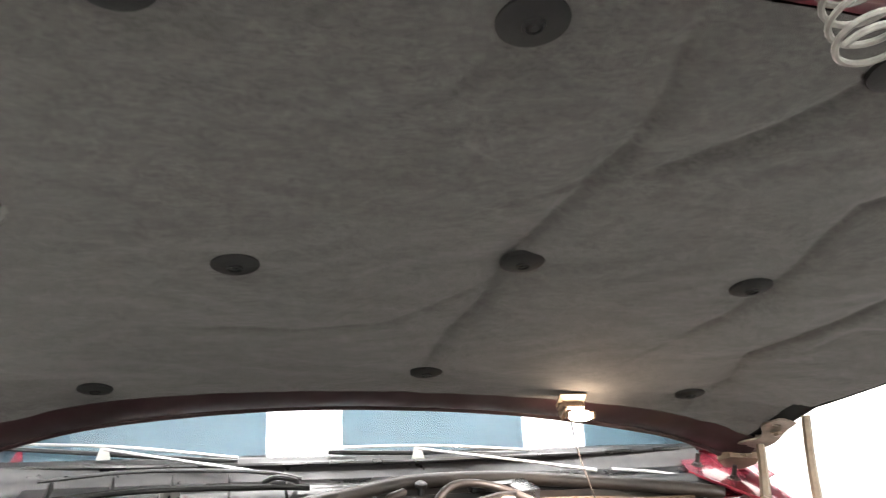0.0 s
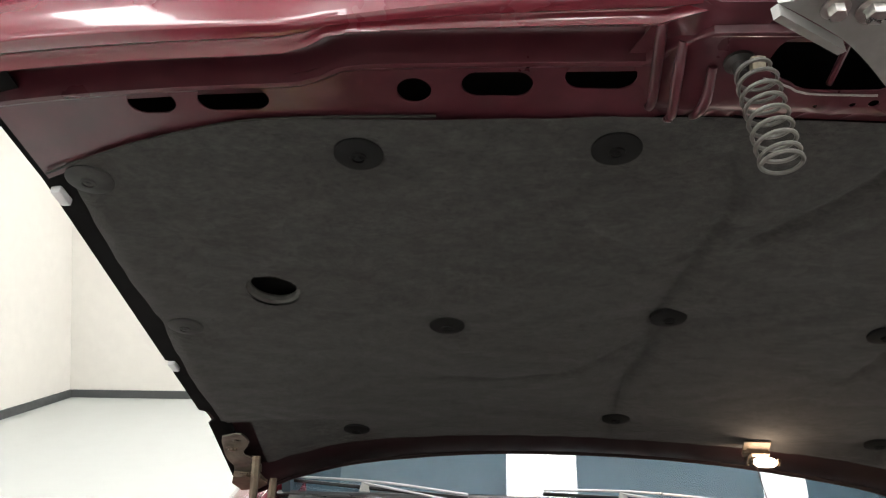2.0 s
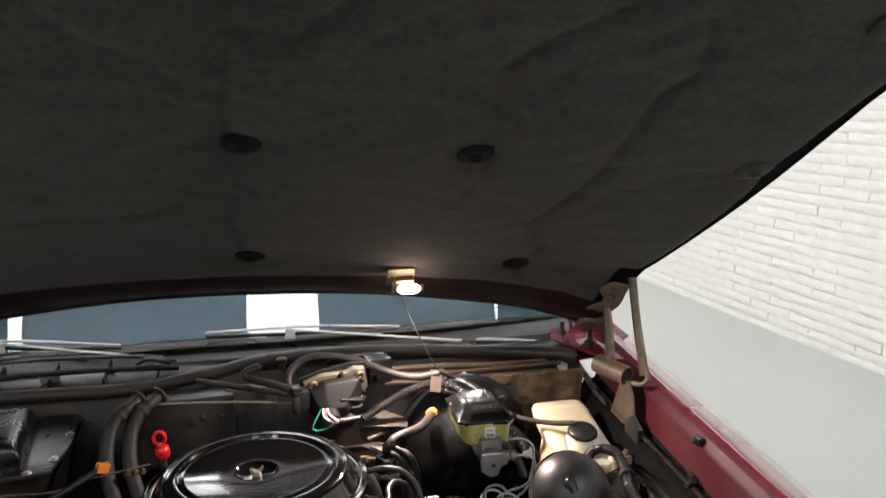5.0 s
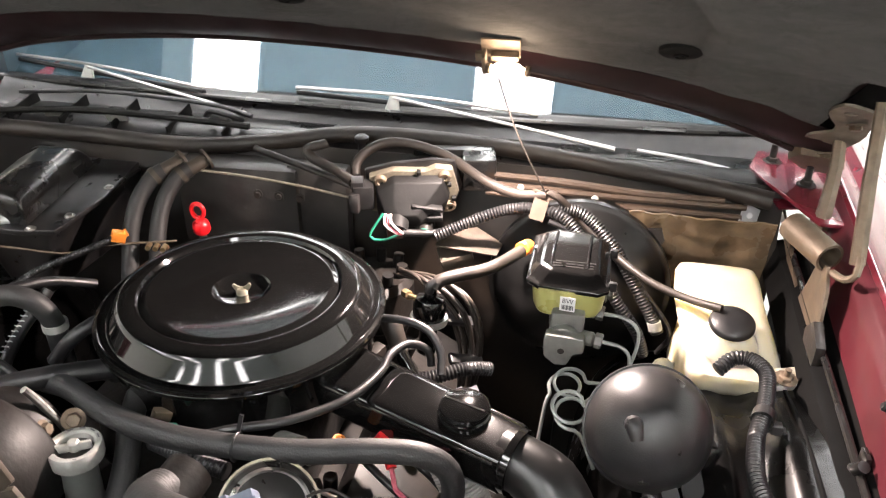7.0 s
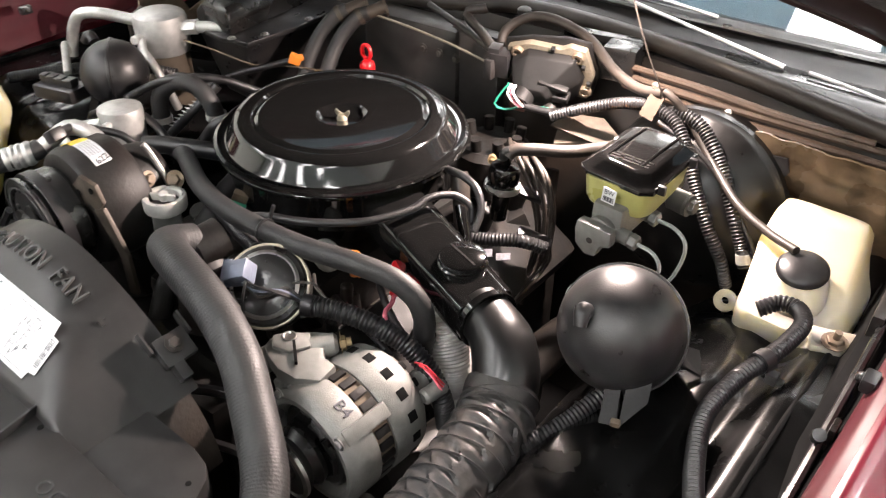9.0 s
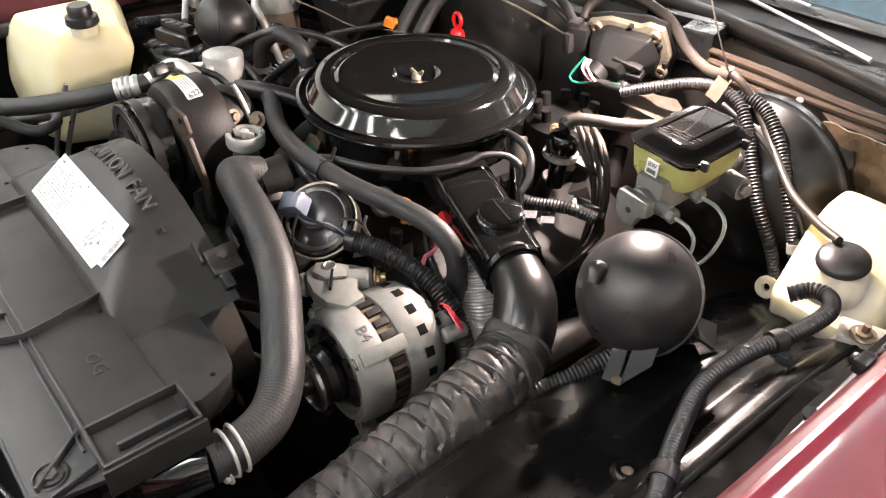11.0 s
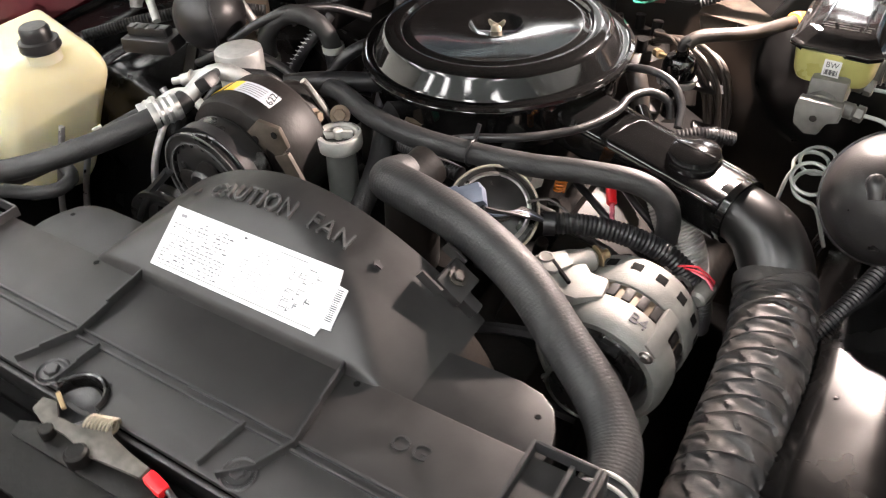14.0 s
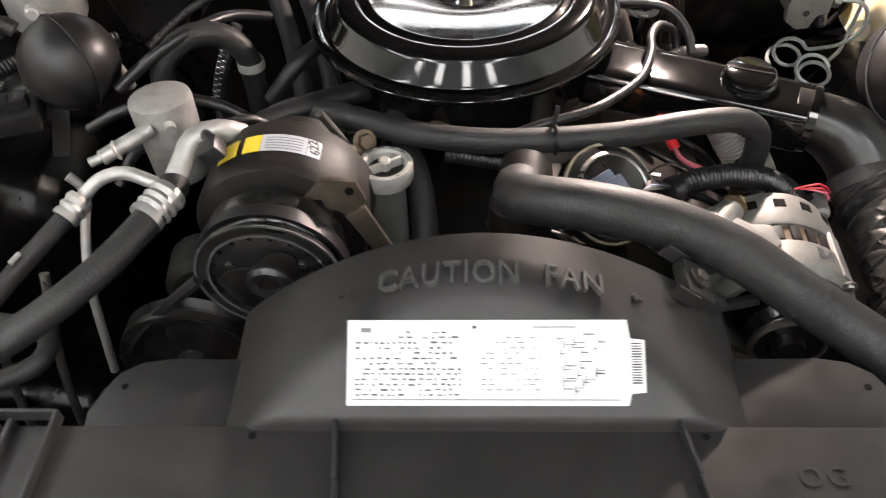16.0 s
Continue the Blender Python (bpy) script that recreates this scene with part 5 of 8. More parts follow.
for x in (0.163, -0.15):
    part("pin_hole", lathe([(0, 0.0004), (0.0027, 0.0004), (0.003, 0)], pose(x, 0.621, cover_z(0.621) + 0.0004), 10), DARK, shroud)
# raised words on the arch
for word, dx in (("CAUTION", -0.025), ("FAN", 0.064)):
    bmw = letters(word, 0.018, 0.0035, Matrix.Diagonal((0.84, 1, 1, 1)), 1.12)
    for v in bmw.verts:
        a = math.pi / 2 - (v.co.x + dx) / FAN_R
        y = 0.7125 + v.co.y
        v.co = V(arch_pt(a, FAN_R + v.co.z)[0], y, shroud_z(a, y) + v.co.z + 0.0022)
    # paler than the shroud: side light from the lamp and wear, as colour
    part("raised_letters", bmw, WORN_LIT, shroud, "raised moulded warning letters")
for dx in (-0.10, 0.11):
    a = math.pi / 2 - dx / FAN_R
    x, z = arch_pt(a, FAN_R)[0], shroud_z(a, 0.713)
    part("raised_arrow", prism([(-0.007, -0.003), (0.002, -0.003), (0.002, -0.008), (0.008, 0.0), (0.002, 0.008), (0.002, 0.003), (-0.007, 0.003)], 0.0025,
         axis_matrix((x, 0.713, z + 0.001), (math.cos(a), 0, math.sin(a))) @ pose(0, 0, 0, 0, 0, 90) @ Matrix.Scale(0.65, 4), 0.0), SHROUD, shroud)
part("raised_letters", letters("OG", 0.0145, 0.0012, pose(0.2335, 0.591, cover_z(0.591) + 0.0004, 0, 0, 2), 1.15), RIB, shroud, "raised moulded letters")
part("tab", join(box((0.03, 0.034, 0.012), (0.178, 0.750, 0.877), (0, 38, 0), bevel=0.002), box((0.026, 0.012, 0.02), (0.19, 0.744, 0.862), (0, 38, 0), bevel=0.002)), SHROUD, shroud)
part("tab_bolt", bolt((0.181, 0.75, 0.885), (0.6, 0, 0.8), 0.006, 0.005), BLACK_DUST, shroud)
for yy in (0.771, 0.729):
    part("tab_rib", box((0.024, 0.0025, 0.012), (0.165, yy, 0.888), (0, 38, 0)), SHROUD, shroud)

# sticker on the sloped face
n_lab = V(0, -0.70, 1.0).normalized()
lab_x, lab_y = V(1, 0, 0), n_lab.cross(V(1, 0, 0))
lab_c = V(0.0155, 0.6605, 0.8975) + n_lab * 0.001
lab_m = Matrix((lab_x, lab_y, n_lab)).transposed().to_4x4()
lab_m.translation = lab_c
sticker = thing("emission_sticker", lab_c, "white printed information sticker on the fan shroud", "sticker")
w2, h2 = 0.0995, 0.0295
part("paper", prism([(-w2, -h2), (w2 - 0.004, -h2), (w2 - 0.002, -h2 + 0.008), (w2 + 0.008, -h2 + 0.009), (w2 + 0.008, h2 - 0.014), (w2 - 0.002, h2 - 0.013), (w2 - 0.004, h2), (-w2, h2)], 0.0006, lab_m, 0.0), PAPER, sticker)
rnd = random.Random(3)
bars, pale = [], []


def print_bar(x0, x1, y, h, dark=True):
    (bars if dark else pale).append(box((x1 - x0, h, 0.0003), ((x0 + x1) / 2, y, 0.0008)))


y = h2 - 0.005
print_bar(-0.012, -0.009, y, 0.002), print_bar(-0.09, -0.083, y - 0.002, 0.003, False), print_bar(0.03, 0.06, y, 0.0008, False)
row = 0
while y > -h2 + 0.009:
    y -= 0.0036
    row += 1
    x = -w2 + 0.006 + (0.03 if row in (2, 5) else 0.0)
    while x < -0.02:
        l = rnd.uniform(0.0012, 0.005)
        if rnd.random() < (0.4 if row in (1, 4, 7) else 0.85):
            print_bar(x, min(x + l, -0.02), y + rnd.uniform(-0.0003, 0.0003), rnd.uniform(0.0007, 0.0014), rnd.random() < 0.75)
        x += l + rnd.uniform(0.001, 0.003)
    if -0.02 < y < 0.018:
        x = -0.006
        while x < 0.034:
            l = rnd.uniform(0.001, 0.006)
            if rnd.random() < 0.55:
                print_bar(x, min(x + l, 0.035), y, 0.0007, False)
            x += l + 0.002
print_bar(-w2 + 0.004, w2 - 0.01, -h2 + 0.004, 0.0006)
for k in range(26):
    x, yy = rnd.uniform(0.042, 0.085), rnd.uniform(-0.022, 0.02)
    print_bar(x, x + rnd.uniform(0.001, 0.009), yy, rnd.uniform(0.0004, 0.0009), rnd.random() < 0.6)
    print_bar(x, x + 0.0005, yy, rnd.uniform(0.002, 0.008), rnd.random() < 0.4)
for k in range(16):
    print_bar(w2 - 0.0015, w2 + 0.0055, -0.014 + 0.0018 * k, 0.0006 + 0.0006 * rnd.random())
for nm, src, mt in (("print", bars, INK), ("faint_print", pale, PRINT)):
    b = join(*src)
    b.transform(lab_m)
    part(nm, b, mt, sticker)

# hoses: helper for a hose that is one thing
def hose(name, pts, r, label, mat=HOSE, corr=None, seg=16, step=0.008, category="hose", group="", crinkle=0.0):
    return solo(name, tube(pts, r, seg, step, corr, 0.0, crinkle), mat, label, category, group, angle=60)


upper = thing("radiator_hose", (0.385, 0.64, 0.80), "thick black upper radiator hose with a wire clamp", "hose")
part("hose_body", tube([(0.362, 0.632, 0.817), (0.364, 0.66, 0.8165), (0.353, 0.698, 0.819), (0.325, 0.730, 0.829), (0.276, 0.761, 0.847), (0.225, 0.788, 0.87), (0.165, 0.805, 0.89), (0.105, 0.816, 0.899), (0.062, 0.828, 0.896), (0.045, 0.845, 0.886), (0.046, 0.868, 0.877)], 0.0215, 32, corr=(0.0036, 0.00012)), HOSE, upper, angle=60)
for o in (-0.005, 0.005):
    part("clamp_wire", tube([V(0.364, 0.654 + o, 0.8165) + V(math.cos(a) * 0.0232, 0, math.sin(a) * 0.0232) for a in [k * math.pi / 10 for k in range(21)]], 0.0018, 8), PALE_GREY, upper, "steel wire clamp")
part("clamp_screw", join(cyl((0.379, 0.642, 0.806), (0.373, 0.664, 0.806), 0.005), bolt((0.379, 0.64, 0.807), (0.3, -0.95, 0), 0.006, 0.005)), PALE_GREY, upper)

# air cleaner
ac_m = pose(-0.001, 1.154, 0.001) @ Matrix.Diagonal((1.04, 1.04, 1, 1))
air = thing("air_cleaner", (0.008, 1.15, 0.78), "round glossy black air cleaner housing on the engine", "air cleaner")
lid = part("lid", lathe([(0, 0.9055), (0.024, 0.9055), (0.029, 0.908), (0.034, 0.9135), (0.098, 0.915), (0.104, 0.9175), (0.108, 0.9175), (0.112, 0.9145), (0.115, 0.9145), (0.1175, 0.9185), (0.1215, 0.9195), (0.1345, 0.919), (0.139, 0.9165), (0.1415, 0.9125),
                   (0.1515, 0.8945), (0.1535, 0.892), (0.159, 0.8915), (0.163, 0.894), (0.167, 0.8925), (0.168, 0.889), (0.166, 0.8865)], ac_m, 96), BLACK_GLOSS, air, "glossy black stepped lid")
part("bowl", lathe([(0.164, 0.889), (0.1665, 0.886), (0.166, 0.8815), (0.157, 0.878), (0.155, 0.868), (0.153, 0.838), (0.150, 0.826), (0.10, 0.818), (0, 0.815)], ac_m, 96), BLACK_GLOSS, air, "glossy black lower bowl")
wing = [lathe([(0, 0), (0.007, 0), (0.007, 0.003), (0.005, 0.007), (0, 0.008)], pose(-0.001, 1.154, 0.9065), 16)]
for s in (-1, 1):
    wing.append(prism([(0.002, 0.0), (0.009, 0.004), (0.0115, 0.010), (0.009, 0.0125), (0.005, 0.009), (0.001, 0.007)], 0.0022, pose(-0.001, 1.154, 0.908) @ pose(0, 0.0012, 0, 90, 0, 25 + (180 if s < 0 else 0)), 0.0006))
part("wing_nut", join(*wing), ZINC, lid, "tarnished wing nut")
part("throat", cyl((0.008, 1.15, 0.76), (0.008, 1.15, 0.82), 0.07, 24), ENGINE, air)

snorkel = thing("air_intake_snorkel", (0.26, 1.06, 0.82), "glossy black steel intake snorkel with round capped valve", "air intake")
SN_A, SN_B = V(0.118, 1.105, 0.848), V(0.352, 1.015, 0.838)


def snork(s, t):
    p = SN_A.lerp(SN_B, s)
    along = (SN_B - SN_A).normalized()
    side = V(along.y, -along.x, 0).normalized()
    k = t * 20
    w, h = 0.040 - 0.006 * s, 0.024 + 0.002 * s
    a = 2 * math.pi * t
    c, q = math.cos(a), math.sin(a)
    e = 0.35
    return p + side * w * math.copysign(abs(c) ** e, c) + V(0, 0, h * math.copysign(abs(q) ** e, q))


part("body", join(sheet(snork, 14, 40), tube([SN_B - (SN_B - SN_A).normalized() * 0.002, SN_B + (SN_B - SN_A).normalized() * 0.004], 0.02, 12)), BLACK_GLOSS, snorkel)
part("seam", join(*[tube([V(*snork(0.02, t)) + V(0, 0, 0.0), V(*snork(0.5, t)), V(*snork(0.98, t))], 0.0022, 6) for t in (0.06, 0.44)]), BLACK_GLOSS, snorkel)
cap_m = axis_matrix((0.296, 1.046, 0.858), (0.02, -0.05, 1))
part("valve_body", lathe([(0.026, 0), (0.029, 0.001), (0.029, 0.004), (0.0275, 0.005), (0.0275, 0.007), (0.029, 0.008), (0.0285, 0.0105), (0.0265, 0.012), (0.0265, 0.018), (0.0245, 0.0195), (0, 0.0197)], cap_m, 40), BLACK_GLOSS, snorkel, "round black vacuum valve")
b = box((0.046, 0.0025, 0.0008), (0, 0, 0.0199))
b.transform(cap_m @ pose(0, 0, 0, 0, 0, -38))
part("valve_slot", b, DARK, snorkel)
part("band", box((0.004, 0.082, 0.054), tuple(SN_A.lerp(SN_B, 0.02)), (0, 0, -21), bevel=0.004), BLACK_GLOSS, snorkel)
part("elbow", tube([SN_B - (SN_B - SN_A).normalized() * 0.012, SN_B + V(0.014, -0.006, -0.001), V(0.39, 0.997, 0.829), V(0.408, 0.978, 0.812), V(0.415, 0.962, 0.795)], [0.030, 0.031, 0.035, 0.036, 0.036], 28), ELBOW, snorkel, "black plastic elbow duct")
part("elbow_collar", lathe([(0.032, -0.004), (0.036, -0.004), (0.036, 0.004), (0.032, 0.004)], axis_matrix(SN_B + V(0.004, -0.002, 0), SN_B - SN_A), 28, True), BLACK_GLOSS, snorkel)
duct = thing("intake_duct", (0.43, 0.74, 0.66), "wrinkled black flexible air intake duct over the inner fender", "air duct")
duct_line = [(0.412, 0.968, 0.80), (0.42, 0.945, 0.786), (0.427, 0.905, 0.777), (0.43, 0.852, 0.766), (0.43, 0.80, 0.756), (0.43, 0.741, 0.745), (0.43, 0.69, 0.735), (0.43, 0.63, 0.72), (0.43, 0.56, 0.70)]
sleeve = part("sleeve", tube(duct_line, [0.0375, 0.0395] + [0.0405] * 7, 110, 0.0022, None, 0.0, 0.0031, folds=0.0175), DUCT, duct, angle=50)
duct_path = spline(duct_line, 0.0175)[0]
for a, b in list(zip(duct_path, duct_path[1:]))[1:-1]:
    ring = lathe([(0.0395, -0.0018), (0.0418, -0.0005), (0.0418, 0.0005), (0.0395, 0.0018)], axis_matrix(a, (b - a) + V(0.004, 0, 0.0025)), 40, True)
    part("wire_ring", ring, DUCT, sleeve, "spiral wire under the sleeve")
part("cuff", lathe([(0.036, -0.008), (0.0395, -0.008), (0.0402, 0.0), (0.0395, 0.008), (0.036, 0.008)], axis_matrix((0.413, 0.964, 0.797), (0.25, -0.86, -0.45)), 40, True), DUCT, duct)
flex = hose("heat_stove_hose", [(0.262, 1.062, 0.846), (0.282, 1.026, 0.818), (0.304, 1.008, 0.788), (0.318, 1.0, 0.757), (0.322, 0.995, 0.70)], 0.0235, "silver corrugated foil hot-air hose", ALU, (0.0032, 0.0009), 24)

# alternator
alt = thing("alternator", (0.29, 0.86, 0.70), "cast aluminium alternator with black slotted stator on its bracket", "alternator")
AX = V(0.05, 0.99, 0.0).normalized()
AC_ = V(0.292, 0.816, 0.765)
am = axis_matrix(AC_, AX) @ Matrix.Diagonal((0.95, 0.95, 1, 1))
part("front_housing", lathe([(0.052, 0.012), (0.054, -0.004), (0.058, -0.010), (0.064, -0.010), (0.0695, -0.004), (0.071, 0.004), (0.071, 0.024), (0.0695, 0.028), (0.0, 0.028)], am, 64), CAST, alt)
fan = part("cooling_fan", lathe([(0, -0.004), (0.046, -0.004), (0.050, 0.0), (0.050, 0.014), (0, 0.014)], am, 40), BLACK_SATIN, alt, "dark cooling fan inside the front housing")
for a in [k * math.pi / 5 for k in range(10)]:
    part("blade", box((0.003, 0.008, 0.020), tuple(am @ V(0.036 * math.cos(a), 0.036 * math.sin(a), -0.006)), (0, math.degrees(a), 0)), BLACK_SATIN, fan)
part("stator", lathe([(0.0, 0.027), (0.0655, 0.027), (0.0655, 0.052), (0.0, 0.052)], am, 48), RUST, alt, "brown laminated stator ring")
for k in range(26):
    a = 2 * math.pi * k / 26
    b = box((0.004, 0.0095, 0.017), (0, 0, 0), bevel=0.0012)
    b.transform(am @ Matrix.Rotation(a, 4, "Z") @ Matrix.Translation((0.0665, 0, 0.0395)))
    part("stator_rib", b, COMPRESSOR, alt, "dark brown stator lug")
part("rear_housing", lathe([(0.0, 0.050), (0.069, 0.050), (0.0705, 0.053), (0.0705, 0.084), (0.067, 0.094), (0.056, 0.104), (0.03, 0.110), (0, 0.111)], am, 48), CAST, alt)
for k in range(16):
    a = 2 * math.pi * k / 16
    for r, d, w, l in ((0.0678, 0.0765, 0.012, 0.011), (0.057, 0.101, 0.010, 0.009)):
        b = box((0.006, w, l), (0, 0, 0), bevel=0.0008)
        b.transform(am @ Matrix.Rotation(a, 4, "Z") @ Matrix.Translation((r, 0, d)))
        part("vent_slot", b, DARK, alt)
for a in (0.72, 2.3, 3.9, 5.4):
    b = box((0.008, 0.018, 0.056), (0, 0, 0), bevel=0.003)
    b.transform(am @ Matrix.Rotation(-a, 4, "Z") @ Matrix.Translation((0.0685, 0, 0.026)))
    part("through_bolt_lug", b, CAST, alt)
    part("through_bolt", bolt(am @ (Matrix.Rotation(-a, 4, "Z") @ V(0.069, 0, -0.008)), -AX, 0.0045, 0.004), STEEL, alt)
stamp_m = Matrix(((math.sin(1.13), 0, math.cos(1.13)), (0, 1, 0), (-math.cos(1.13), 0, math.sin(1.13)))).to_4x4()
stamp_m.translation = AC_ + AX * 0.013 + V(math.cos(1.13), 0, math.sin(1.13)) * 0.0676
part("stamp", letters("B4", 0.013, 0.001, stamp_m), INK, alt)
part("pulley", lathe([(0, -0.05), (0.014, -0.05), (0.015, -0.04), (0.032, -0.042), (0.036, -0.036), (0.030, -0.028), (0.036, -0.020), (0.034, -0.014), (0, -0.014)], am, 32), BLACK_SATIN, alt, "black belt pulley")
part("pulley_ring", lathe([(0.033, -0.044), (0.037, -0.042), (0.037, -0.038), (0.033, -0.040)], am, 32, True), STEEL, alt, "worn bright pulley edge")
part("rear_boss", join(cyl(AC_ + AX * 0.10 + V(0.03, 0, 0.02), AC_ + AX * 0.122 + V(0.03, 0, 0.02), 0.015, 16, 0.003), cyl(AC_ + AX * 0.095 + V(0.055, 0, 0.03), AC_ + AX * 0.125 + V(0.058, 0, 0.03), 0.009, 16, 0.003)), CAST, alt)
arm = [prism([(0.196, 0.846), (0.206, 0.864), (0.226, 0.884), (0.241, 0.893), (0.252, 0.891), (0.258, 0.882), (0.252, 0.871), (0.262, 0.862), (0.280, 0.862), (0.284, 0.836), (0.262, 0.822), (0.238, 0.820), (0.216, 0.826), (0.201, 0.834)], 0.020, pose(0, 0, 0.815), 0.005),
       prism([(0.199, 0.848), (0.209, 0.862), (0.227, 0.876), (0.243, 0.862), (0.232, 0.842), (0.212, 0.836)], 0.006, pose(0, 0, 0.833), 0.003),
       cyl((0.203, 0.822, 0.818), (0.207, 0.846, 0.818), 0.014, 24, 0.004), cyl((0.228, 0.858, 0.826), (0.253, 0.89, 0.828), 0.0125, 20, 0.004),
       prism([(0.216, 0.80), (0.262, 0.824), (0.29, 0.83), (0.286, 0.80), (0.25, 0.77), (0.224, 0.776)], 0.016, pose(0, 0.842, 0, 90, 0, 0), 0.004)]
part("bracket", join(*arm), CAST, alt, "cast aluminium mounting bracket")
part("bracket_slit", box((0.003, 0.034, 0.004), (0.236, 0.846, 0.8375), (0, 0, 52)), DARK, alt)
part("bracket_plug", lathe([(0, 0.0006), (0.005, 0.0006), (0.006, 0.0015), (0.0075, 0.0015), (0.008, 0)], pose(0.215, 0.857, 0.839), 20), STEEL, alt)
part("bracket_bolt", join(bolt((0.2545, 0.892, 0.828), (0.62, 0.78, 0.05), 0.008, 0.006), cyl((0.254, 0.891, 0.828), (0.262, 0.901, 0.829), 0.005, 12)), BRASS, alt, "brass-coloured bracket bolt")
part("lower_arm", join(prism([(-0.014, -0.04), (0.006, -0.044), (0.014, 0.0), (0.004, 0.04), (-0.012, 0.036)], 0.016, pose(0.322, 0.83, 0.70, 90, 0, 0) @ pose(0, 0, 0, 0, 0, 20), 0.005), cyl((0.33, 0.80, 0.672), (0.33, 0.85, 0.672), 0.012, 16, 0.003)), CAST, alt)
part("bracket_bolt", bolt((0.33, 0.80, 0.672), (0, -1, 0), 0.006, 0.006), STEEL, alt)
part("plug", box((0.015, 0.013, 0.014), (0.352, 0.934, 0.793), (0, 20, 20), bevel=0.002), BLACK_PLASTIC, alt)
for k, mt in enumerate((WIRE_RED, WIRE_RED, WIRE_PINK)):
    part("wire", tube([(0.325 + 0.006 * k, 0.93, 0.815), (0.345 + 0.005 * k, 0.925, 0.826 - 0.006 * k), (0.362, 0.93, 0.81 - 0.006 * k), (0.355, 0.945, 0.79)], 0.0011, 7), mt, alt)

hose("wiring_conduit", [(0.196, 0.902, 0.842), (0.225, 0.915, 0.842), (0.262, 0.93, 0.834), (0.30, 0.942, 0.818), (0.33, 0.946, 0.796), (0.35, 0.945, 0.765), (0.352, 0.95, 0.72)], 0.011, "black ribbed wiring conduit", RUBBER, (0.0045, 0.0011), 16, category="conduit")
part("conduit_end", lathe([(0.0, -0.006), (0.0125, -0.006), (0.0125, 0.006), (0, 0.006)], axis_matrix((0.197, 0.902, 0.842), (0.9, 0.4, 0)), 20), RUBBER, alt)
heater = thing("heater_hose", (0.294, 0.978, 0.78), "black rubber heater hose looping in front of the air cleaner", "hose")
part("hose_body", tube([(-0.17, 1.0, 0.862), (-0.13, 0.985, 0.872), (-0.06, 0.955, 0.872), (0.01, 0.94, 0.872), (0.08, 0.94, 0.872), (0.15, 0.945, 0.874), (0.215, 0.958, 0.876), (0.262, 0.968, 0.872), (0.288, 0.974, 0.856), (0.297, 0.978, 0.83), (0.296, 0.978, 0.802), (0.294, 0.978, 0.78)], 0.0125, 20), HOSE, heater)
part("end_clamp", ring_clamp((0.2945, 0.978, 0.80), (0, 0, 1), 0.0135, 0.008), BLACK_DUST, heater, "dull spring clamp")
part("pipe_end", cyl((0.294, 0.978, 0.79), (0.293, 0.978, 0.755), 0.010, 16, 0.001), RUST, heater, "tarnished pipe stub")
hose("vapour_hose", [(0.03, 0.952, 0.862), (0.07, 0.955, 0.878), (0.12, 0.97, 0.884), (0.155, 1.0, 0.882), (0.18, 1.03, 0.882), (0.197, 1.075, 0.882), (0.20, 1.10, 0.886), (0.215, 1.13, 0.882), (0.235, 1.14, 0.868), (0.24, 1.135, 0.85)], 0.0048, "thin black vapour hose under the air cleaner rim", RUBBER)
tie = solo("cable_tie", join(tube([V(0.085, 0.94, 0.872) + V(0, math.cos(a) * 0.014, math.sin(a) * 0.014) for a in [k * math.pi / 8 for k in range(17)]], 0.0014, 6), box((0.004, 0.003, 0.022), (0.085, 0.952, 0.89), (-20, 10, 0))), RUBBER, "black cable tie round the heater hose", "cable tie")

# oil filler
oil = thing("oil_filler", (-0.078, 0.91, 0.74), "grey oil filler tube with a pale twist cap", "oil filler")
part("tube", cyl((-0.078, 0.905, 0.74), (-0.078, 0.911, 0.85), 0.019, 24, r2=0.018), OIL_TUBE, oil)
part("cap_well", lathe([(0, 0.0035), (0.0178, 0.0035), (0.0182, 0.001), (0, 0.001)], axis_matrix((-0.078, 0.9125, 0.857), (0, 0.03, 1)), 30), BLACK_DUST, oil, "dark recessed cap centre")
cap = part("cap", lathe([(0, 0.002), (0.0178, 0.002), (0.019, 0.009), (0.0215, 0.011), (0.026, 0.011), (0.0272, 0.009), (0.0272, -0.004), (0.026, -0.007), (0.022, -0.009), (0.019, -0.012), (0, -0.012)], axis_matrix((-0.078, 0.9125, 0.857), (0, 0.03, 1)), 40), PALE_GREY, oil, "pale zinc filler cap")
part("cap_handle", join(box((0.036, 0.004, 0.010), (-0.078, 0.9105, 0.8665), (0, 0, 28), bevel=0.0018), cyl((-0.078, 0.9125, 0.86), (-0.078, 0.9125, 0.873), 0.006, 16, 0.002)), PALE_GREY, cap)
part("cap_print", join(*[box((0.006, 0.0012, 0.0004), (-0.078 + 0.0235 * math.cos(a), 0.9125 + 0.0235 * math.sin(a), 0.8684), (0, 0, math.degrees(a) + 90)) for a in (-2.2, -1.8, -1.4, -1.0, 0.8, 1.3, 1.8, 2.3)]), INK, cap)

# vacuum sphere on the inner fender, and its twin on the other side
def plate(pts, thick):
    """A flat plate through the given corners."""
    p = [Vector(q) for q in pts]
    n = (p[1] - p[0]).cross(p[2] - p[0]).normalized() * thick
    bm = bmesh.new()
    low, top = [bm.verts.new(q) for q in p], [bm.verts.new(q + n) for q in p]
    bm.faces.new(low[::-1])
    bm.faces.new(top)
    for k in range(len(p)):
        bm.faces.new((low[k], low[(k + 1) % len(p)], top[(k + 1) % len(p)], top[k]))
    return bm


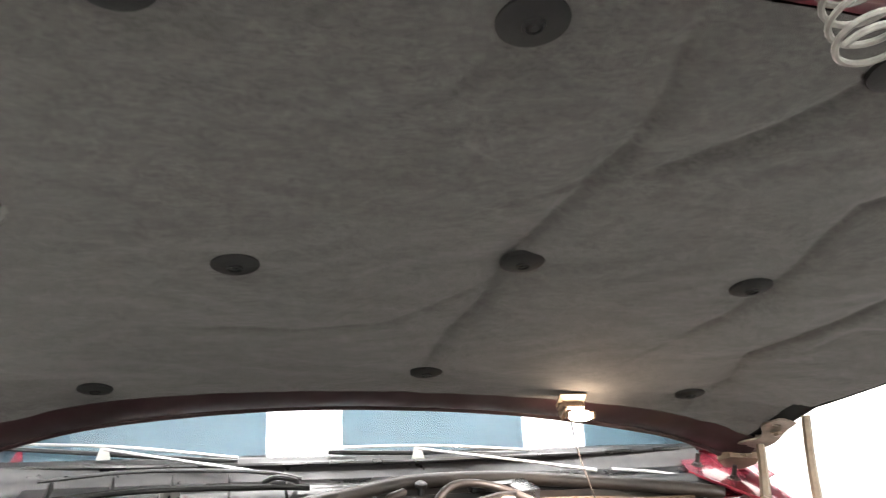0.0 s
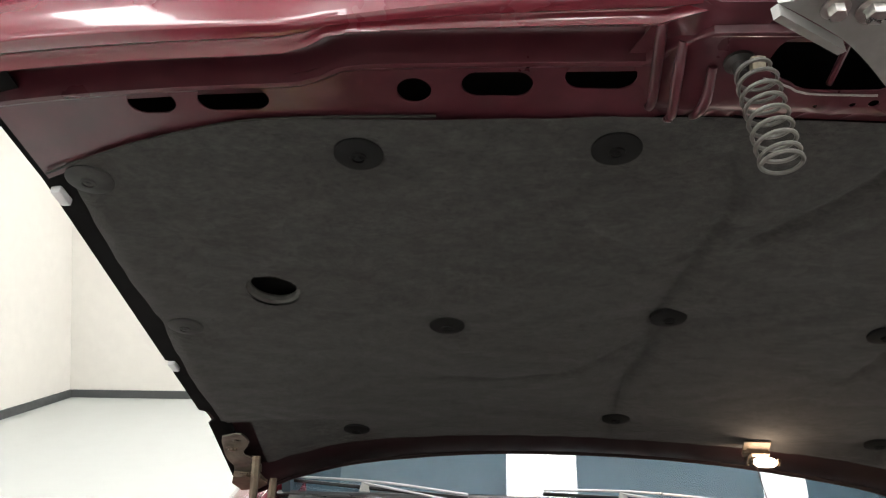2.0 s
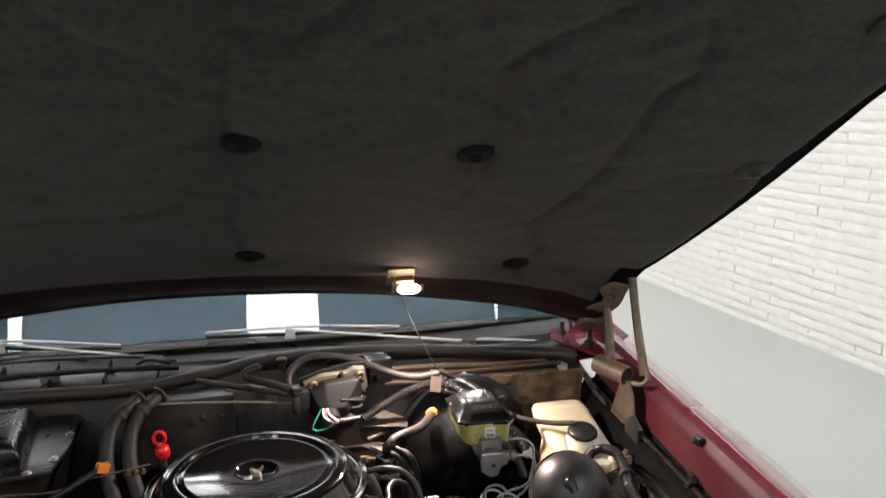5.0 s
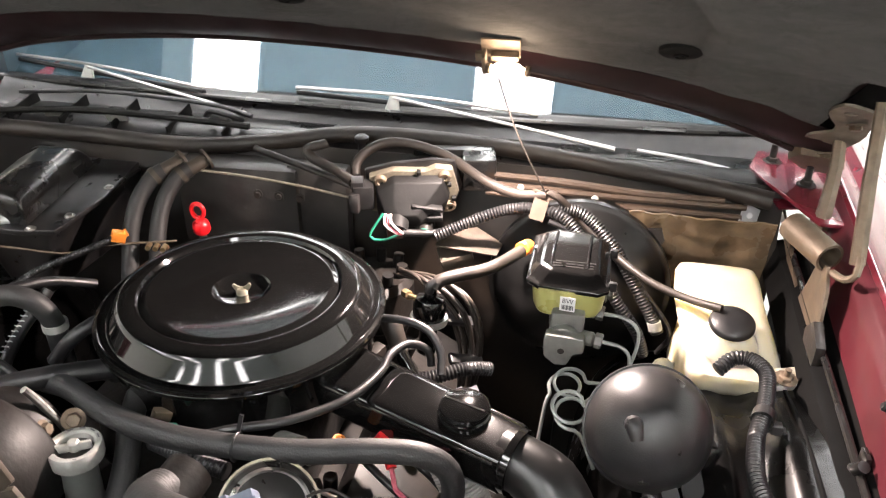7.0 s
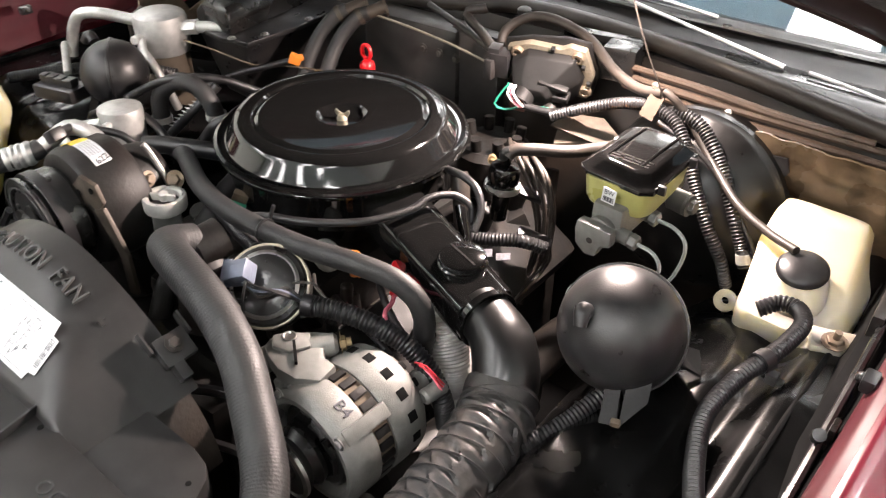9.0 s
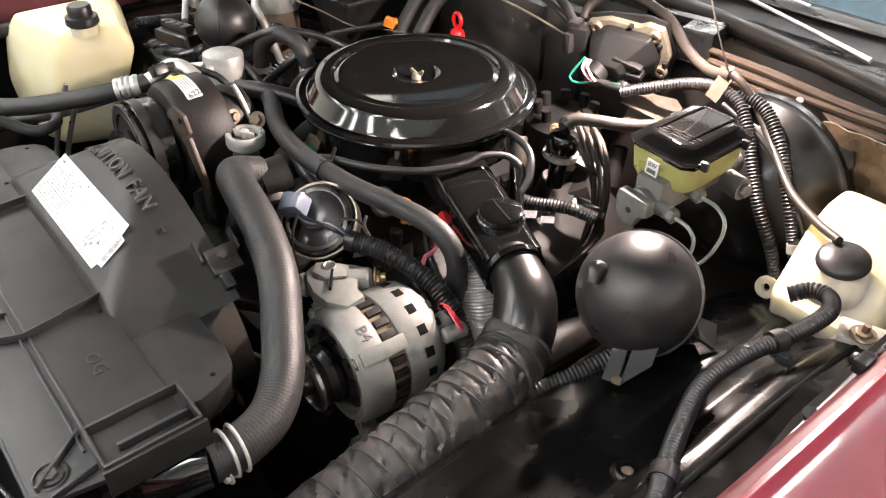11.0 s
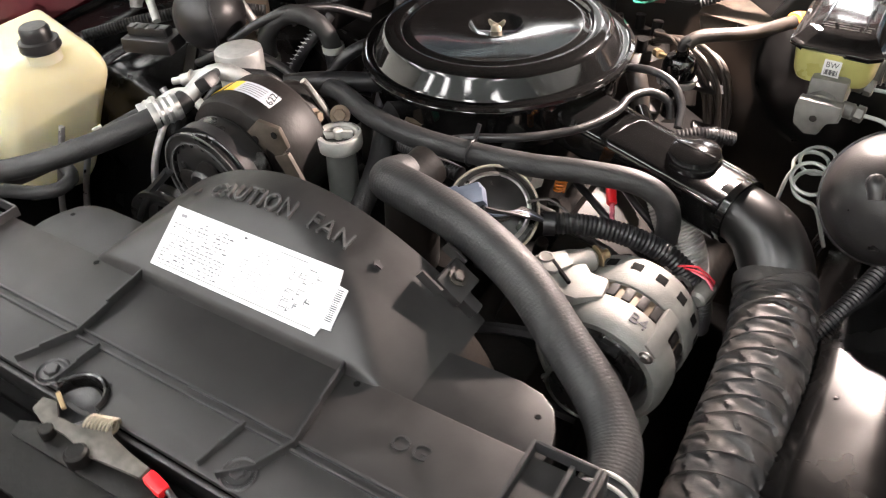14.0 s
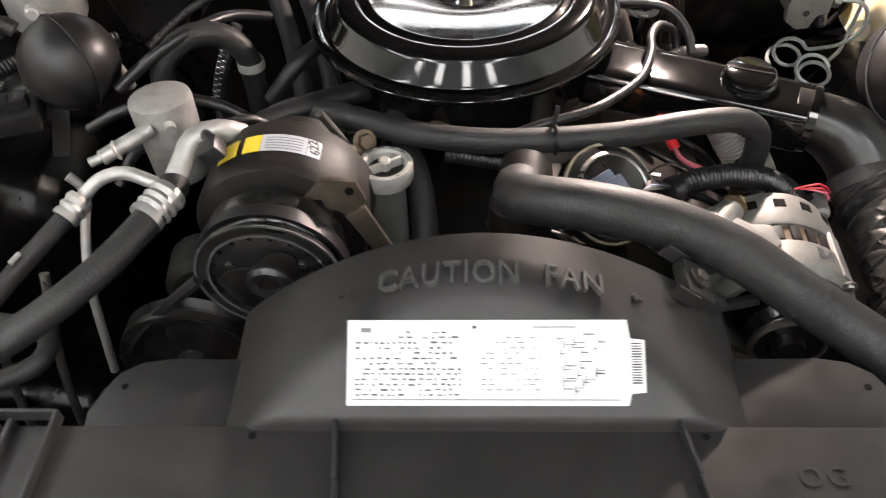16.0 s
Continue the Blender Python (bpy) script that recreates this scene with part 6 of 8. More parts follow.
LEGS = {1: ([(0.497, 1.026, 0.845), (0.514, 1.024, 0.845), (0.53, 0.988, 0.815), (0.514, 0.984, 0.812)],
            [(0.517, 1.03, 0.85), (0.538, 1.042, 0.855), (0.546, 1.018, 0.832), (0.533, 0.988, 0.815)],
            [(0.522, 1.10, 0.84), (0.54, 1.085, 0.832), (0.566, 1.095, 0.82), (0.552, 1.115, 0.833)]),
        -1: ([(-0.45, 1.03, 0.85), (-0.43, 1.03, 0.85), (-0.44, 1.01, 0.80), (-0.46, 1.01, 0.80)],)}


def sphere_tank(x, y, z, r, side, yaw, seam):
    t = thing("vacuum_tank", (x, y, z - r - 0.03), "black plastic ball-shaped vacuum reservoir on a bracket", "vacuum tank", "vacuum tanks")
    m = pose(x, y, z, 0, 0, yaw)
    prof = []
    for k in range(25):
        a = -math.pi / 2 + math.pi * k / 24
        prof.append((max(1e-7, r * math.cos(a)), r * math.sin(a)))
    prof[12:13] = [(r, -0.0035), (r + 0.0022, -0.0028), (r + 0.0022, 0.0005), (r, 0.0012)]
    b = lathe(prof, None, 48)
    b.transform(axis_matrix((x, y, z), seam))
    part("ball", b, BLACK_PLASTIC, t)
    nozzle = tube([V(-0.027, -0.043, 0.043) * 0.9, V(-0.027, -0.043, 0.043) * 1.06, V(-0.028, -0.05, 0.046), V(-0.026, -0.058, 0.036)], [0.009, 0.009, 0.0085, 0.0065], 12)
    nozzle.transform(m)
    part("nozzle", nozzle, BLACK_PLASTIC, t)
    for pts in LEGS[side]:
        part("leg", plate(pts, 0.004), MATT, t)
    if side > 0:
        part("foot_clip", box((0.010, 0.008, 0.006), (0.53, 0.987, 0.82), (0, 0, 20), bevel=0.002), RUST, t)
    return t


sphere_tank(0.487, 1.064, 0.863, 0.0655, 1, 10, (0.116, -0.854, 0.507))
sphere_tank(-0.43, 1.068, 0.884, 0.052, -1, -60, (-0.64, -0.77, 0.0))

# washer tank
wt = thing("washer_tank", (0.59, 1.30, 0.74), "milky plastic washer tank with black cap on the inner fender", "washer tank")


def loft(rows, n=28, power=0.45):
    """Closed rounded boxes stacked: rows of (z, cx, cy, half width, half depth, turn)."""
    bm = bmesh.new()
    rings = []
    for z, cx, cy, a, b, turn in rows:
        ring = []
        for k in range(n):
            th = 2 * math.pi * k / n
            c, s = math.cos(th), math.sin(th)
            p = V(a * math.copysign(abs(c) ** power, c), b * math.copysign(abs(s) ** power, s), 0)
            p.rotate(Euler((0, 0, radians(turn))))
            ring.append(bm.verts.new(p + V(cx, cy, z)))
        rings.append(ring)
    for r0, r1 in zip(rings, rings[1:]):
        for k in range(n):
            bm.faces.new((r0[k], r0[(k + 1) % n], r1[(k + 1) % n], r1[k]))
    bm.faces.new(rings[0][::-1])
    bm.faces.new(rings[-1])
    return bm


part("tank_body", join(loft([(0.745, 0.595, 1.33, 0.062, 0.07, 0), (0.808, 0.60, 1.31, 0.062, 0.082, 0), (0.818, 0.60, 1.308, 0.060, 0.080, 0), (0.832, 0.594, 1.325, 0.058, 0.066, 0), (0.852, 0.586, 1.352, 0.058, 0.042, 0), (0.87, 0.583, 1.378, 0.055, 0.026, 0), (0.878, 0.582, 1.382, 0.050, 0.020, 0), (0.8805, 0.582, 1.382, 0.042, 0.014, 0)]),
     loft([(0.76, 0.592, 1.30, 0.05, 0.055, 0), (0.815, 0.596, 1.28, 0.046, 0.046, 0), (0.838, 0.595, 1.285, 0.034, 0.032, 0), (0.852, 0.594, 1.286, 0.026, 0.026, 0)], power=0.7)), TANK_B, wt, angle=60)
part("tank_ear", join(box((0.05, 0.03, 0.01), (0.655, 1.232, 0.824), (8, 0, 20), bevel=0.003), loft([(0.80, 0.645, 1.25, 0.02, 0.03, 0), (0.828, 0.655, 1.232, 0.022, 0.014, 20)])), TANK_B, wt)
part("tank_ear", join(lathe([(0.005, -0.003), (0.014, -0.003), (0.014, 0.003), (0.005, 0.003)], pose(0.521, 1.285, 0.778, 70, 0, 0), 18, True), box((0.02, 0.006, 0.02), (0.536, 1.29, 0.775), bevel=0.002)), TANK_B, wt)
part("ear_bolt", join(bolt((0.656, 1.226, 0.8295), (0, -0.1, 1), 0.009, 0.006), cyl((0.656, 1.226, 0.83), (0.657, 1.226, 0.844), 0.004)), RUST, wt)
part("cap", lathe([(0, 0.012), (0.010, 0.0115), (0.024, 0.008), (0.028, 0.004), (0.0285, 0.0), (0.026, -0.003), (0.022, -0.006), (0, -0.006)], axis_matrix((0.594, 1.282, 0.862), (0.0, -0.25, 1)), 36), RUBBER, wt, "black rubber cap")
hose("washer_cable", [(0.345, 1.405, 0.962), (0.36, 1.405, 0.955), (0.38, 1.41, 0.935), (0.405, 1.405, 0.912), (0.44, 1.385, 0.89), (0.49, 1.345, 0.875), (0.54, 1.315, 0.872), (0.58, 1.29, 0.878)], 0.0052, "brown rubber washer hose running to the tank cap", BROWN_RUBBER, category="hose")
hose("fender_conduit", [(0.575, 1.215, 0.838), (0.592, 1.228, 0.848), (0.612, 1.225, 0.852), (0.625, 1.20, 0.855), (0.622, 1.165, 0.852), (0.614, 1.13, 0.85), (0.602, 1.09, 0.846), (0.597, 1.03, 0.842), (0.614, 0.972, 0.84), (0.64, 0.912, 0.848), (0.662, 0.86, 0.855), (0.674, 0.78, 0.855), (0.678, 0.68, 0.845), (0.676, 0.58, 0.82)], 0.0088, "black ribbed wiring conduit along the inner fender", RUBBER, (0.0045, 0.001), 14, category="conduit")
for p, ax in (((0.613, 1.124, 0.85), (0.3, 0.95, 0)), ((0.641, 0.91, 0.848), (-0.4, 0.9, 0.1))):
    solo("conduit_clip", join(lathe([(0.0105, -0.007), (0.0125, -0.007), (0.0125, 0.007), (0.0105, 0.007)], axis_matrix(p, ax), 18, True), box((0.012, 0.012, 0.012), tuple(Vector(p) + V(0.014, -0.006, -0.008)), bevel=0.002), box((0.03, 0.01, 0.003), tuple(Vector(p) + V(0.01, -0.004, -0.012)))), BLACK_PLASTIC, "black plastic clip holding the conduit", "clip", "conduit clips")

# brake booster and master cylinder
boost = thing("brake_booster", (0.385, 1.40, 0.65), "large black brake booster drum on the firewall", "brake booster")
bm_ = axis_matrix((0.398, 1.475, 0.80), (0.0, -1.0, 0.06))
part("drum", lathe([(0, 0.11), (0.04, 0.11), (0.055, 0.10), (0.09, 0.085), (0.115, 0.06), (0.124, 0.05), (0.128, 0.046), (0.134, 0.045), (0.135, 0.036), (0.129, 0.032), (0.126, 0.0), (0, 0.0)], bm_, 64), ELBOW, boost)
part("check_valve", cyl((0.325, 1.385, 0.885), (0.318, 1.36, 0.893), 0.011, 16, 0.002), ORANGE, boost, "amber check valve grommet")
mc = thing("master_cylinder", (0.395, 1.25, 0.83), "brake master cylinder with olive reservoir and black cover", "master cylinder")


def poly_loft(rows, bevel=0.0):
    bm = bmesh.new()
    rings = [[bm.verts.new((x, y, z)) for x, y in pts] for z, pts in rows]
    n = len(rings[0])
    for a, b in zip(rings, rings[1:]):
        for k in range(n):
            bm.faces.new((a[k], a[(k + 1) % n], b[(k + 1) % n], b[k]))
    bm.faces.new(rings[0][::-1])
    bm.faces.new(rings[-1])
    if bevel:
        bmesh.ops.bevel(bm, geom=bm.edges[:], offset=bevel, segments=3, affect="EDGES", profile=0.6)
    return bm


reservoir = part("reservoir", loft([(0.894, 0.388, 1.266, 0.040, 0.058, 2), (0.902, 0.388, 1.266, 0.043, 0.062, 2), (0.933, 0.388, 1.266, 0.046, 0.066, 2)], 40, 0.4), RESERVOIR, mc, "olive translucent fluid reservoir")
def mc_ring(inset):
    return [(0.338 + inset, 1.215 + inset), (0.352 + inset, 1.203 + inset), (0.424 - inset, 1.198 + inset), (0.437 - inset, 1.208 + inset), (0.437 - inset, 1.322 - inset), (0.424 - inset, 1.336 - inset), (0.352 + inset, 1.338 - inset), (0.338 + inset, 1.326 - inset)]


cover = part("cover", poly_loft([(0.930, mc_ring(0.001)), (0.936, mc_ring(0.0)), (0.938, mc_ring(0.004)), (0.941, mc_ring(0.007)), (0.949, mc_ring(0.014)), (0.951, mc_ring(0.018))], 0.0012), BLACK_GLOSS, reservoir, "glossy black ribbed cover")
part("cover_rib", join(*[tube([(x, 1.228, 0.951), (x, 1.27, 0.9515), (x + 0.002, 1.314, 0.951)], 0.0018, 8) for x in (0.366, 0.409)]), BLACK_GLOSS, mc)
for size, p in (((0.01, 0.006, 0.012), (0.44, 1.30, 0.935)), ((0.01, 0.006, 0.012), (0.44, 1.22, 0.935)), ((0.006, 0.01, 0.01), (0.343, 1.29, 0.935))):
    part("cover_clip", box(size, p, bevel=0.002), BLACK_PLASTIC, mc)
part("cover_print", join(*[box((rnd.uniform(0.008, 0.02), 0.003, 0.0004), (0.375 + 0.012 * (k % 4), 1.228 + 0.006 * (k // 4), 0.9513)) for k in range(12)]), DULL, mc)
tagm = Matrix.Translation((0.39, 1.1935, 0.9205)) @ pose(0, 0, 0, 84, 0, -5.5) @ Matrix.Scale(0.72, 4)
id_tag = part("id_tag", prism([(-0.0125, -0.0125), (0.0125, -0.0125), (0.0125, 0.0125), (-0.0125, 0.0125)], 0.0006, tagm), PAPER, reservoir, "small white coded tag")
part("id_letters", letters("BW", 0.0085, 0.0005, tagm @ pose(0, 0.005, 0.0009)), INK, mc)
code = join(*[box((0.0007 + 0.0006 * (k * 7 % 3), 0.008, 0.0005), (-0.009 + 0.0018 * k, -0.006, 0.0009)) for k in range(11)])
code.transform(tagm)
part("id_bars", code, INK, mc)
part("bore", join(cyl((0.389, 1.175, 0.876), (0.392, 1.37, 0.868), 0.019, 24, 0.004), box((0.04, 0.07, 0.045), (0.392, 1.225, 0.886), bevel=0.006), box((0.05, 0.02, 0.03), (0.394, 1.262, 0.882), bevel=0.005), cyl((0.389, 1.225, 0.87), (0.389, 1.225, 0.898), 0.02)), CAST, mc, "cast aluminium cylinder body")
part("front_lug", join(prism([(-0.024, 0.0), (-0.022, -0.02), (-0.008, -0.03), (0.006, -0.028), (0.012, -0.012), (0.024, -0.008), (0.024, 0.012), (-0.022, 0.012)], 0.014, pose(0.391, 1.178, 0.882, 90, 0, -4), 0.003)), CAST, mc)
part("lug_dimple", lathe([(0, 0.0005), (0.004, 0.0)], axis_matrix((0.388, 1.1633, 0.874), (0, -1, 0)), 12), BLACK_DUST, mc)
for a, b, r, ax in (((0.40, 1.195, 0.877), (0.426, 1.192, 0.876), 0.009, (1, -0.1, -0.1)), ((0.40, 1.245, 0.885), (0.426, 1.24, 0.884), 0.009, (1, -0.1, -0.1)), ((0.41, 1.33, 0.862), (0.438, 1.325, 0.862), 0.015, (1, -0.1, 0))):
    part("side_port", cyl(a, b, r, 16, 0.003), CAST, mc)
    part("port_nut", bolt(b, ax, 0.0095, 0.009, r > 0.013), CAST, mc)
LINE = material("brake_pipe", (0.42, 0.45, 0.43), 0.4, metal=0.5, vary=0.15)


def coil_loops(c, r, n, drop, lean):
    """Points of a loosely wound pipe, n turns about c."""
    return [V(c[0] + r * math.cos(a) + lean * a, c[1] + 0.8 * r * math.sin(a), c[2] + 0.45 * r * math.sin(a) - drop * a) for a in [k * math.pi / 5 for k in range(int(n * 10) + 1)]]


part("brake_pipe", tube([(0.434, 1.191, 0.875), (0.456, 1.187, 0.874), (0.468, 1.184, 0.862), (0.466, 1.18, 0.84), (0.45, 1.185, 0.82), (0.43, 1.20, 0.805)] + coil_loops((0.404, 1.205, 0.802), 0.018, 1.6, 0.0014, -0.001) + [V(0.375, 1.19, 0.77), V(0.37, 1.17, 0.72)], 0.0024, 8, 0.005), LINE, mc)
part("brake_pipe", tube([(0.434, 1.239, 0.883), (0.458, 1.234, 0.884), (0.476, 1.228, 0.874), (0.478, 1.222, 0.85), (0.468, 1.21, 0.82), (0.45, 1.18, 0.815), (0.425, 1.15, 0.818)] + coil_loops((0.402, 1.135, 0.822), 0.019, 1.7, 0.0016, 0.0006) + [V(0.42, 1.12, 0.79), V(0.44, 1.11, 0.75)], 0.0024, 8, 0.005), LINE, mc)

# conduits over the booster
hose("booster_conduit", [(0.19, 1.385, 0.885), (0.235, 1.40, 0.905), (0.285, 1.41, 0.925), (0.33, 1.405, 0.936), (0.37, 1.395, 0.93), (0.40, 1.38, 0.905), (0.425, 1.365, 0.87), (0.455, 1.35, 0.83), (0.485, 1.345, 0.79), (0.50, 1.35, 0.75)], 0.0078, "black ribbed conduit crossing the booster", RUBBER, (0.0045, 0.001), 14, category="conduit")
hose("booster_conduit", [(0.36, 1.41, 0.94), (0.40, 1.41, 0.928), (0.44, 1.395, 0.895), (0.475, 1.375, 0.85), (0.505, 1.36, 0.805), (0.515, 1.355, 0.785)], 0.0085, "black ribbed conduit with taped end", RUBBER, (0.0045, 0.001), 14, category="conduit")
solo("conduit_tape", tube([(0.508, 1.358, 0.802), (0.512, 1.356, 0.79)], 0.0098, 14), PALE_GREY, "pale printed tape on the conduit", "tape")
hose("booster_wire", [(0.35, 1.39, 0.925), (0.42, 1.385, 0.90), (0.47, 1.375, 0.86), (0.53, 1.36, 0.79), (0.52, 1.37, 0.74)], 0.0035, "thin black wire beside the booster", RUBBER, category="wire")
solo("cable_tag", join(prism([(-0.013, -0.026), (0.013, -0.026), (0.013, 0.026), (0.006, 0.026), (0.006, 0.018), (-0.006, 0.018), (-0.006, 0.026), (-0.013, 0.026)], 0.0015, pose(0.336, 1.398, 0.944, 62, 8, -8) @ Matrix.Scale(0.8, 4), 0.0), box((0.02, 0.003, 0.004), (0.336, 1.406, 0.962), (-28, 8, -8))), TAG, "tan metal tag clipped to the cable", "cable tag")
hose("vacuum_line", [(0.222, 1.232, 0.895), (0.228, 1.24, 0.903), (0.25, 1.255, 0.905), (0.285, 1.29, 0.90), (0.318, 1.355, 0.893)], 0.0085, "grey-brown booster vacuum hose", BROWN_RUBBER)
# wiper motor on the firewall
wm = thing("wiper_motor", (0.14, 1.45, 0.87), "black wiper motor with dull tan mounting plate on the firewall", "wiper motor")
wmm = pose(0.145, 1.435, 0.917, 22, 0, 14) @ Matrix.Scale(0.94, 4)
b = poly_loft([(0.0, [(-0.058, -0.038), (0.05, -0.042), (0.06, 0.0), (0.048, 0.04), (-0.03, 0.04), (-0.058, 0.022)]), (0.016, [(-0.056, -0.036), (0.048, -0.04), (0.057, 0.0), (0.046, 0.038), (-0.028, 0.038), (-0.056, 0.02)]), (0.042, [(-0.046, -0.03), (0.022, -0.03), (0.03, -0.006), (0.018, 0.014), (-0.03, 0.014), (-0.046, 0.004)]), (0.054, [(-0.036, -0.022), (0.008, -0.022), (0.014, -0.008), (0.006, 0.004), (-0.022, 0.004), (-0.036, -0.002)])], 0.003)
b.transform(wmm @ pose(0, 0.014, 0, 90, 0, 0))
part("cover", b, MATT, wm)
b = prism([(-0.066, -0.046), (0.062, -0.05), (0.074, 0.0), (0.062, 0.05), (0.036, 0.054), (0.022, 0.046), (-0.03, 0.048), (-0.068, 0.034)], 0.012, pose(0, 0.026, 0, 90, 0, 0), 0.003)
b.transform(wmm)
part("mounting_plate", b, ZINC, wm, "dull tan mounting plate")
b = prism([(-0.072, -0.05), (0.066, -0.054), (0.08, 0.0), (0.066, 0.056), (0.03, 0.06), (-0.03, 0.052), (-0.074, 0.038)], 0.006, pose(0, 0.032, 0, 90, 0, 0), 0.002)
b.transform(wmm)
part("gasket", b, RUBBER, wm, "black rubber gasket")
for q in ((0.05, 0.038), (0.06, -0.03), (-0.05, 0.03)):
    part("plate_grommet", lathe([(0.0, 0.004), (0.004, 0.004), (0.005, 0.007), (0.009, 0.007), (0.0105, 0.003), (0.0105, 0.0)], wmm @ pose(q[0], 0.014, q[1], 90, 0, 0), 18), RUST, wm)
b = box((0.024, 0.018, 0.02), (-0.028, -0.05, -0.018), bevel=0.002)
b.transform(wmm)
part("connector", b, BROWN_PLUG, wm, "red-brown plug")
part("connector_shroud", lathe([(0.0155, 0.0), (0.0185, 0.0), (0.0185, 0.026), (0.0155, 0.026)], wmm @ axis_matrix((-0.024, -0.032, -0.012), (-0.1, -1, -0.05)), 28, True), MATT, wm, "round black plug collar")
b = join(box((0.05, 0.012, 0.008), (0.022, -0.026, 0.008), (0, 12, 0), bevel=0.003), box((0.026, 0.02, 0.012), (0.034, -0.026, -0.012), bevel=0.004))
b.transform(wmm)
part("cover_step", b, MATT, wm)
part("pump_body", lathe([(0, 0.0), (0.010, 0.0), (0.0125, 0.003), (0.0125, 0.018), (0.015, 0.019), (0.015, 0.026), (0, 0.026)], wmm @ axis_matrix((0.018, -0.046, -0.034), (0.1, 1, 0.1)), 24), BLACK_SATIN, wm, "small black washer pump")
for q in ((0.066, -0.012), (0.058, 0.02), (0.01, 0.047)):
    part("plate_tab", box((0.006, 0.008, 0.006), tuple(wmm @ V(q[0], 0.012, q[1])), (22, 0, 14), bevel=0.001), MATT, wm)
for k, (mt, dz, dx) in enumerate(((WIRE_GREEN, -0.022, -0.03), (WIRE_WHITE, 0.0, 0.008), (WIRE_PINK, -0.002, 0.018), (WIRE_WHITE, 0.004, 0.024))):
    part("wire", tube([(0.112 + 0.004 * k, 1.388, 0.912), (0.112 + 0.6 * dx, 1.378, 0.90 + dz), (0.13 + dx * 0.5, 1.377, 0.888 + dz * 0.6), (0.145, 1.385, 0.886), (0.175, 1.40, 0.886)], 0.002, 7), mt, wm)
part("harness", tube([(0.142, 1.385, 0.886), (0.18, 1.395, 0.884), (0.21, 1.41, 0.886), (0.24, 1.405, 0.905)], 0.0055, 10), RUBBER, wm)
part("relay", join(box((0.03, 0.026, 0.04), (0.075, 1.418, 0.925), (10, 0, 15), bevel=0.003), box((0.018, 0.02, 0.014), (0.068, 1.412, 0.945), (10, 0, 15), bevel=0.002), box((0.014, 0.012, 0.03), (0.066, 1.40, 0.918), bevel=0.002)), BLACK_PLASTIC, wm)
part("black_bracket", join(box((0.05, 0.06, 0.05), (0.232, 1.505, 0.945), (0, 0, 12), bevel=0.004), box((0.12, 0.02, 0.012), (0.19, 1.515, 0.965), (0, 0, 10), bevel=0.003)), BLACK_SATIN, wm)
hose("firewall_hose", [(0.06, 1.415, 0.945), (0.02, 1.44, 0.952), (-0.02, 1.46, 0.958), (-0.028, 1.468, 0.968), (-0.005, 1.475, 0.974), (0.0, 1.478, 0.976)], 0.0075, "grey-brown rubber vacuum hose on the firewall", BROWN_RUBBER)
hose("firewall_hose", [(0.058, 1.435, 0.93), (0.055, 1.455, 0.96), (0.085, 1.475, 0.982), (0.13, 1.48, 0.985), (0.19, 1.475, 0.972), (0.25, 1.44, 0.955), (0.30, 1.42, 0.948), (0.345, 1.405, 0.958)], 0.0075, "grey-brown rubber hose looping over the wiper motor", BROWN_RUBBER)
hose("speed_cable", [(-0.2, 1.42, 0.938), (-0.12, 1.43, 0.93), (-0.03, 1.425, 0.925), (0.06, 1.415, 0.918)], 0.002, "thin grey cable across the firewall", ZINC, category="cable")
hose("speed_cable", [(-0.12, 1.48, 0.955), (-0.02, 1.455, 0.94), (0.055, 1.43, 0.93)], 0.0055, "black sheathed cable across the firewall", BLACK_DUST, category="cable")
solo("white_tag", join(box((0.032, 0.002, 0.03), (0.631, 1.495, 0.912), (-25, 30, 25), bevel=0.0), cyl((0.631, 1.493, 0.913), (0.63, 1.488, 0.916), 0.004)), PAPER, "small white tag at the end of the cowl harness", "tag")

# heater box, its hoses and the evaporator line
hb = thing("heater_box", (-0.40, 1.40, 0.75), "black plastic heater and blower case on the firewall", "heater box")
part("case_lower", poly_loft([(0.77, [(-0.455, 1.29), (-0.385, 1.285), (-0.37, 1.50), (-0.50, 1.50)]), (0.895, [(-0.48, 1.262), (-0.345, 1.268), (-0.335, 1.50), (-0.52, 1.50)])], 0.008), BLACK_PLASTIC, hb)
part("case_flange", poly_loft([(0.893, [(-0.49, 1.25), (-0.384, 1.245), (-0.331, 1.258), (-0.325, 1.37), (-0.345, 1.505), (-0.53, 1.505)]), (0.901, [(-0.49, 1.25), (-0.384, 1.245), (-0.331, 1.258), (-0.325, 1.37), (-0.345, 1.505), (-0.53, 1.505)])], 0.002), BLACK_PLASTIC, hb)
case_lid = part("case_lid", poly_loft([(0.90, [(-0.48, 1.266), (-0.376, 1.26), (-0.408, 1.478), (-0.515, 1.478)]), (0.925, [(-0.472, 1.262), (-0.374, 1.258), (-0.406, 1.462), (-0.505, 1.462)]), (0.942, [(-0.452, 1.264), (-0.38, 1.26), (-0.41, 1.445), (-0.485, 1.445)]), (0.949, [(-0.43, 1.272), (-0.39, 1.27), (-0.42, 1.43), (-0.462, 1.43)])], 0.005), BLACK_SATIN, hb, "black arched lid of the case")
for x, y in ((-0.475, 1.257), (-0.365, 1.252), (-0.336, 1.30), (-0.335, 1.4)):
    part("case_screw", bolt((x, y, 0.902), (0, 0, 1), 0.005, 0.004), STEEL, hb)
part("blower_cover", box((0.20, 0.06, 0.14), (-0.15, 1.485, 0.86), (0, 0, 4), bevel=0.012), DUSTY_PANEL, hb, "dusty black blower panel")
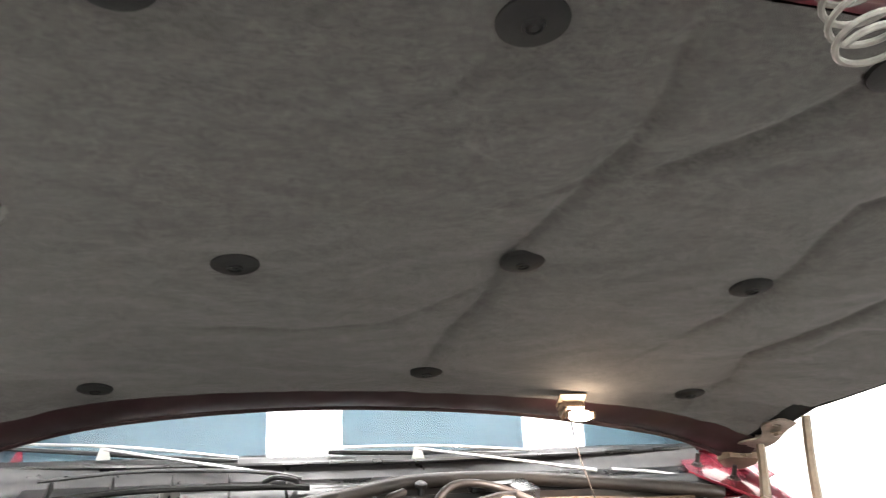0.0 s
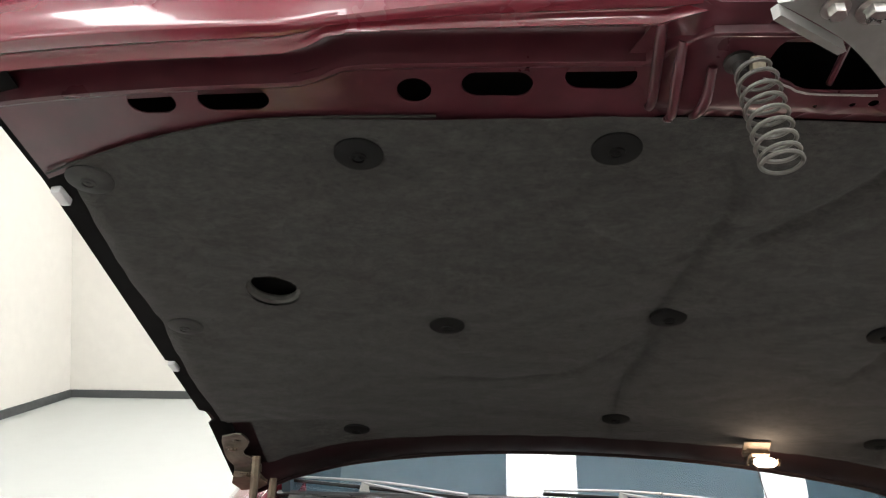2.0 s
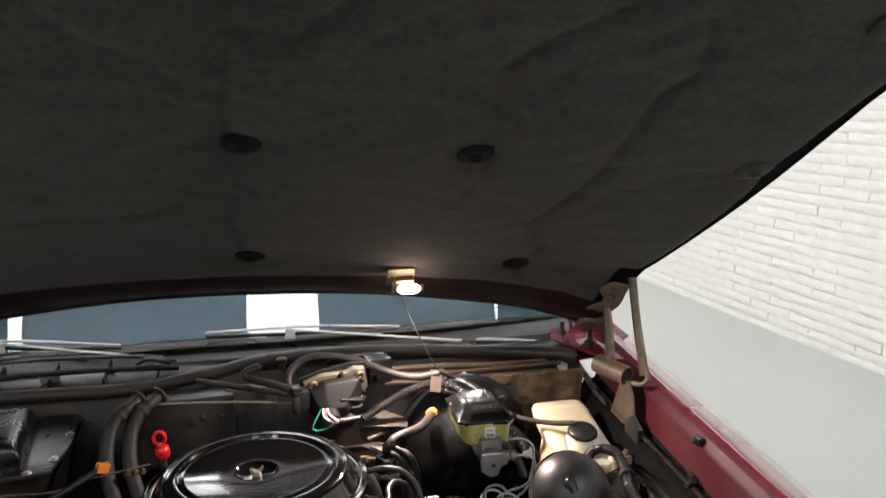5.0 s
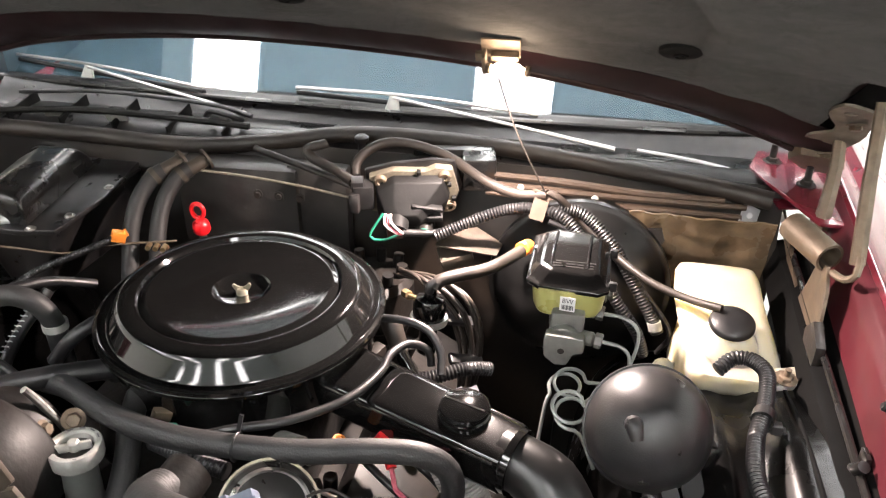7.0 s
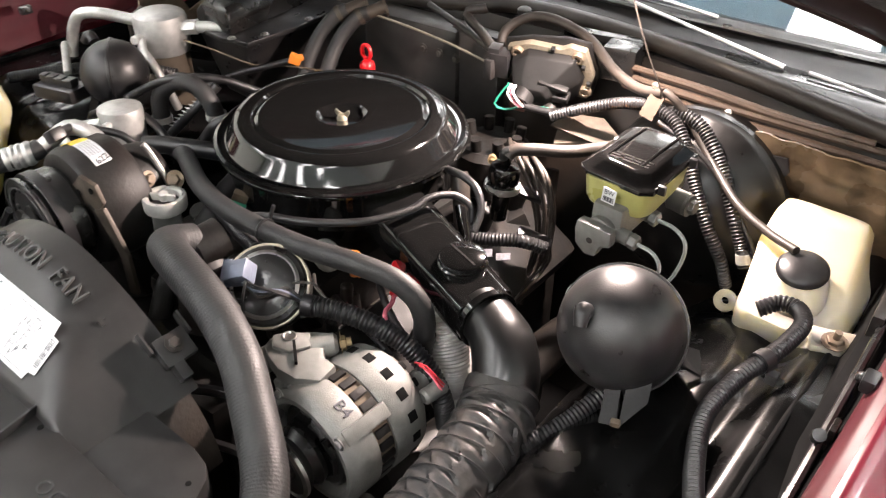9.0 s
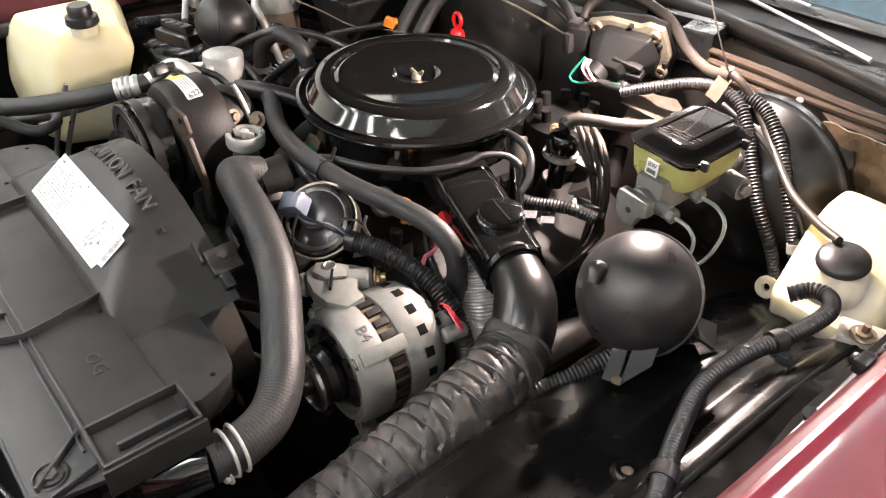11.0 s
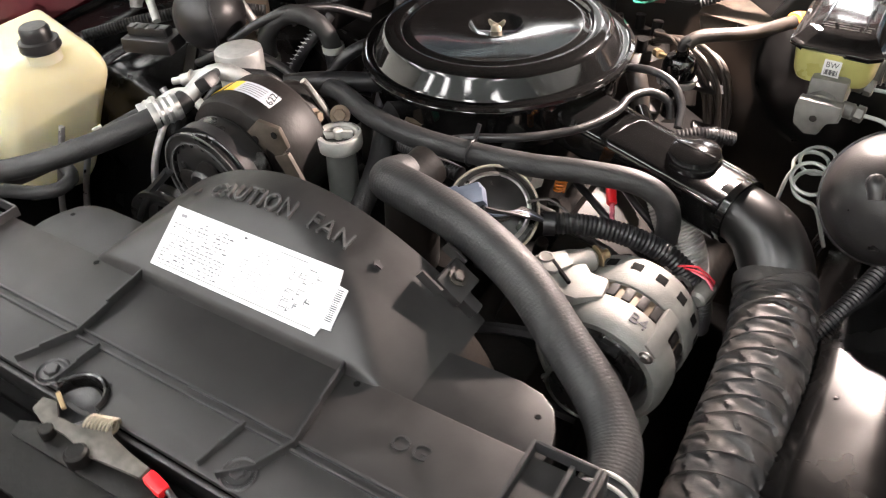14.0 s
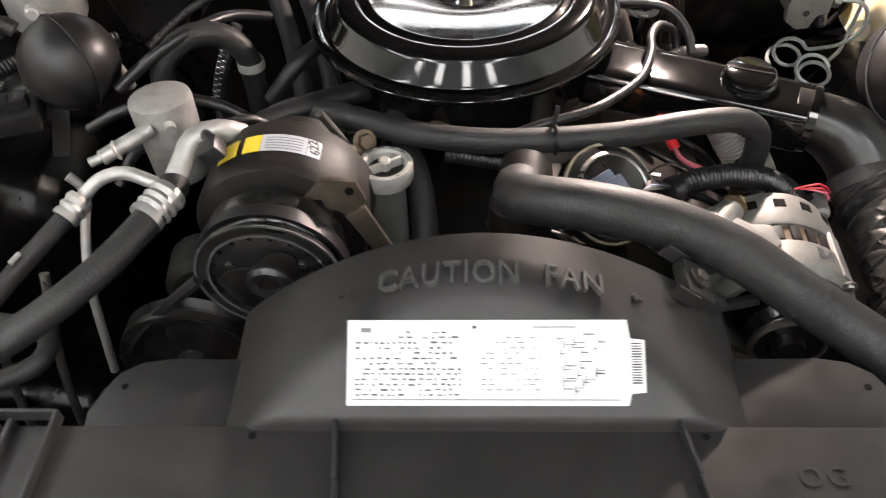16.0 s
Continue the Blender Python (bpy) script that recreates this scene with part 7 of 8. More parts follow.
part("panel_step", box((0.10, 0.03, 0.17), (-0.02, 1.488, 0.85), bevel=0.008), DUSTY_PANEL, hb)
for x in (-0.11, -0.075, -0.04):
    part("case_bolt", bolt((x, 1.452, 0.89), (0, -1, 0), 0.005, 0.004), BLACK_DUST, hb)
for dx, dy in ((0, 0), (0.036, 0.014)):
    hose("heater_hose", [(-0.236 + dx, 1.402 + dy, 0.94), (-0.25 + dx, 1.388 + dy, 0.931), (-0.262 + dx, 1.36 + dy, 0.904), (-0.262 + dx, 1.33 + dy, 0.87), (-0.252 + dx, 1.30 + dy, 0.838), (-0.235 + dx, 1.26 + dy, 0.81), (-0.215 + dx, 1.20 + dy, 0.78), (-0.2 + dx, 1.15, 0.74)], 0.0125, "black rubber heater hose rising to the firewall pipes", HOSE, group="heater hoses")
    solo("hose_clamp", ring_clamp((-0.246 + dx, 1.392 + dy, 0.934), (-0.6, -0.65, -0.45), 0.013, 0.008), BROWN_PLATE, "tarnished hose clamp on the heater pipe", "hose clamp", "hose clamps")
for a, b in (((-0.238, 1.40, 0.939), (-0.215, 1.43, 0.95)), ((-0.202, 1.414, 0.939), (-0.18, 1.44, 0.95))):
    solo("heater_pipe", join(cyl(a, b, 0.011), lathe([(0.011, -0.002), (0.017, -0.002), (0.017, 0.002), (0.011, 0.002)], axis_matrix(Vector(a).lerp(Vector(b), 0.9), Vector(b) - Vector(a)), 20, True)), BROWN_PLATE, "tarnished brown heater core pipe", "pipe", "heater pipes")
dip = thing("dipstick", (-0.178, 1.385, 0.80), "transmission dipstick with a red plastic handle", "dipstick")
part("handle", join(lathe([(0, 0.02), (0.007, 0.02), (0.012, 0.016), (0.0135, 0.01), (0.0135, 0.002), (0.011, -0.002), (0, -0.002)], pose(-0.177, 1.384, 0.852, 8, 0, 0), 20), tube([V(-0.181, 1.386, 0.885) + V(0.010 * math.cos(a), 0, 0.012 * math.sin(a)) for a in [k * math.pi / 8 for k in range(17)]], 0.0035, 8)), RED_PLASTIC, dip, "red looped handle")
part("tube", tube([(-0.177, 1.384, 0.85), (-0.175, 1.38, 0.80), (-0.17, 1.37, 0.7)], 0.006, 8), STEEL, dip)
for k in range(3):
    solo("brake_fitting", tube([(-0.235 + 0.012 * k, 1.335, 0.845), (-0.225 + 0.012 * k, 1.315, 0.86), (-0.22 + 0.012 * k, 1.30, 0.862)], 0.004, 8), BRASS, "small tarnished brass pipe fitting", "pipe", "pipe fittings")
hose("orifice_line", [(-0.2655, 1.297, 0.876), (-0.31, 1.27, 0.86), (-0.36, 1.24, 0.842), (-0.40, 1.20, 0.82)], 0.0055, "black ribbed wiring sleeve", RUBBER, (0.004, 0.0007), 10, category="conduit")
solo("orange_clip", join(box((0.02, 0.014, 0.016), (-0.262, 1.299, 0.878), (0, 20, 35), bevel=0.002), cyl((-0.262, 1.299, 0.878), (-0.252, 1.306, 0.882), 0.006)), ORANGE, "orange plastic connector clip on the sleeve", "connector")
hose("copper_wire", [(-0.19, 1.33, 0.862), (-0.27, 1.30, 0.862), (-0.33, 1.265, 0.86), (-0.40, 1.245, 0.872), (-0.46, 1.22, 0.885)], 0.0016, "thin copper-coloured wire beside the heater hoses", RUST, category="wire", seg=6)

# accumulator at the firewall side
acc = thing("accumulator", (-0.515, 1.22, 0.75), "silver aluminium air-conditioning accumulator with pipe fittings", "accumulator")
part("can", lathe([(0, 0.925), (0.036, 0.925), (0.043, 0.921), (0.046, 0.913), (0.046, 0.862), (0.044, 0.856), (0, 0.856)], pose(-0.515, 1.215, 0), 40), ALU, acc)
part("can_lower", lathe([(0, 0.857), (0.040, 0.857), (0.041, 0.70), (0, 0.70)], pose(-0.515, 1.215, 0), 40), TAN, acc, "tan insulated lower can")
part("fitting", join(cyl((-0.475, 1.235, 0.90), (-0.452, 1.248, 0.903), 0.013, 6), cyl((-0.455, 1.246, 0.903), (-0.41, 1.27, 0.905), 0.010)), ALU, acc)
part("fitting", cyl((-0.51, 1.172, 0.89), (-0.50, 1.150, 0.894), 0.008, 16, 0.002), ALU, acc)
part("pipe", tube([(-0.50, 1.165, 0.888), (-0.475, 1.15, 0.882), (-0.445, 1.145, 0.868), (-0.425, 1.15, 0.83), (-0.42, 1.16, 0.79)], 0.007, 12), ALU, acc)
part("pipe", tube([(-0.55, 1.19, 0.908), (-0.575, 1.175, 0.912), (-0.60, 1.15, 0.92), (-0.63, 1.13, 0.915), (-0.65, 1.12, 0.88), (-0.655, 1.1, 0.80)], 0.010, 12), ALU, acc)

# compressor
comp = thing("ac_compressor", (-0.17, 0.86, 0.75), "black air-conditioning compressor with a yellow and grey label", "compressor")
cm = axis_matrix((-0.168, 0.836, 0.846), (0.03, 1, 0.0))
part("body", lathe([(0, 0.0), (0.062, 0.0), (0.075, 0.004), (0.079, 0.012), (0.079, 0.068), (0.075, 0.074), (0.056, 0.078), (0.05, 0.115), (0.042, 0.122), (0, 0.122)], cm, 48), COMPRESSOR, comp)
# pale rings: worn pulley edges with their highlights painted in
for r, d in ((0.0645, -0.051), (0.0635, -0.0285), (0.0535, -0.0515)):
    part("worn_lit_edge", lathe([(r - 0.0016, d - 0.0006), (r + 0.0006, d - 0.0006), (r + 0.0006, d + 0.0008), (r - 0.0016, d + 0.0008)], cm, 56, True), WORN_LIT, comp, "worn pulley edge with its highlight in the colour")
clutch = part("clutch", lathe([(0, -0.052), (0.016, -0.052), (0.018, -0.046), (0.02, -0.05), (0.045, -0.05), (0.052, -0.046), (0.054, -0.05), (0.063, -0.05), (0.064, -0.046), (0.058, -0.038), (0.064, -0.03), (0.064, -0.008), (0.060, -0.003), (0, -0.003)], cm, 48), BLACK_SATIN, comp, "clutch pulley")
part("clutch_hub", join(lathe([(0.0, -0.053), (0.010, -0.053), (0.010, -0.058), (0.016, -0.06), (0.02, -0.056), (0.02, -0.05)], cm, 28), *[bolt(cm @ V(0.036 * math.cos(a), 0.036 * math.sin(a), -0.05), cm.to_3x3() @ V(0, 0, -1), 0.004, 0.003, False) for a in (0.5, 2.6, 4.7)]), BLACK_PLASTIC, clutch)
lobes = [((0.030 + 0.011 * math.cos(3 * a)) * math.cos(a), (0.030 + 0.011 * math.cos(3 * a)) * math.sin(a)) for a in [k * math.pi / 24 for k in range(48)]]
part("clutch_plate", prism(lobes, 0.003, cm @ pose(0, 0, -0.0545), 0.0008), COMPRESSOR, clutch, "three-lobed drive plate")
for k in range(18):
    a = k * math.pi / 9
    part("clutch_slot", cyl(cm @ V(0.049 * math.cos(a), 0.049 * math.sin(a), -0.0508), cm @ V(0.049 * math.cos(a), 0.049 * math.sin(a), -0.0498), 0.0022, 10), DARK, clutch)
part("clutch_belt", lathe([(0.0615, -0.038), (0.0665, -0.040), (0.0665, -0.026), (0.0615, -0.028)], cm, 48, True), RUBBER, clutch, "grey rubber belt")
for name_, mt, a0, a1 in (("yellow_label", YELLOW, 2.25, 1.98), ("yellow_label", YELLOW, 1.9, 1.7), ("grey_label", GREY_LABEL, 1.695, 1.19), ("white_label", PAPER, 1.185, 1.03)):
    part(name_, sheet(lambda s, t, a0=a0, a1=a1: (-0.168 + 0.0797 * math.cos(a0 + (a1 - a0) * s), 0.862 + 0.022 * t, 0.846 + 0.0797 * math.sin(a0 + (a1 - a0) * s)), 12, 2, 0.0004), mt, comp)
part("label_print", join(*[sheet(lambda s, t, k=k: (-0.168 + 0.0801 * math.cos(1.64 - 0.4 * s), 0.8645 + 0.0036 * k + 0.001 * t, 0.846 + 0.0801 * math.sin(1.64 - 0.4 * s)), 6, 1, 0.0002) for k in range(5)]), INK_PALE, comp)
a = 1.11
part("label_number", letters("622", 0.009, 0.0006, Matrix.Translation((-0.168 + 0.0803 * math.cos(a), 0.874, 0.846 + 0.0803 * math.sin(a))) @ Matrix.Rotation(math.pi / 2 - a, 4, "Y") @ pose(0, 0, 0, 0, 0, 105)), INK, comp)
part("bracket", join(prism([(0, 0), (0.03, -0.004), (0.05, 0.012), (0.046, 0.036), (0.02, 0.045), (0.0, 0.03)], 0.006, pose(-0.135, 0.838, 0.868, 90, -8, 8), 0.0015), prism([(0.02, 0.0), (0.04, 0.004), (0.055, -0.06), (0.045, -0.12), (0.03, -0.12), (0.038, -0.06)], 0.006, pose(-0.128, 0.838, 0.87, 90, -8, 8), 0.0015)), BROWN_PLATE, comp, "dull brown steel bracket")
part("bracket_hole", join(*[lathe([(0, 0.0006), (r, 0.0006), (r, 0)], axis_matrix(p, (0.1, -1, 0.1)), 14) for p, r in (((-0.128, 0.832, 0.89), 0.005), ((-0.1, 0.835, 0.902), 0.004))]), DARK, comp)
part("rear_bolt", join(bolt((-0.112, 0.915, 0.878), (1, 0.2, 0.3), 0.007, 0.008), cyl((-0.13, 0.91, 0.87), (-0.108, 0.916, 0.879), 0.005)), RUST, comp)
part("strut", tube([(-0.137, 0.932, 0.912), (-0.131, 0.937, 0.897), (-0.112, 0.943, 0.855), (-0.105, 0.945, 0.83)], 0.0042, 8), STEEL, comp)
part("strut_bolt", bolt((-0.10, 0.945, 0.868), (0.5, -0.7, 0.5), 0.008, 0.008), RUST, comp)
part("plug", join(box((0.02, 0.02, 0.016), (-0.218, 0.862, 0.926), (0, -30, 10), bevel=0.003), tube([(-0.218, 0.87, 0.928), (-0.236, 0.90, 0.918), (-0.229, 0.921, 0.907), (-0.203, 0.943, 0.897), (-0.189, 0.954, 0.871), (-0.185, 0.958, 0.84)], 0.0055, 10)), RUBBER, comp)
part("lower_pulley", lathe([(0, -0.03), (0.014, -0.03), (0.016, -0.02), (0.05, -0.012), (0.066, -0.022), (0.07, -0.022), (0.07, -0.014), (0.062, -0.006), (0.07, 0.0), (0, 0)], axis_matrix((-0.262, 0.80, 0.735), (0, 1, 0)), 40), BLACK_SATIN, comp, "black steering pump pulley")
part("lower_belt", tube([(-0.232, 0.785, 0.846), (-0.29, 0.785, 0.79), (-0.332, 0.785, 0.735)], 0.0055, 6), RUBBER, comp)
part("pump_casting", join(cyl((-0.25, 0.83, 0.775), (-0.255, 0.88, 0.775), 0.042, 24, 0.008), cyl((-0.235, 0.84, 0.80), (-0.225, 0.845, 0.835), 0.014, 16, 0.003)), SUPPORT, comp, "dark pump housing")

# silver muffler can beside the compressor
can = thing("ac_muffler", (-0.303, 0.985, 0.80), "silver aluminium refrigerant canister beside the compressor", "canister")
cnm = axis_matrix((-0.312, 0.998, 0.786), (-0.03, 0.05, 1))
part("can", lathe([(0, 0.0), (0.026, 0.0), (0.030, 0.004), (0.0325, 0.092), (0.0315, 0.097), (0.028, 0.099), (0, 0.0995)], cnm, 40), ALU, can)
part("nipple", join(cyl((-0.318, 0.972, 0.867), (-0.362, 0.935, 0.858), 0.008, 14, 0.001), cyl((-0.355, 0.938, 0.86), (-0.372, 0.93, 0.857), 0.005, 12), lathe([(0.009, -0.002), (0.011, 0), (0.009, 0.002)], axis_matrix((-0.347, 0.943, 0.862), (-0.9, -0.4, -0.2)), 14)), ALU, can)
part("boss", cyl((-0.303, 0.978, 0.868), (-0.295, 0.962, 0.87), 0.006, 12), ALU, can)
part("pipe", tube([(-0.257, 0.852, 0.896), (-0.252, 0.868, 0.904), (-0.243, 0.889, 0.917), (-0.222, 0.90, 0.918), (-0.205, 0.91, 0.905)], 0.0105, 14), ALU, can, "bent aluminium pipe")
suction = thing("suction_hose", (-0.5, 0.72, 0.8), "thick black air-conditioning hose with crimped aluminium ferrule", "hose")
part("hose_body", tube([(-0.257, 0.855, 0.897), (-0.261, 0.836, 0.893), (-0.302, 0.763, 0.88), (-0.368, 0.702, 0.862), (-0.448, 0.668, 0.845), (-0.542, 0.652, 0.832), (-0.62, 0.652, 0.835), (-0.668, 0.672, 0.848), (-0.688, 0.71, 0.858), (-0.70, 0.75, 0.862), (-0.712, 0.80, 0.86)], 0.0132, 18), HOSE, suction)
part("ferrule", lathe([(0.0115, -0.004), (0.0155, -0.004), (0.016, 0.0), (0.0148, 0.004), (0.0168, 0.008), (0.0148, 0.012), (0.0168, 0.016), (0.0148, 0.02), (0.0168, 0.025), (0.0148, 0.031), (0.0115, 0.031)], axis_matrix((-0.272, 0.818, 0.8905), (0.45, 0.87, 0.12)), 24, True), ALU, suction, "crimped aluminium ferrule")
liquid = thing("discharge_hose", (-0.45, 0.8, 0.75), "black discharge hose with aluminium ferrule and printed text", "hose")
part("hose_body", tube([(-0.385, 0.885, 0.832), (-0.40, 0.86, 0.825), (-0.425, 0.82, 0.812), (-0.45, 0.77, 0.80), (-0.48, 0.72, 0.79), (-0.52, 0.66, 0.78)], 0.0095, 14), HOSE, liquid)
part("ferrule", lathe([(0.01, -0.004), (0.0135, -0.004), (0.0135, 0.0), (0.012, 0.004), (0.014, 0.008), (0.012, 0.012), (0.014, 0.017), (0.012, 0.022), (0.01, 0.022)], axis_matrix((-0.387, 0.882, 0.831), (0.5, 0.8, 0.3)), 20, True), ALU, liquid, "crimped aluminium ferrule")
part("pipe", tube([(-0.377, 0.90, 0.837), (-0.36, 0.915, 0.848), (-0.335, 0.92, 0.852), (-0.30, 0.91, 0.845)], 0.007, 12), ALU, liquid)
part("pipe", tube([(-0.40, 0.93, 0.84), (-0.388, 0.928, 0.82), (-0.39, 0.905, 0.795), (-0.392, 0.87, 0.74), (-0.40, 0.85, 0.62)], 0.005, 10), ALU, liquid, "thin bright pipe")
for k in range(3):
    part("hose_print", tube([V(-0.416 - 0.018 * k, 0.834 - 0.035 * k, 0.829 - 0.007 * k), V(-0.422 - 0.018 * k, 0.823 - 0.035 * k, 0.8265 - 0.007 * k)], 0.0025, 6), PALE_GREY, liquid)
hose("cooler_line", [(-0.55, 0.655, 0.81), (-0.48, 0.665, 0.815), (-0.42, 0.685, 0.82), (-0.375, 0.70, 0.822), (-0.352, 0.715, 0.825), (-0.352, 0.735, 0.828), (-0.372, 0.745, 0.83), (-0.41, 0.75, 0.835)], 0.0085, "grey rubber cooler hose bent back on itself", HOSE)
for x in (-0.36, -0.41):
    hose("cooler_pipe", [(x, 0.78, 0.86), (x - 0.004, 0.74, 0.76), (x + 0.004, 0.70, 0.60)], 0.004, "thin bright metal cooler pipe", STEEL, category="pipe")
hose("loop_hose", [(-0.342, 1.082, 0.78), (-0.342, 1.082, 0.835), (-0.338, 1.085, 0.865), (-0.318, 1.095, 0.888), (-0.292, 1.106, 0.894), (-0.266, 1.115, 0.882), (-0.252, 1.12, 0.855), (-0.25, 1.121, 0.82), (-0.25, 1.121, 0.78)], 0.0135, "black rubber hose bent into a tight loop", HOSE)
for p in ((-0.342, 1.082, 0.826), (-0.25, 1.121, 0.845)):
    solo("hose_clamp", ring_clamp(p, (0, 0, 1), 0.0145, 0.010), PALE_GREY, "grey spring clamp on the looped hose", "hose clamp", "hose clamps")
hose("breather_hose", [(-0.205, 0.97, 0.872), (-0.18, 0.985, 0.874), (-0.15, 1.005, 0.872), (-0.118, 1.03, 0.866), (-0.10, 1.045, 0.862)], 0.0125, "smooth black breather hose entering the air cleaner", RUBBER)
hose("marked_hose", [(-0.262, 1.14, 0.885), (-0.27, 1.12, 0.868), (-0.278, 1.09, 0.848), (-0.272, 1.05, 0.832), (-0.262, 1.03, 0.822)], 0.0075, "black fuel hose with white printed dashes", RUBBER)
marks = []
for k in range(10):
    q = V(-0.272, 1.118, 0.868).lerp(V(-0.276, 1.06, 0.838), k / 9)
    for o in (0.0, 0.005):
        marks.append(box((0.0045, 0.0012, 0.0007), tuple(q + V(-0.004 + o, -0.003, 0.0062 + o * 0.2)), (0, 40, 50)))
solo("hose_print", join(*marks), PAPER, "white dashes printed on the fuel hose", "print")
for pts, r in (([(-0.38, 1.05, 0.86), (-0.34, 1.075, 0.885), (-0.30, 1.10, 0.90), (-0.27, 1.15, 0.89), (-0.24, 1.2, 0.86)], 0.0065), ([(-0.40, 1.0, 0.845), (-0.36, 1.01, 0.862), (-0.31, 1.03, 0.862), (-0.26, 1.03, 0.85), (-0.22, 1.02, 0.83)], 0.006),
               ([(-0.22, 1.07, 0.83), (-0.19, 1.08, 0.865), (-0.165, 1.11, 0.875), (-0.15, 1.13, 0.86)], 0.009), ([(-0.24, 1.0, 0.84), (-0.19, 1.04, 0.845), (-0.14, 1.06, 0.83)], 0.007), ([(-0.37, 0.96, 0.80), (-0.35, 0.99, 0.825), (-0.32, 1.02, 0.81)], 0.006)):
    hose("vacuum_hose", pts, r, "short black rubber vacuum hose", RUBBER, group="vacuum hoses", seg=12)

# coolant overflow tank
ct = thing("coolant_tank", (-0.58, 0.83, 0.68), "yellowed translucent coolant overflow tank with black cap", "coolant tank")
part("tank_body", poly_loft([(0.66, [(-0.675, 0.775), (-0.605, 0.80), (-0.575, 0.87), (-0.67, 0.90)]), (0.69, [(-0.69, 0.755), (-0.585, 0.79), (-0.555, 0.885), (-0.69, 0.94)]), (0.78, [(-0.70, 0.75), (-0.565, 0.79), (-0.52, 0.905), (-0.705, 0.97)]),
                             (0.856, [(-0.712, 0.77), (-0.555, 0.805), (-0.488, 0.925), (-0.705, 0.985)]), (0.893, [(-0.69, 0.79), (-0.55, 0.825), (-0.505, 0.915), (-0.685, 0.965)])], 0.014), TANK, ct, angle=60)
part("neck", cyl((-0.533, 0.862, 0.885), (-0.533, 0.862, 0.91), 0.022, 24), TANK, ct)
part("cap", lathe([(0, 0.03), (0.017, 0.03), (0.0195, 0.026), (0.0195, 0.012), (0.026, 0.011), (0.027, 0.0), (0.024, -0.004), (0, -0.004)], pose(-0.533, 0.862, 0.904), 28), RUBBER, ct, "black screw cap")
part("foot_bolt", bolt((-0.575, 0.83, 0.72), (0.8, -0.5, 0), 0.008, 0.006), BRASS, ct)

# fuse block and cable on the far inner fender
bx = thing("junction_block", (-0.49, 1.005, 0.81), "black battery junction block with a cable", "junction block")
part("block", box((0.08, 0.045, 0.022), (-0.49, 1.005, 0.858), (0, 0, 15), bevel=0.004), BLACK_PLASTIC, bx)
part("block_top", join(box((0.06, 0.02, 0.012), (-0.49, 1.005, 0.875), (0, 0, 15), bevel=0.002), *[box((0.012, 0.014, 0.014), (-0.515 + 0.017 * k, 0.995 + 0.005 * k, 0.876), (0, 0, 15), bevel=0.002) for k in range(4)]), BLACK_PLASTIC, bx)
part("cable", tube([(-0.49, 1.02, 0.882), (-0.52, 1.04, 0.905), (-0.56, 1.06, 0.90), (-0.60, 1.08, 0.87)], 0.006, 10), PALE_GREY, bx)
hose("harness_conduit", [(-0.62, 0.98, 0.85), (-0.55, 1.05, 0.862), (-0.48, 1.12, 0.865), (-0.42, 1.17, 0.85)], 0.009, "black ribbed harness conduit on the inner fender", RUBBER, (0.0045, 0.001), 12, category="conduit")

# distributor side: vacuum can, plug wires, boots
vc = thing("vacuum_can", (0.213, 1.24, 0.78), "black vacuum valve with a chrome band", "vacuum valve")
part("body", lathe([(0, 0.052), (0.006, 0.052), (0.0075, 0.046), (0.008, 0.034), (0.018, 0.031), (0.0215, 0.024), (0.0215, 0.002), (0.018, -0.004), (0.012, -0.008), (0.012, -0.05), (0.007, -0.055), (0, -0.055)], pose(0.214, 1.236, 0.846, -4, 3, 0), 32), BLACK_GLOSS, vc)
part("band", lathe([(0.019, -0.004), (0.0245, -0.004), (0.0255, 0.0), (0.0245, 0.004), (0.019, 0.004)], pose(0.214, 1.236, 0.846, -4, 3, 0), 32, True), WIPER, vc, "chrome band")
part("nipple", tube([(0.216, 1.232, 0.89), (0.218, 1.23, 0.90), (0.224, 1.234, 0.904)], 0.006, 10), BLACK_PLASTIC, vc)
dist = thing("distributor", (0.09, 1.37, 0.75), "dark distributor cap behind the air cleaner", "distributor")
part("cap", cyl((0.10, 1.37, 0.74), (0.10, 1.37, 0.82), 0.06, 24, 0.01), ENGINE, dist)
for k in range(8):
    a = k * math.pi / 4
    part("tower", cyl((0.10 + 0.04 * math.cos(a), 1.37 + 0.04 * math.sin(a), 0.81), (0.10 + 0.044 * math.cos(a), 1.37 + 0.044 * math.sin(a), 0.84), 0.008, 10), ENGINE, dist)
part("coil_bracket", join(box((0.05, 0.04, 0.02), (0.215, 1.41, 0.845), (12, -15, 20), bevel=0.006), prism([(0, 0), (0.09, 0.0), (0.10, 0.03), (0.06, 0.06), (0.01, 0.04)], 0.003, pose(0.19, 1.385, 0.868, 10, 10, 10), 0.0)), BROWN_PLATE, dist, "dull galvanised bracket")
rnd = random.Random(21)
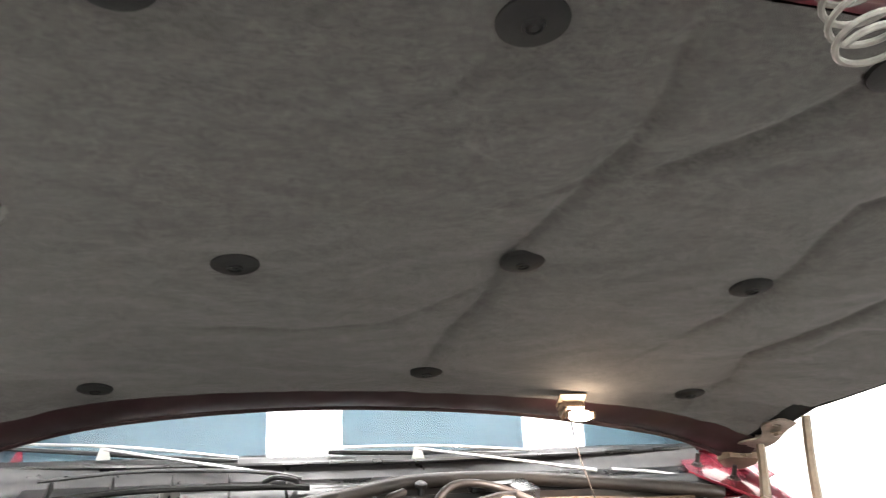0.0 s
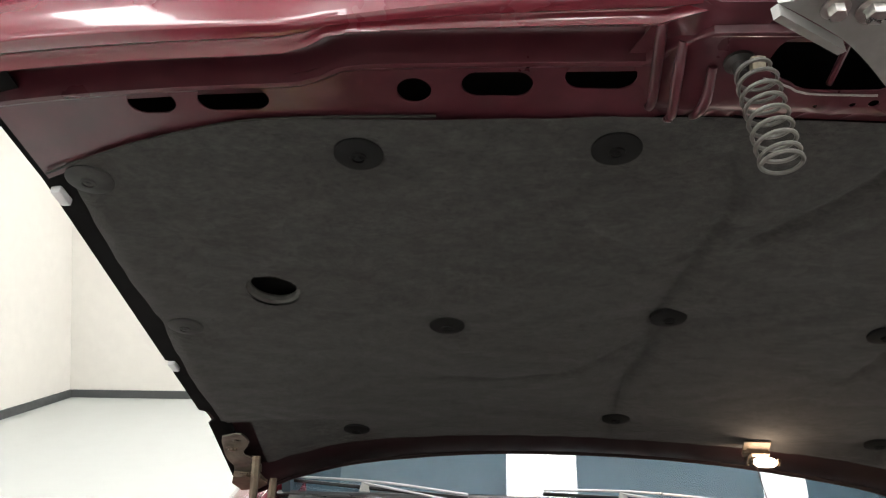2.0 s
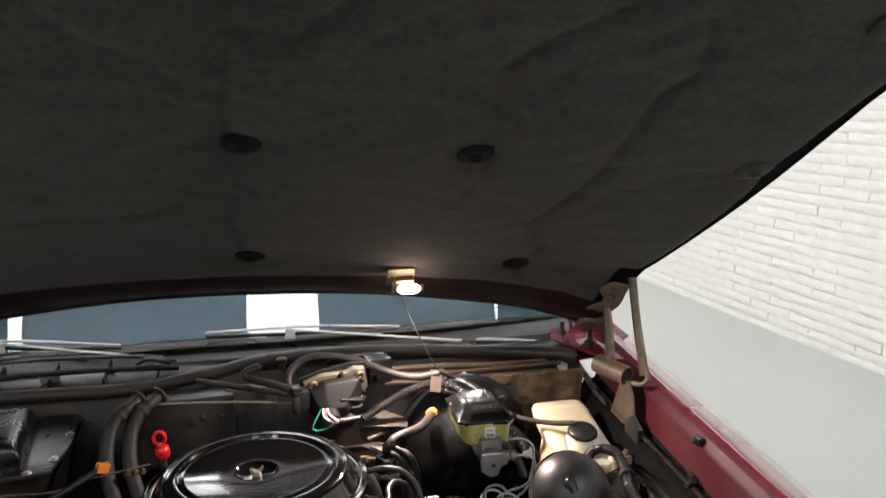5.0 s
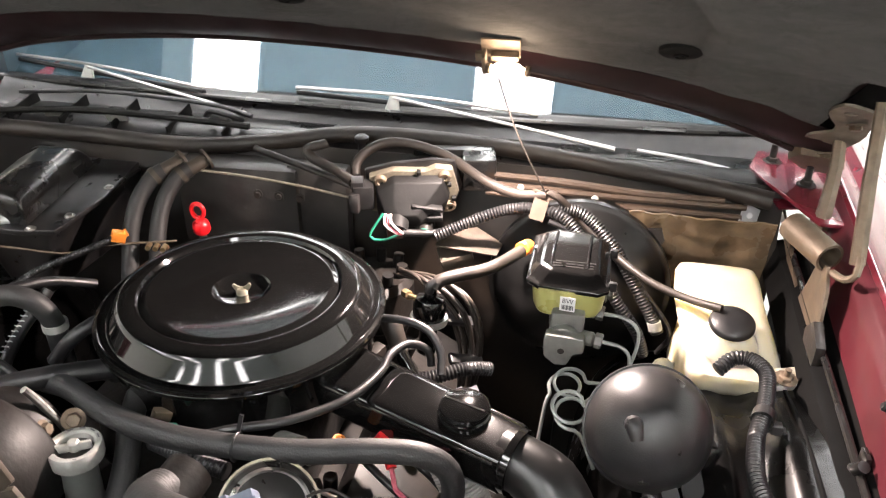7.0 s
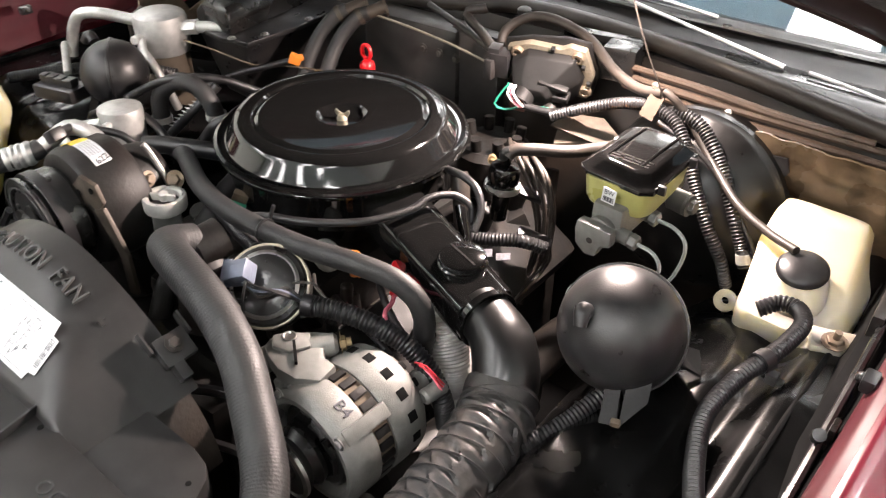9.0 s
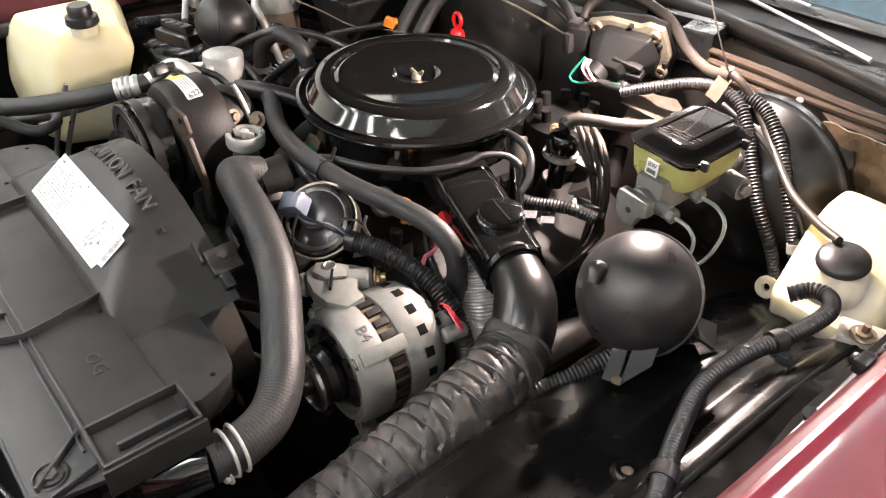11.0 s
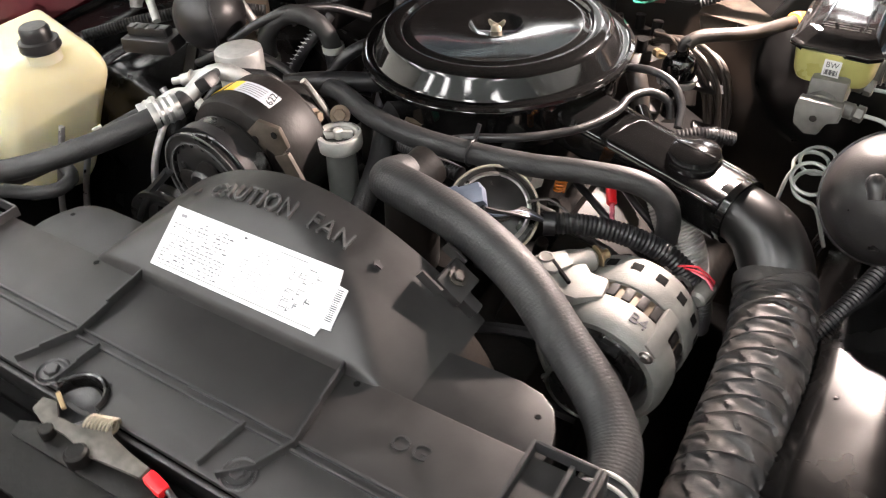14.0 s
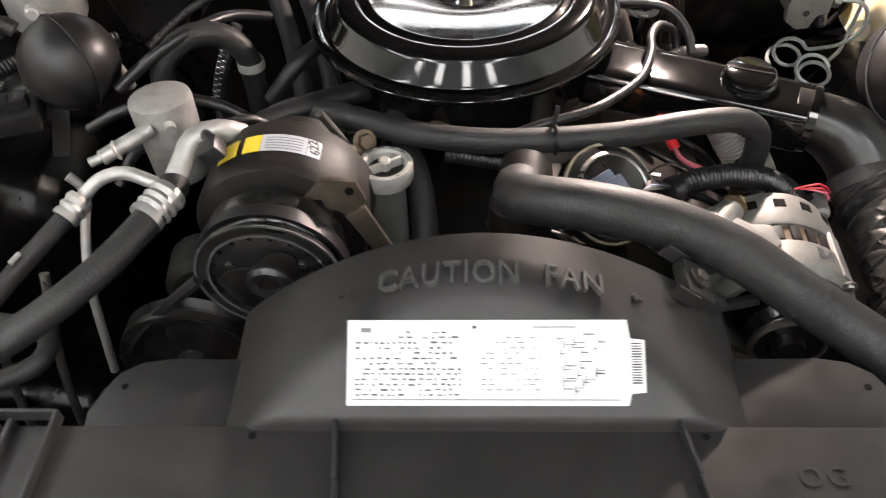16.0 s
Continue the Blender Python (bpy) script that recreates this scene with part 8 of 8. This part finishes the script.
for k in range(6):
    o = V(rnd.uniform(-0.006, 0.006), rnd.uniform(-0.008, 0.008), rnd.uniform(-0.006, 0.006))
    a = 0.0075 * (k - 3)
    pts = [V(0.15, 1.345, 0.845) + o, V(0.205 + a * 0.6, 1.30 + a * 0.5, 0.868) + o, V(0.245 + a, 1.275, 0.856 + a * 0.6) + o * 0.6, V(0.264 + a, 1.27, 0.82) + o * 0.4, V(0.270 + a * 0.7, 1.272, 0.765) + o, V(0.262 + a * 0.5, 1.262, 0.71), V(0.25, 1.25 - 0.03 * k, 0.65)]
    hose("spark_plug_wire", pts, 0.0032, "dull brown spark plug wire arching down beside the valve cover", BROWN_RUBBER, category="wire", group="spark plug wires", seg=8)
for p, ax in (((0.246, 1.27, 0.825), (0.2, -0.3, -0.9)), ((0.262, 1.25, 0.775), (0.1, -0.2, -0.9))):
    solo("wire_separator", box((0.05, 0.016, 0.008), p, (20, 20, 30), bevel=0.002), RUBBER, "black plastic spark wire separator", "separator", "wire separators")
hose("plug_boot", [(0.172, 1.195, 0.868), (0.178, 1.19, 0.858), (0.187, 1.182, 0.838), (0.194, 1.172, 0.812), (0.2, 1.165, 0.79)], [0.012, 0.013, 0.012, 0.0095, 0.0095], "brown rubber breather boot beside the air cleaner", BROWN_RUBBER, category="boot")
hose("pcv_pipe", [(0.188, 1.178, 0.835), (0.205, 1.165, 0.815), (0.222, 1.15, 0.79), (0.23, 1.13, 0.765)], 0.0085, "glossy black breather pipe", BLACK_GLOSS, category="pipe")
hose("vacuum_hose", [(0.172, 1.17, 0.885), (0.205, 1.16, 0.892), (0.232, 1.155, 0.885), (0.25, 1.14, 0.868), (0.255, 1.12, 0.85)], 0.005, "curved black vacuum hose with a white end", RUBBER, group="vacuum hoses", seg=10)
hose("vacuum_conduit", [(0.17, 1.16, 0.80), (0.22, 1.175, 0.795), (0.27, 1.20, 0.80), (0.30, 1.22, 0.79)], 0.009, "black ribbed vacuum conduit", RUBBER, (0.0045, 0.001), 12, category="conduit")
solo("printed_tag", join(box((0.02, 0.010, 0.001), (0.272, 1.12, 0.826), (35, -10, 30)), box((0.018, 0.009, 0.001), (0.288, 1.138, 0.818), (35, -10, 30))), PRINT, "small white printed tags hanging from wires", "tag")
solo("brass_fitting", join(cyl((0.175, 1.265, 0.862), (0.185, 1.25, 0.868), 0.006, 8), cyl((0.185, 1.25, 0.868), (0.198, 1.24, 0.872), 0.003, 8)), BRASS, "small brass wire fitting behind the air cleaner", "fitting")

# between engine and alternator
egr = thing("air_pump_valve", (0.125, 0.885, 0.80), "round black vacuum valve with a bright rim and blue-grey plug", "valve")
em = axis_matrix((0.135, 0.895, 0.842), (0.35, -0.55, 0.75))
part("disc", lathe([(0, 0.014), (0.012, 0.014), (0.03, 0.011), (0.045, 0.006), (0.048, 0.0), (0.048, -0.02), (0, -0.02)], em, 40), BLACK_SATIN, egr)
part("rim", lathe([(0.047, -0.002), (0.0495, -0.002), (0.0495, 0.002), (0.047, 0.002)], em, 40, True), ZINC, egr, "dull steel rim")
part("inner_rim", lathe([(0.034, 0.0085), (0.037, 0.0105), (0.04, 0.0085)], em, 40), STEEL, egr)
part("connector", join(box((0.03, 0.024, 0.022), (0.122, 0.872, 0.868), (30, -20, 25), bevel=0.003), box((0.02, 0.016, 0.014), (0.132, 0.866, 0.876), (30, -20, 25), bevel=0.002), box((0.012, 0.03, 0.012), (0.106, 0.868, 0.862), (30, -20, 25), bevel=0.002)), GREY_PLASTIC, egr, "blue-grey plastic plug")
for k, mt in enumerate((RUBBER, RUBBER, GREY_PLASTIC, RUBBER, BROWN_RUBBER)):
    part("wire", tube([(0.125, 0.865, 0.872), (0.145 + 0.003 * k, 0.868, 0.866 - 0.003 * k), (0.17, 0.882 + 0.003 * k, 0.858), (0.195, 0.90, 0.845)], 0.0018, 6), mt, egr)
part("loose_wire", tube([(0.14, 0.868, 0.875), (0.15, 0.85, 0.85), (0.165, 0.842, 0.825), (0.19, 0.84, 0.815), (0.215, 0.842, 0.835)], 0.0018, 6), RUBBER, egr)
part("loose_wire", tube([(0.17, 0.905, 0.858), (0.19, 0.915, 0.862), (0.215, 0.915, 0.85)], 0.0016, 6), BROWN_RUBBER, egr)
solo("fuel_filter", join(cyl((0.09, 1.02, 0.80), (0.125, 1.0, 0.815), 0.018, 20, 0.005), cyl((0.12, 1.002, 0.813), (0.14, 0.99, 0.82), 0.009, 6)), PALE_GREY, "grey metal vacuum servo under the air cleaner", "servo")
spr = [V(0.158, 1.01, 0.80).lerp(V(0.17, 1.0, 0.845), t / 60) + V(0.006 * math.cos(t * 0.9), 0.006 * math.sin(t * 0.9), 0) for t in range(61)]
solo("orange_spring", tube(spr, 0.0016, 6, 0.004), ORANGE, "small orange-coated throttle spring", "spring")
hose("throttle_rod", [(0.14, 0.96, 0.822), (0.165, 0.94, 0.83), (0.19, 0.93, 0.834)], 0.0022, "thin steel throttle rod", STEEL, category="rod", seg=6)
tr = thing("test_lead", (0.22, 1.02, 0.8), "pink wire with a red plastic terminal cover", "wire")
part("terminal_cover", join(box((0.022, 0.016, 0.018), (0.212, 1.03, 0.822), (20, 20, 30), bevel=0.004), cyl((0.216, 1.022, 0.815), (0.224, 1.008, 0.805), 0.006, 10)), RED_PLASTIC, tr, "red terminal cover")
part("lead", tube([(0.22, 1.016, 0.81), (0.228, 1.0, 0.80), (0.236, 0.98, 0.805), (0.25, 0.965, 0.81)], 0.0028, 8), WIRE_PINK, tr)
for pts in ([(0.16, 1.05, 0.79), (0.2, 1.01, 0.80), (0.24, 0.99, 0.785), (0.28, 0.985, 0.76)], [(0.15, 0.98, 0.78), (0.2, 0.96, 0.79), (0.25, 0.955, 0.78), (0.29, 0.95, 0.75)], [(0.02, 0.9, 0.80), (0.07, 0.88, 0.81), (0.11, 0.86, 0.80), (0.14, 0.83, 0.77)],
            [(0.2, 1.08, 0.79), (0.24, 1.04, 0.79), (0.27, 1.03, 0.77), (0.30, 1.02, 0.73)]):
    hose("engine_wire", pts, 0.0045, "dark engine harness wire", RUBBER, category="wire", group="engine wires", seg=8)
hose("fuel_hose", [(-0.074, 1.02, 0.845), (-0.065, 0.985, 0.836), (-0.05, 0.945, 0.818), (-0.043, 0.905, 0.795), (-0.042, 0.87, 0.77), (-0.044, 0.85, 0.73)], 0.0135, "black bypass hose beside the oil filler", HOSE)
hose("bypass_hose", [(-0.02, 0.955, 0.845), (0.03, 0.94, 0.846), (0.075, 0.93, 0.846)], 0.009, "short black ribbed hose", RUBBER, (0.004, 0.0007), 12)
solo("green_clip", box((0.022, 0.01, 0.008), (-0.012, 0.972, 0.85), (0, 25, 40), bevel=0.002), WIRE_GREEN, "small green plastic connector", "connector")
solo("rust_bracket", box((0.02, 0.012, 0.02), (-0.03, 0.99, 0.845), (0, 25, 40), bevel=0.002), RUST, "small rust-orange bracket on the intake", "bracket")
hose("side_harness", [(0.40, 0.84, 0.735), (0.43, 0.885, 0.752), (0.455, 0.93, 0.772), (0.48, 0.98, 0.79), (0.505, 1.04, 0.812), (0.54, 1.1, 0.823)], 0.009, "black ribbed conduit passing under the vacuum tank", RUBBER, (0.0045, 0.001), 14, category="conduit")

# bricks of the side wall, course by course
BR_L, BR_H, JOINT = 0.35, 0.061, 0.0045
rnd = random.Random(8)
brick_meshes = []
for k in range(8):
    bmb = bmesh.new()
    nu, nv = 7, 3
    grid_ = [[bmb.verts.new((-0.012 + (0.0 if 0 < i < nu and 0 < j < nv else 0.004) + rnd.uniform(-0.002, 0.002), (i / nu - 0.5) * (BR_L - JOINT) + (rnd.uniform(-0.004, 0.004) if i in (0, nu) else 0), (j / nv - 0.5) * (BR_H - JOINT) + (rnd.uniform(-0.002, 0.002) if j in (0, nv) else 0))) for j in range(nv + 1)] for i in range(nu + 1)]
    for i in range(nu):
        for j in range(nv):
            bmb.faces.new((grid_[i][j], grid_[i][j + 1], grid_[i + 1][j + 1], grid_[i + 1][j]))
    rimv = [grid_[i][0] for i in range(nu + 1)] + [grid_[nu][j] for j in range(1, nv + 1)] + [grid_[i][nv] for i in range(nu - 1, -1, -1)] + [grid_[0][j] for j in range(nv - 1, 0, -1)]
    back = [bmb.verts.new((0.004, v.co.y, v.co.z)) for v in rimv]
    for i in range(len(rimv)):
        bmb.faces.new((rimv[i], back[i], back[(i + 1) % len(rimv)], rimv[(i + 1) % len(rimv)]))
    bmesh.ops.recalc_face_normals(bmb, faces=bmb.faces)
    me = bpy.data.meshes.new("brick")
    bmb.to_mesh(me)
    bmb.free()
    me.materials.append(BRICK)
    brick_meshes.append(me)
# the far courses, joined into one sheet of brickwork
source = [([v.co.copy() for v in me.vertices], [tuple(p.vertices) for p in me.polygons]) for me in brick_meshes]
far_verts, far_faces = [], []
foot = V(0.15, -2.9, 0.0)
for row in range(59):
    z = BR_H * row + 0.01
    for col in range(46):
        y = -10.955 + BR_L * (col + 0.5 * (row % 2)) + rnd.uniform(-0.004, 0.004)
        pick = rnd.randrange(8)
        place = V(0, y, z) - foot
        if -1.6 < y < 2.0 and z < 1.55:
            ob = new("brick", brick_meshes[pick])
            ob.parent = brick_wall
            ob.location = place
        else:
            n0 = len(far_verts)
            far_verts += [tuple(c + place) for c in source[pick][0]]
            far_faces += [tuple(n0 + k for k in f) for f in source[pick][1]]
me = bpy.data.meshes.new("brickwork")
me.from_pydata(far_verts, [], far_faces)
me.materials.append(BRICK)
ob = new("brickwork", me)
ob.parent = brick_wall
tagged(ob, kind="stuff")
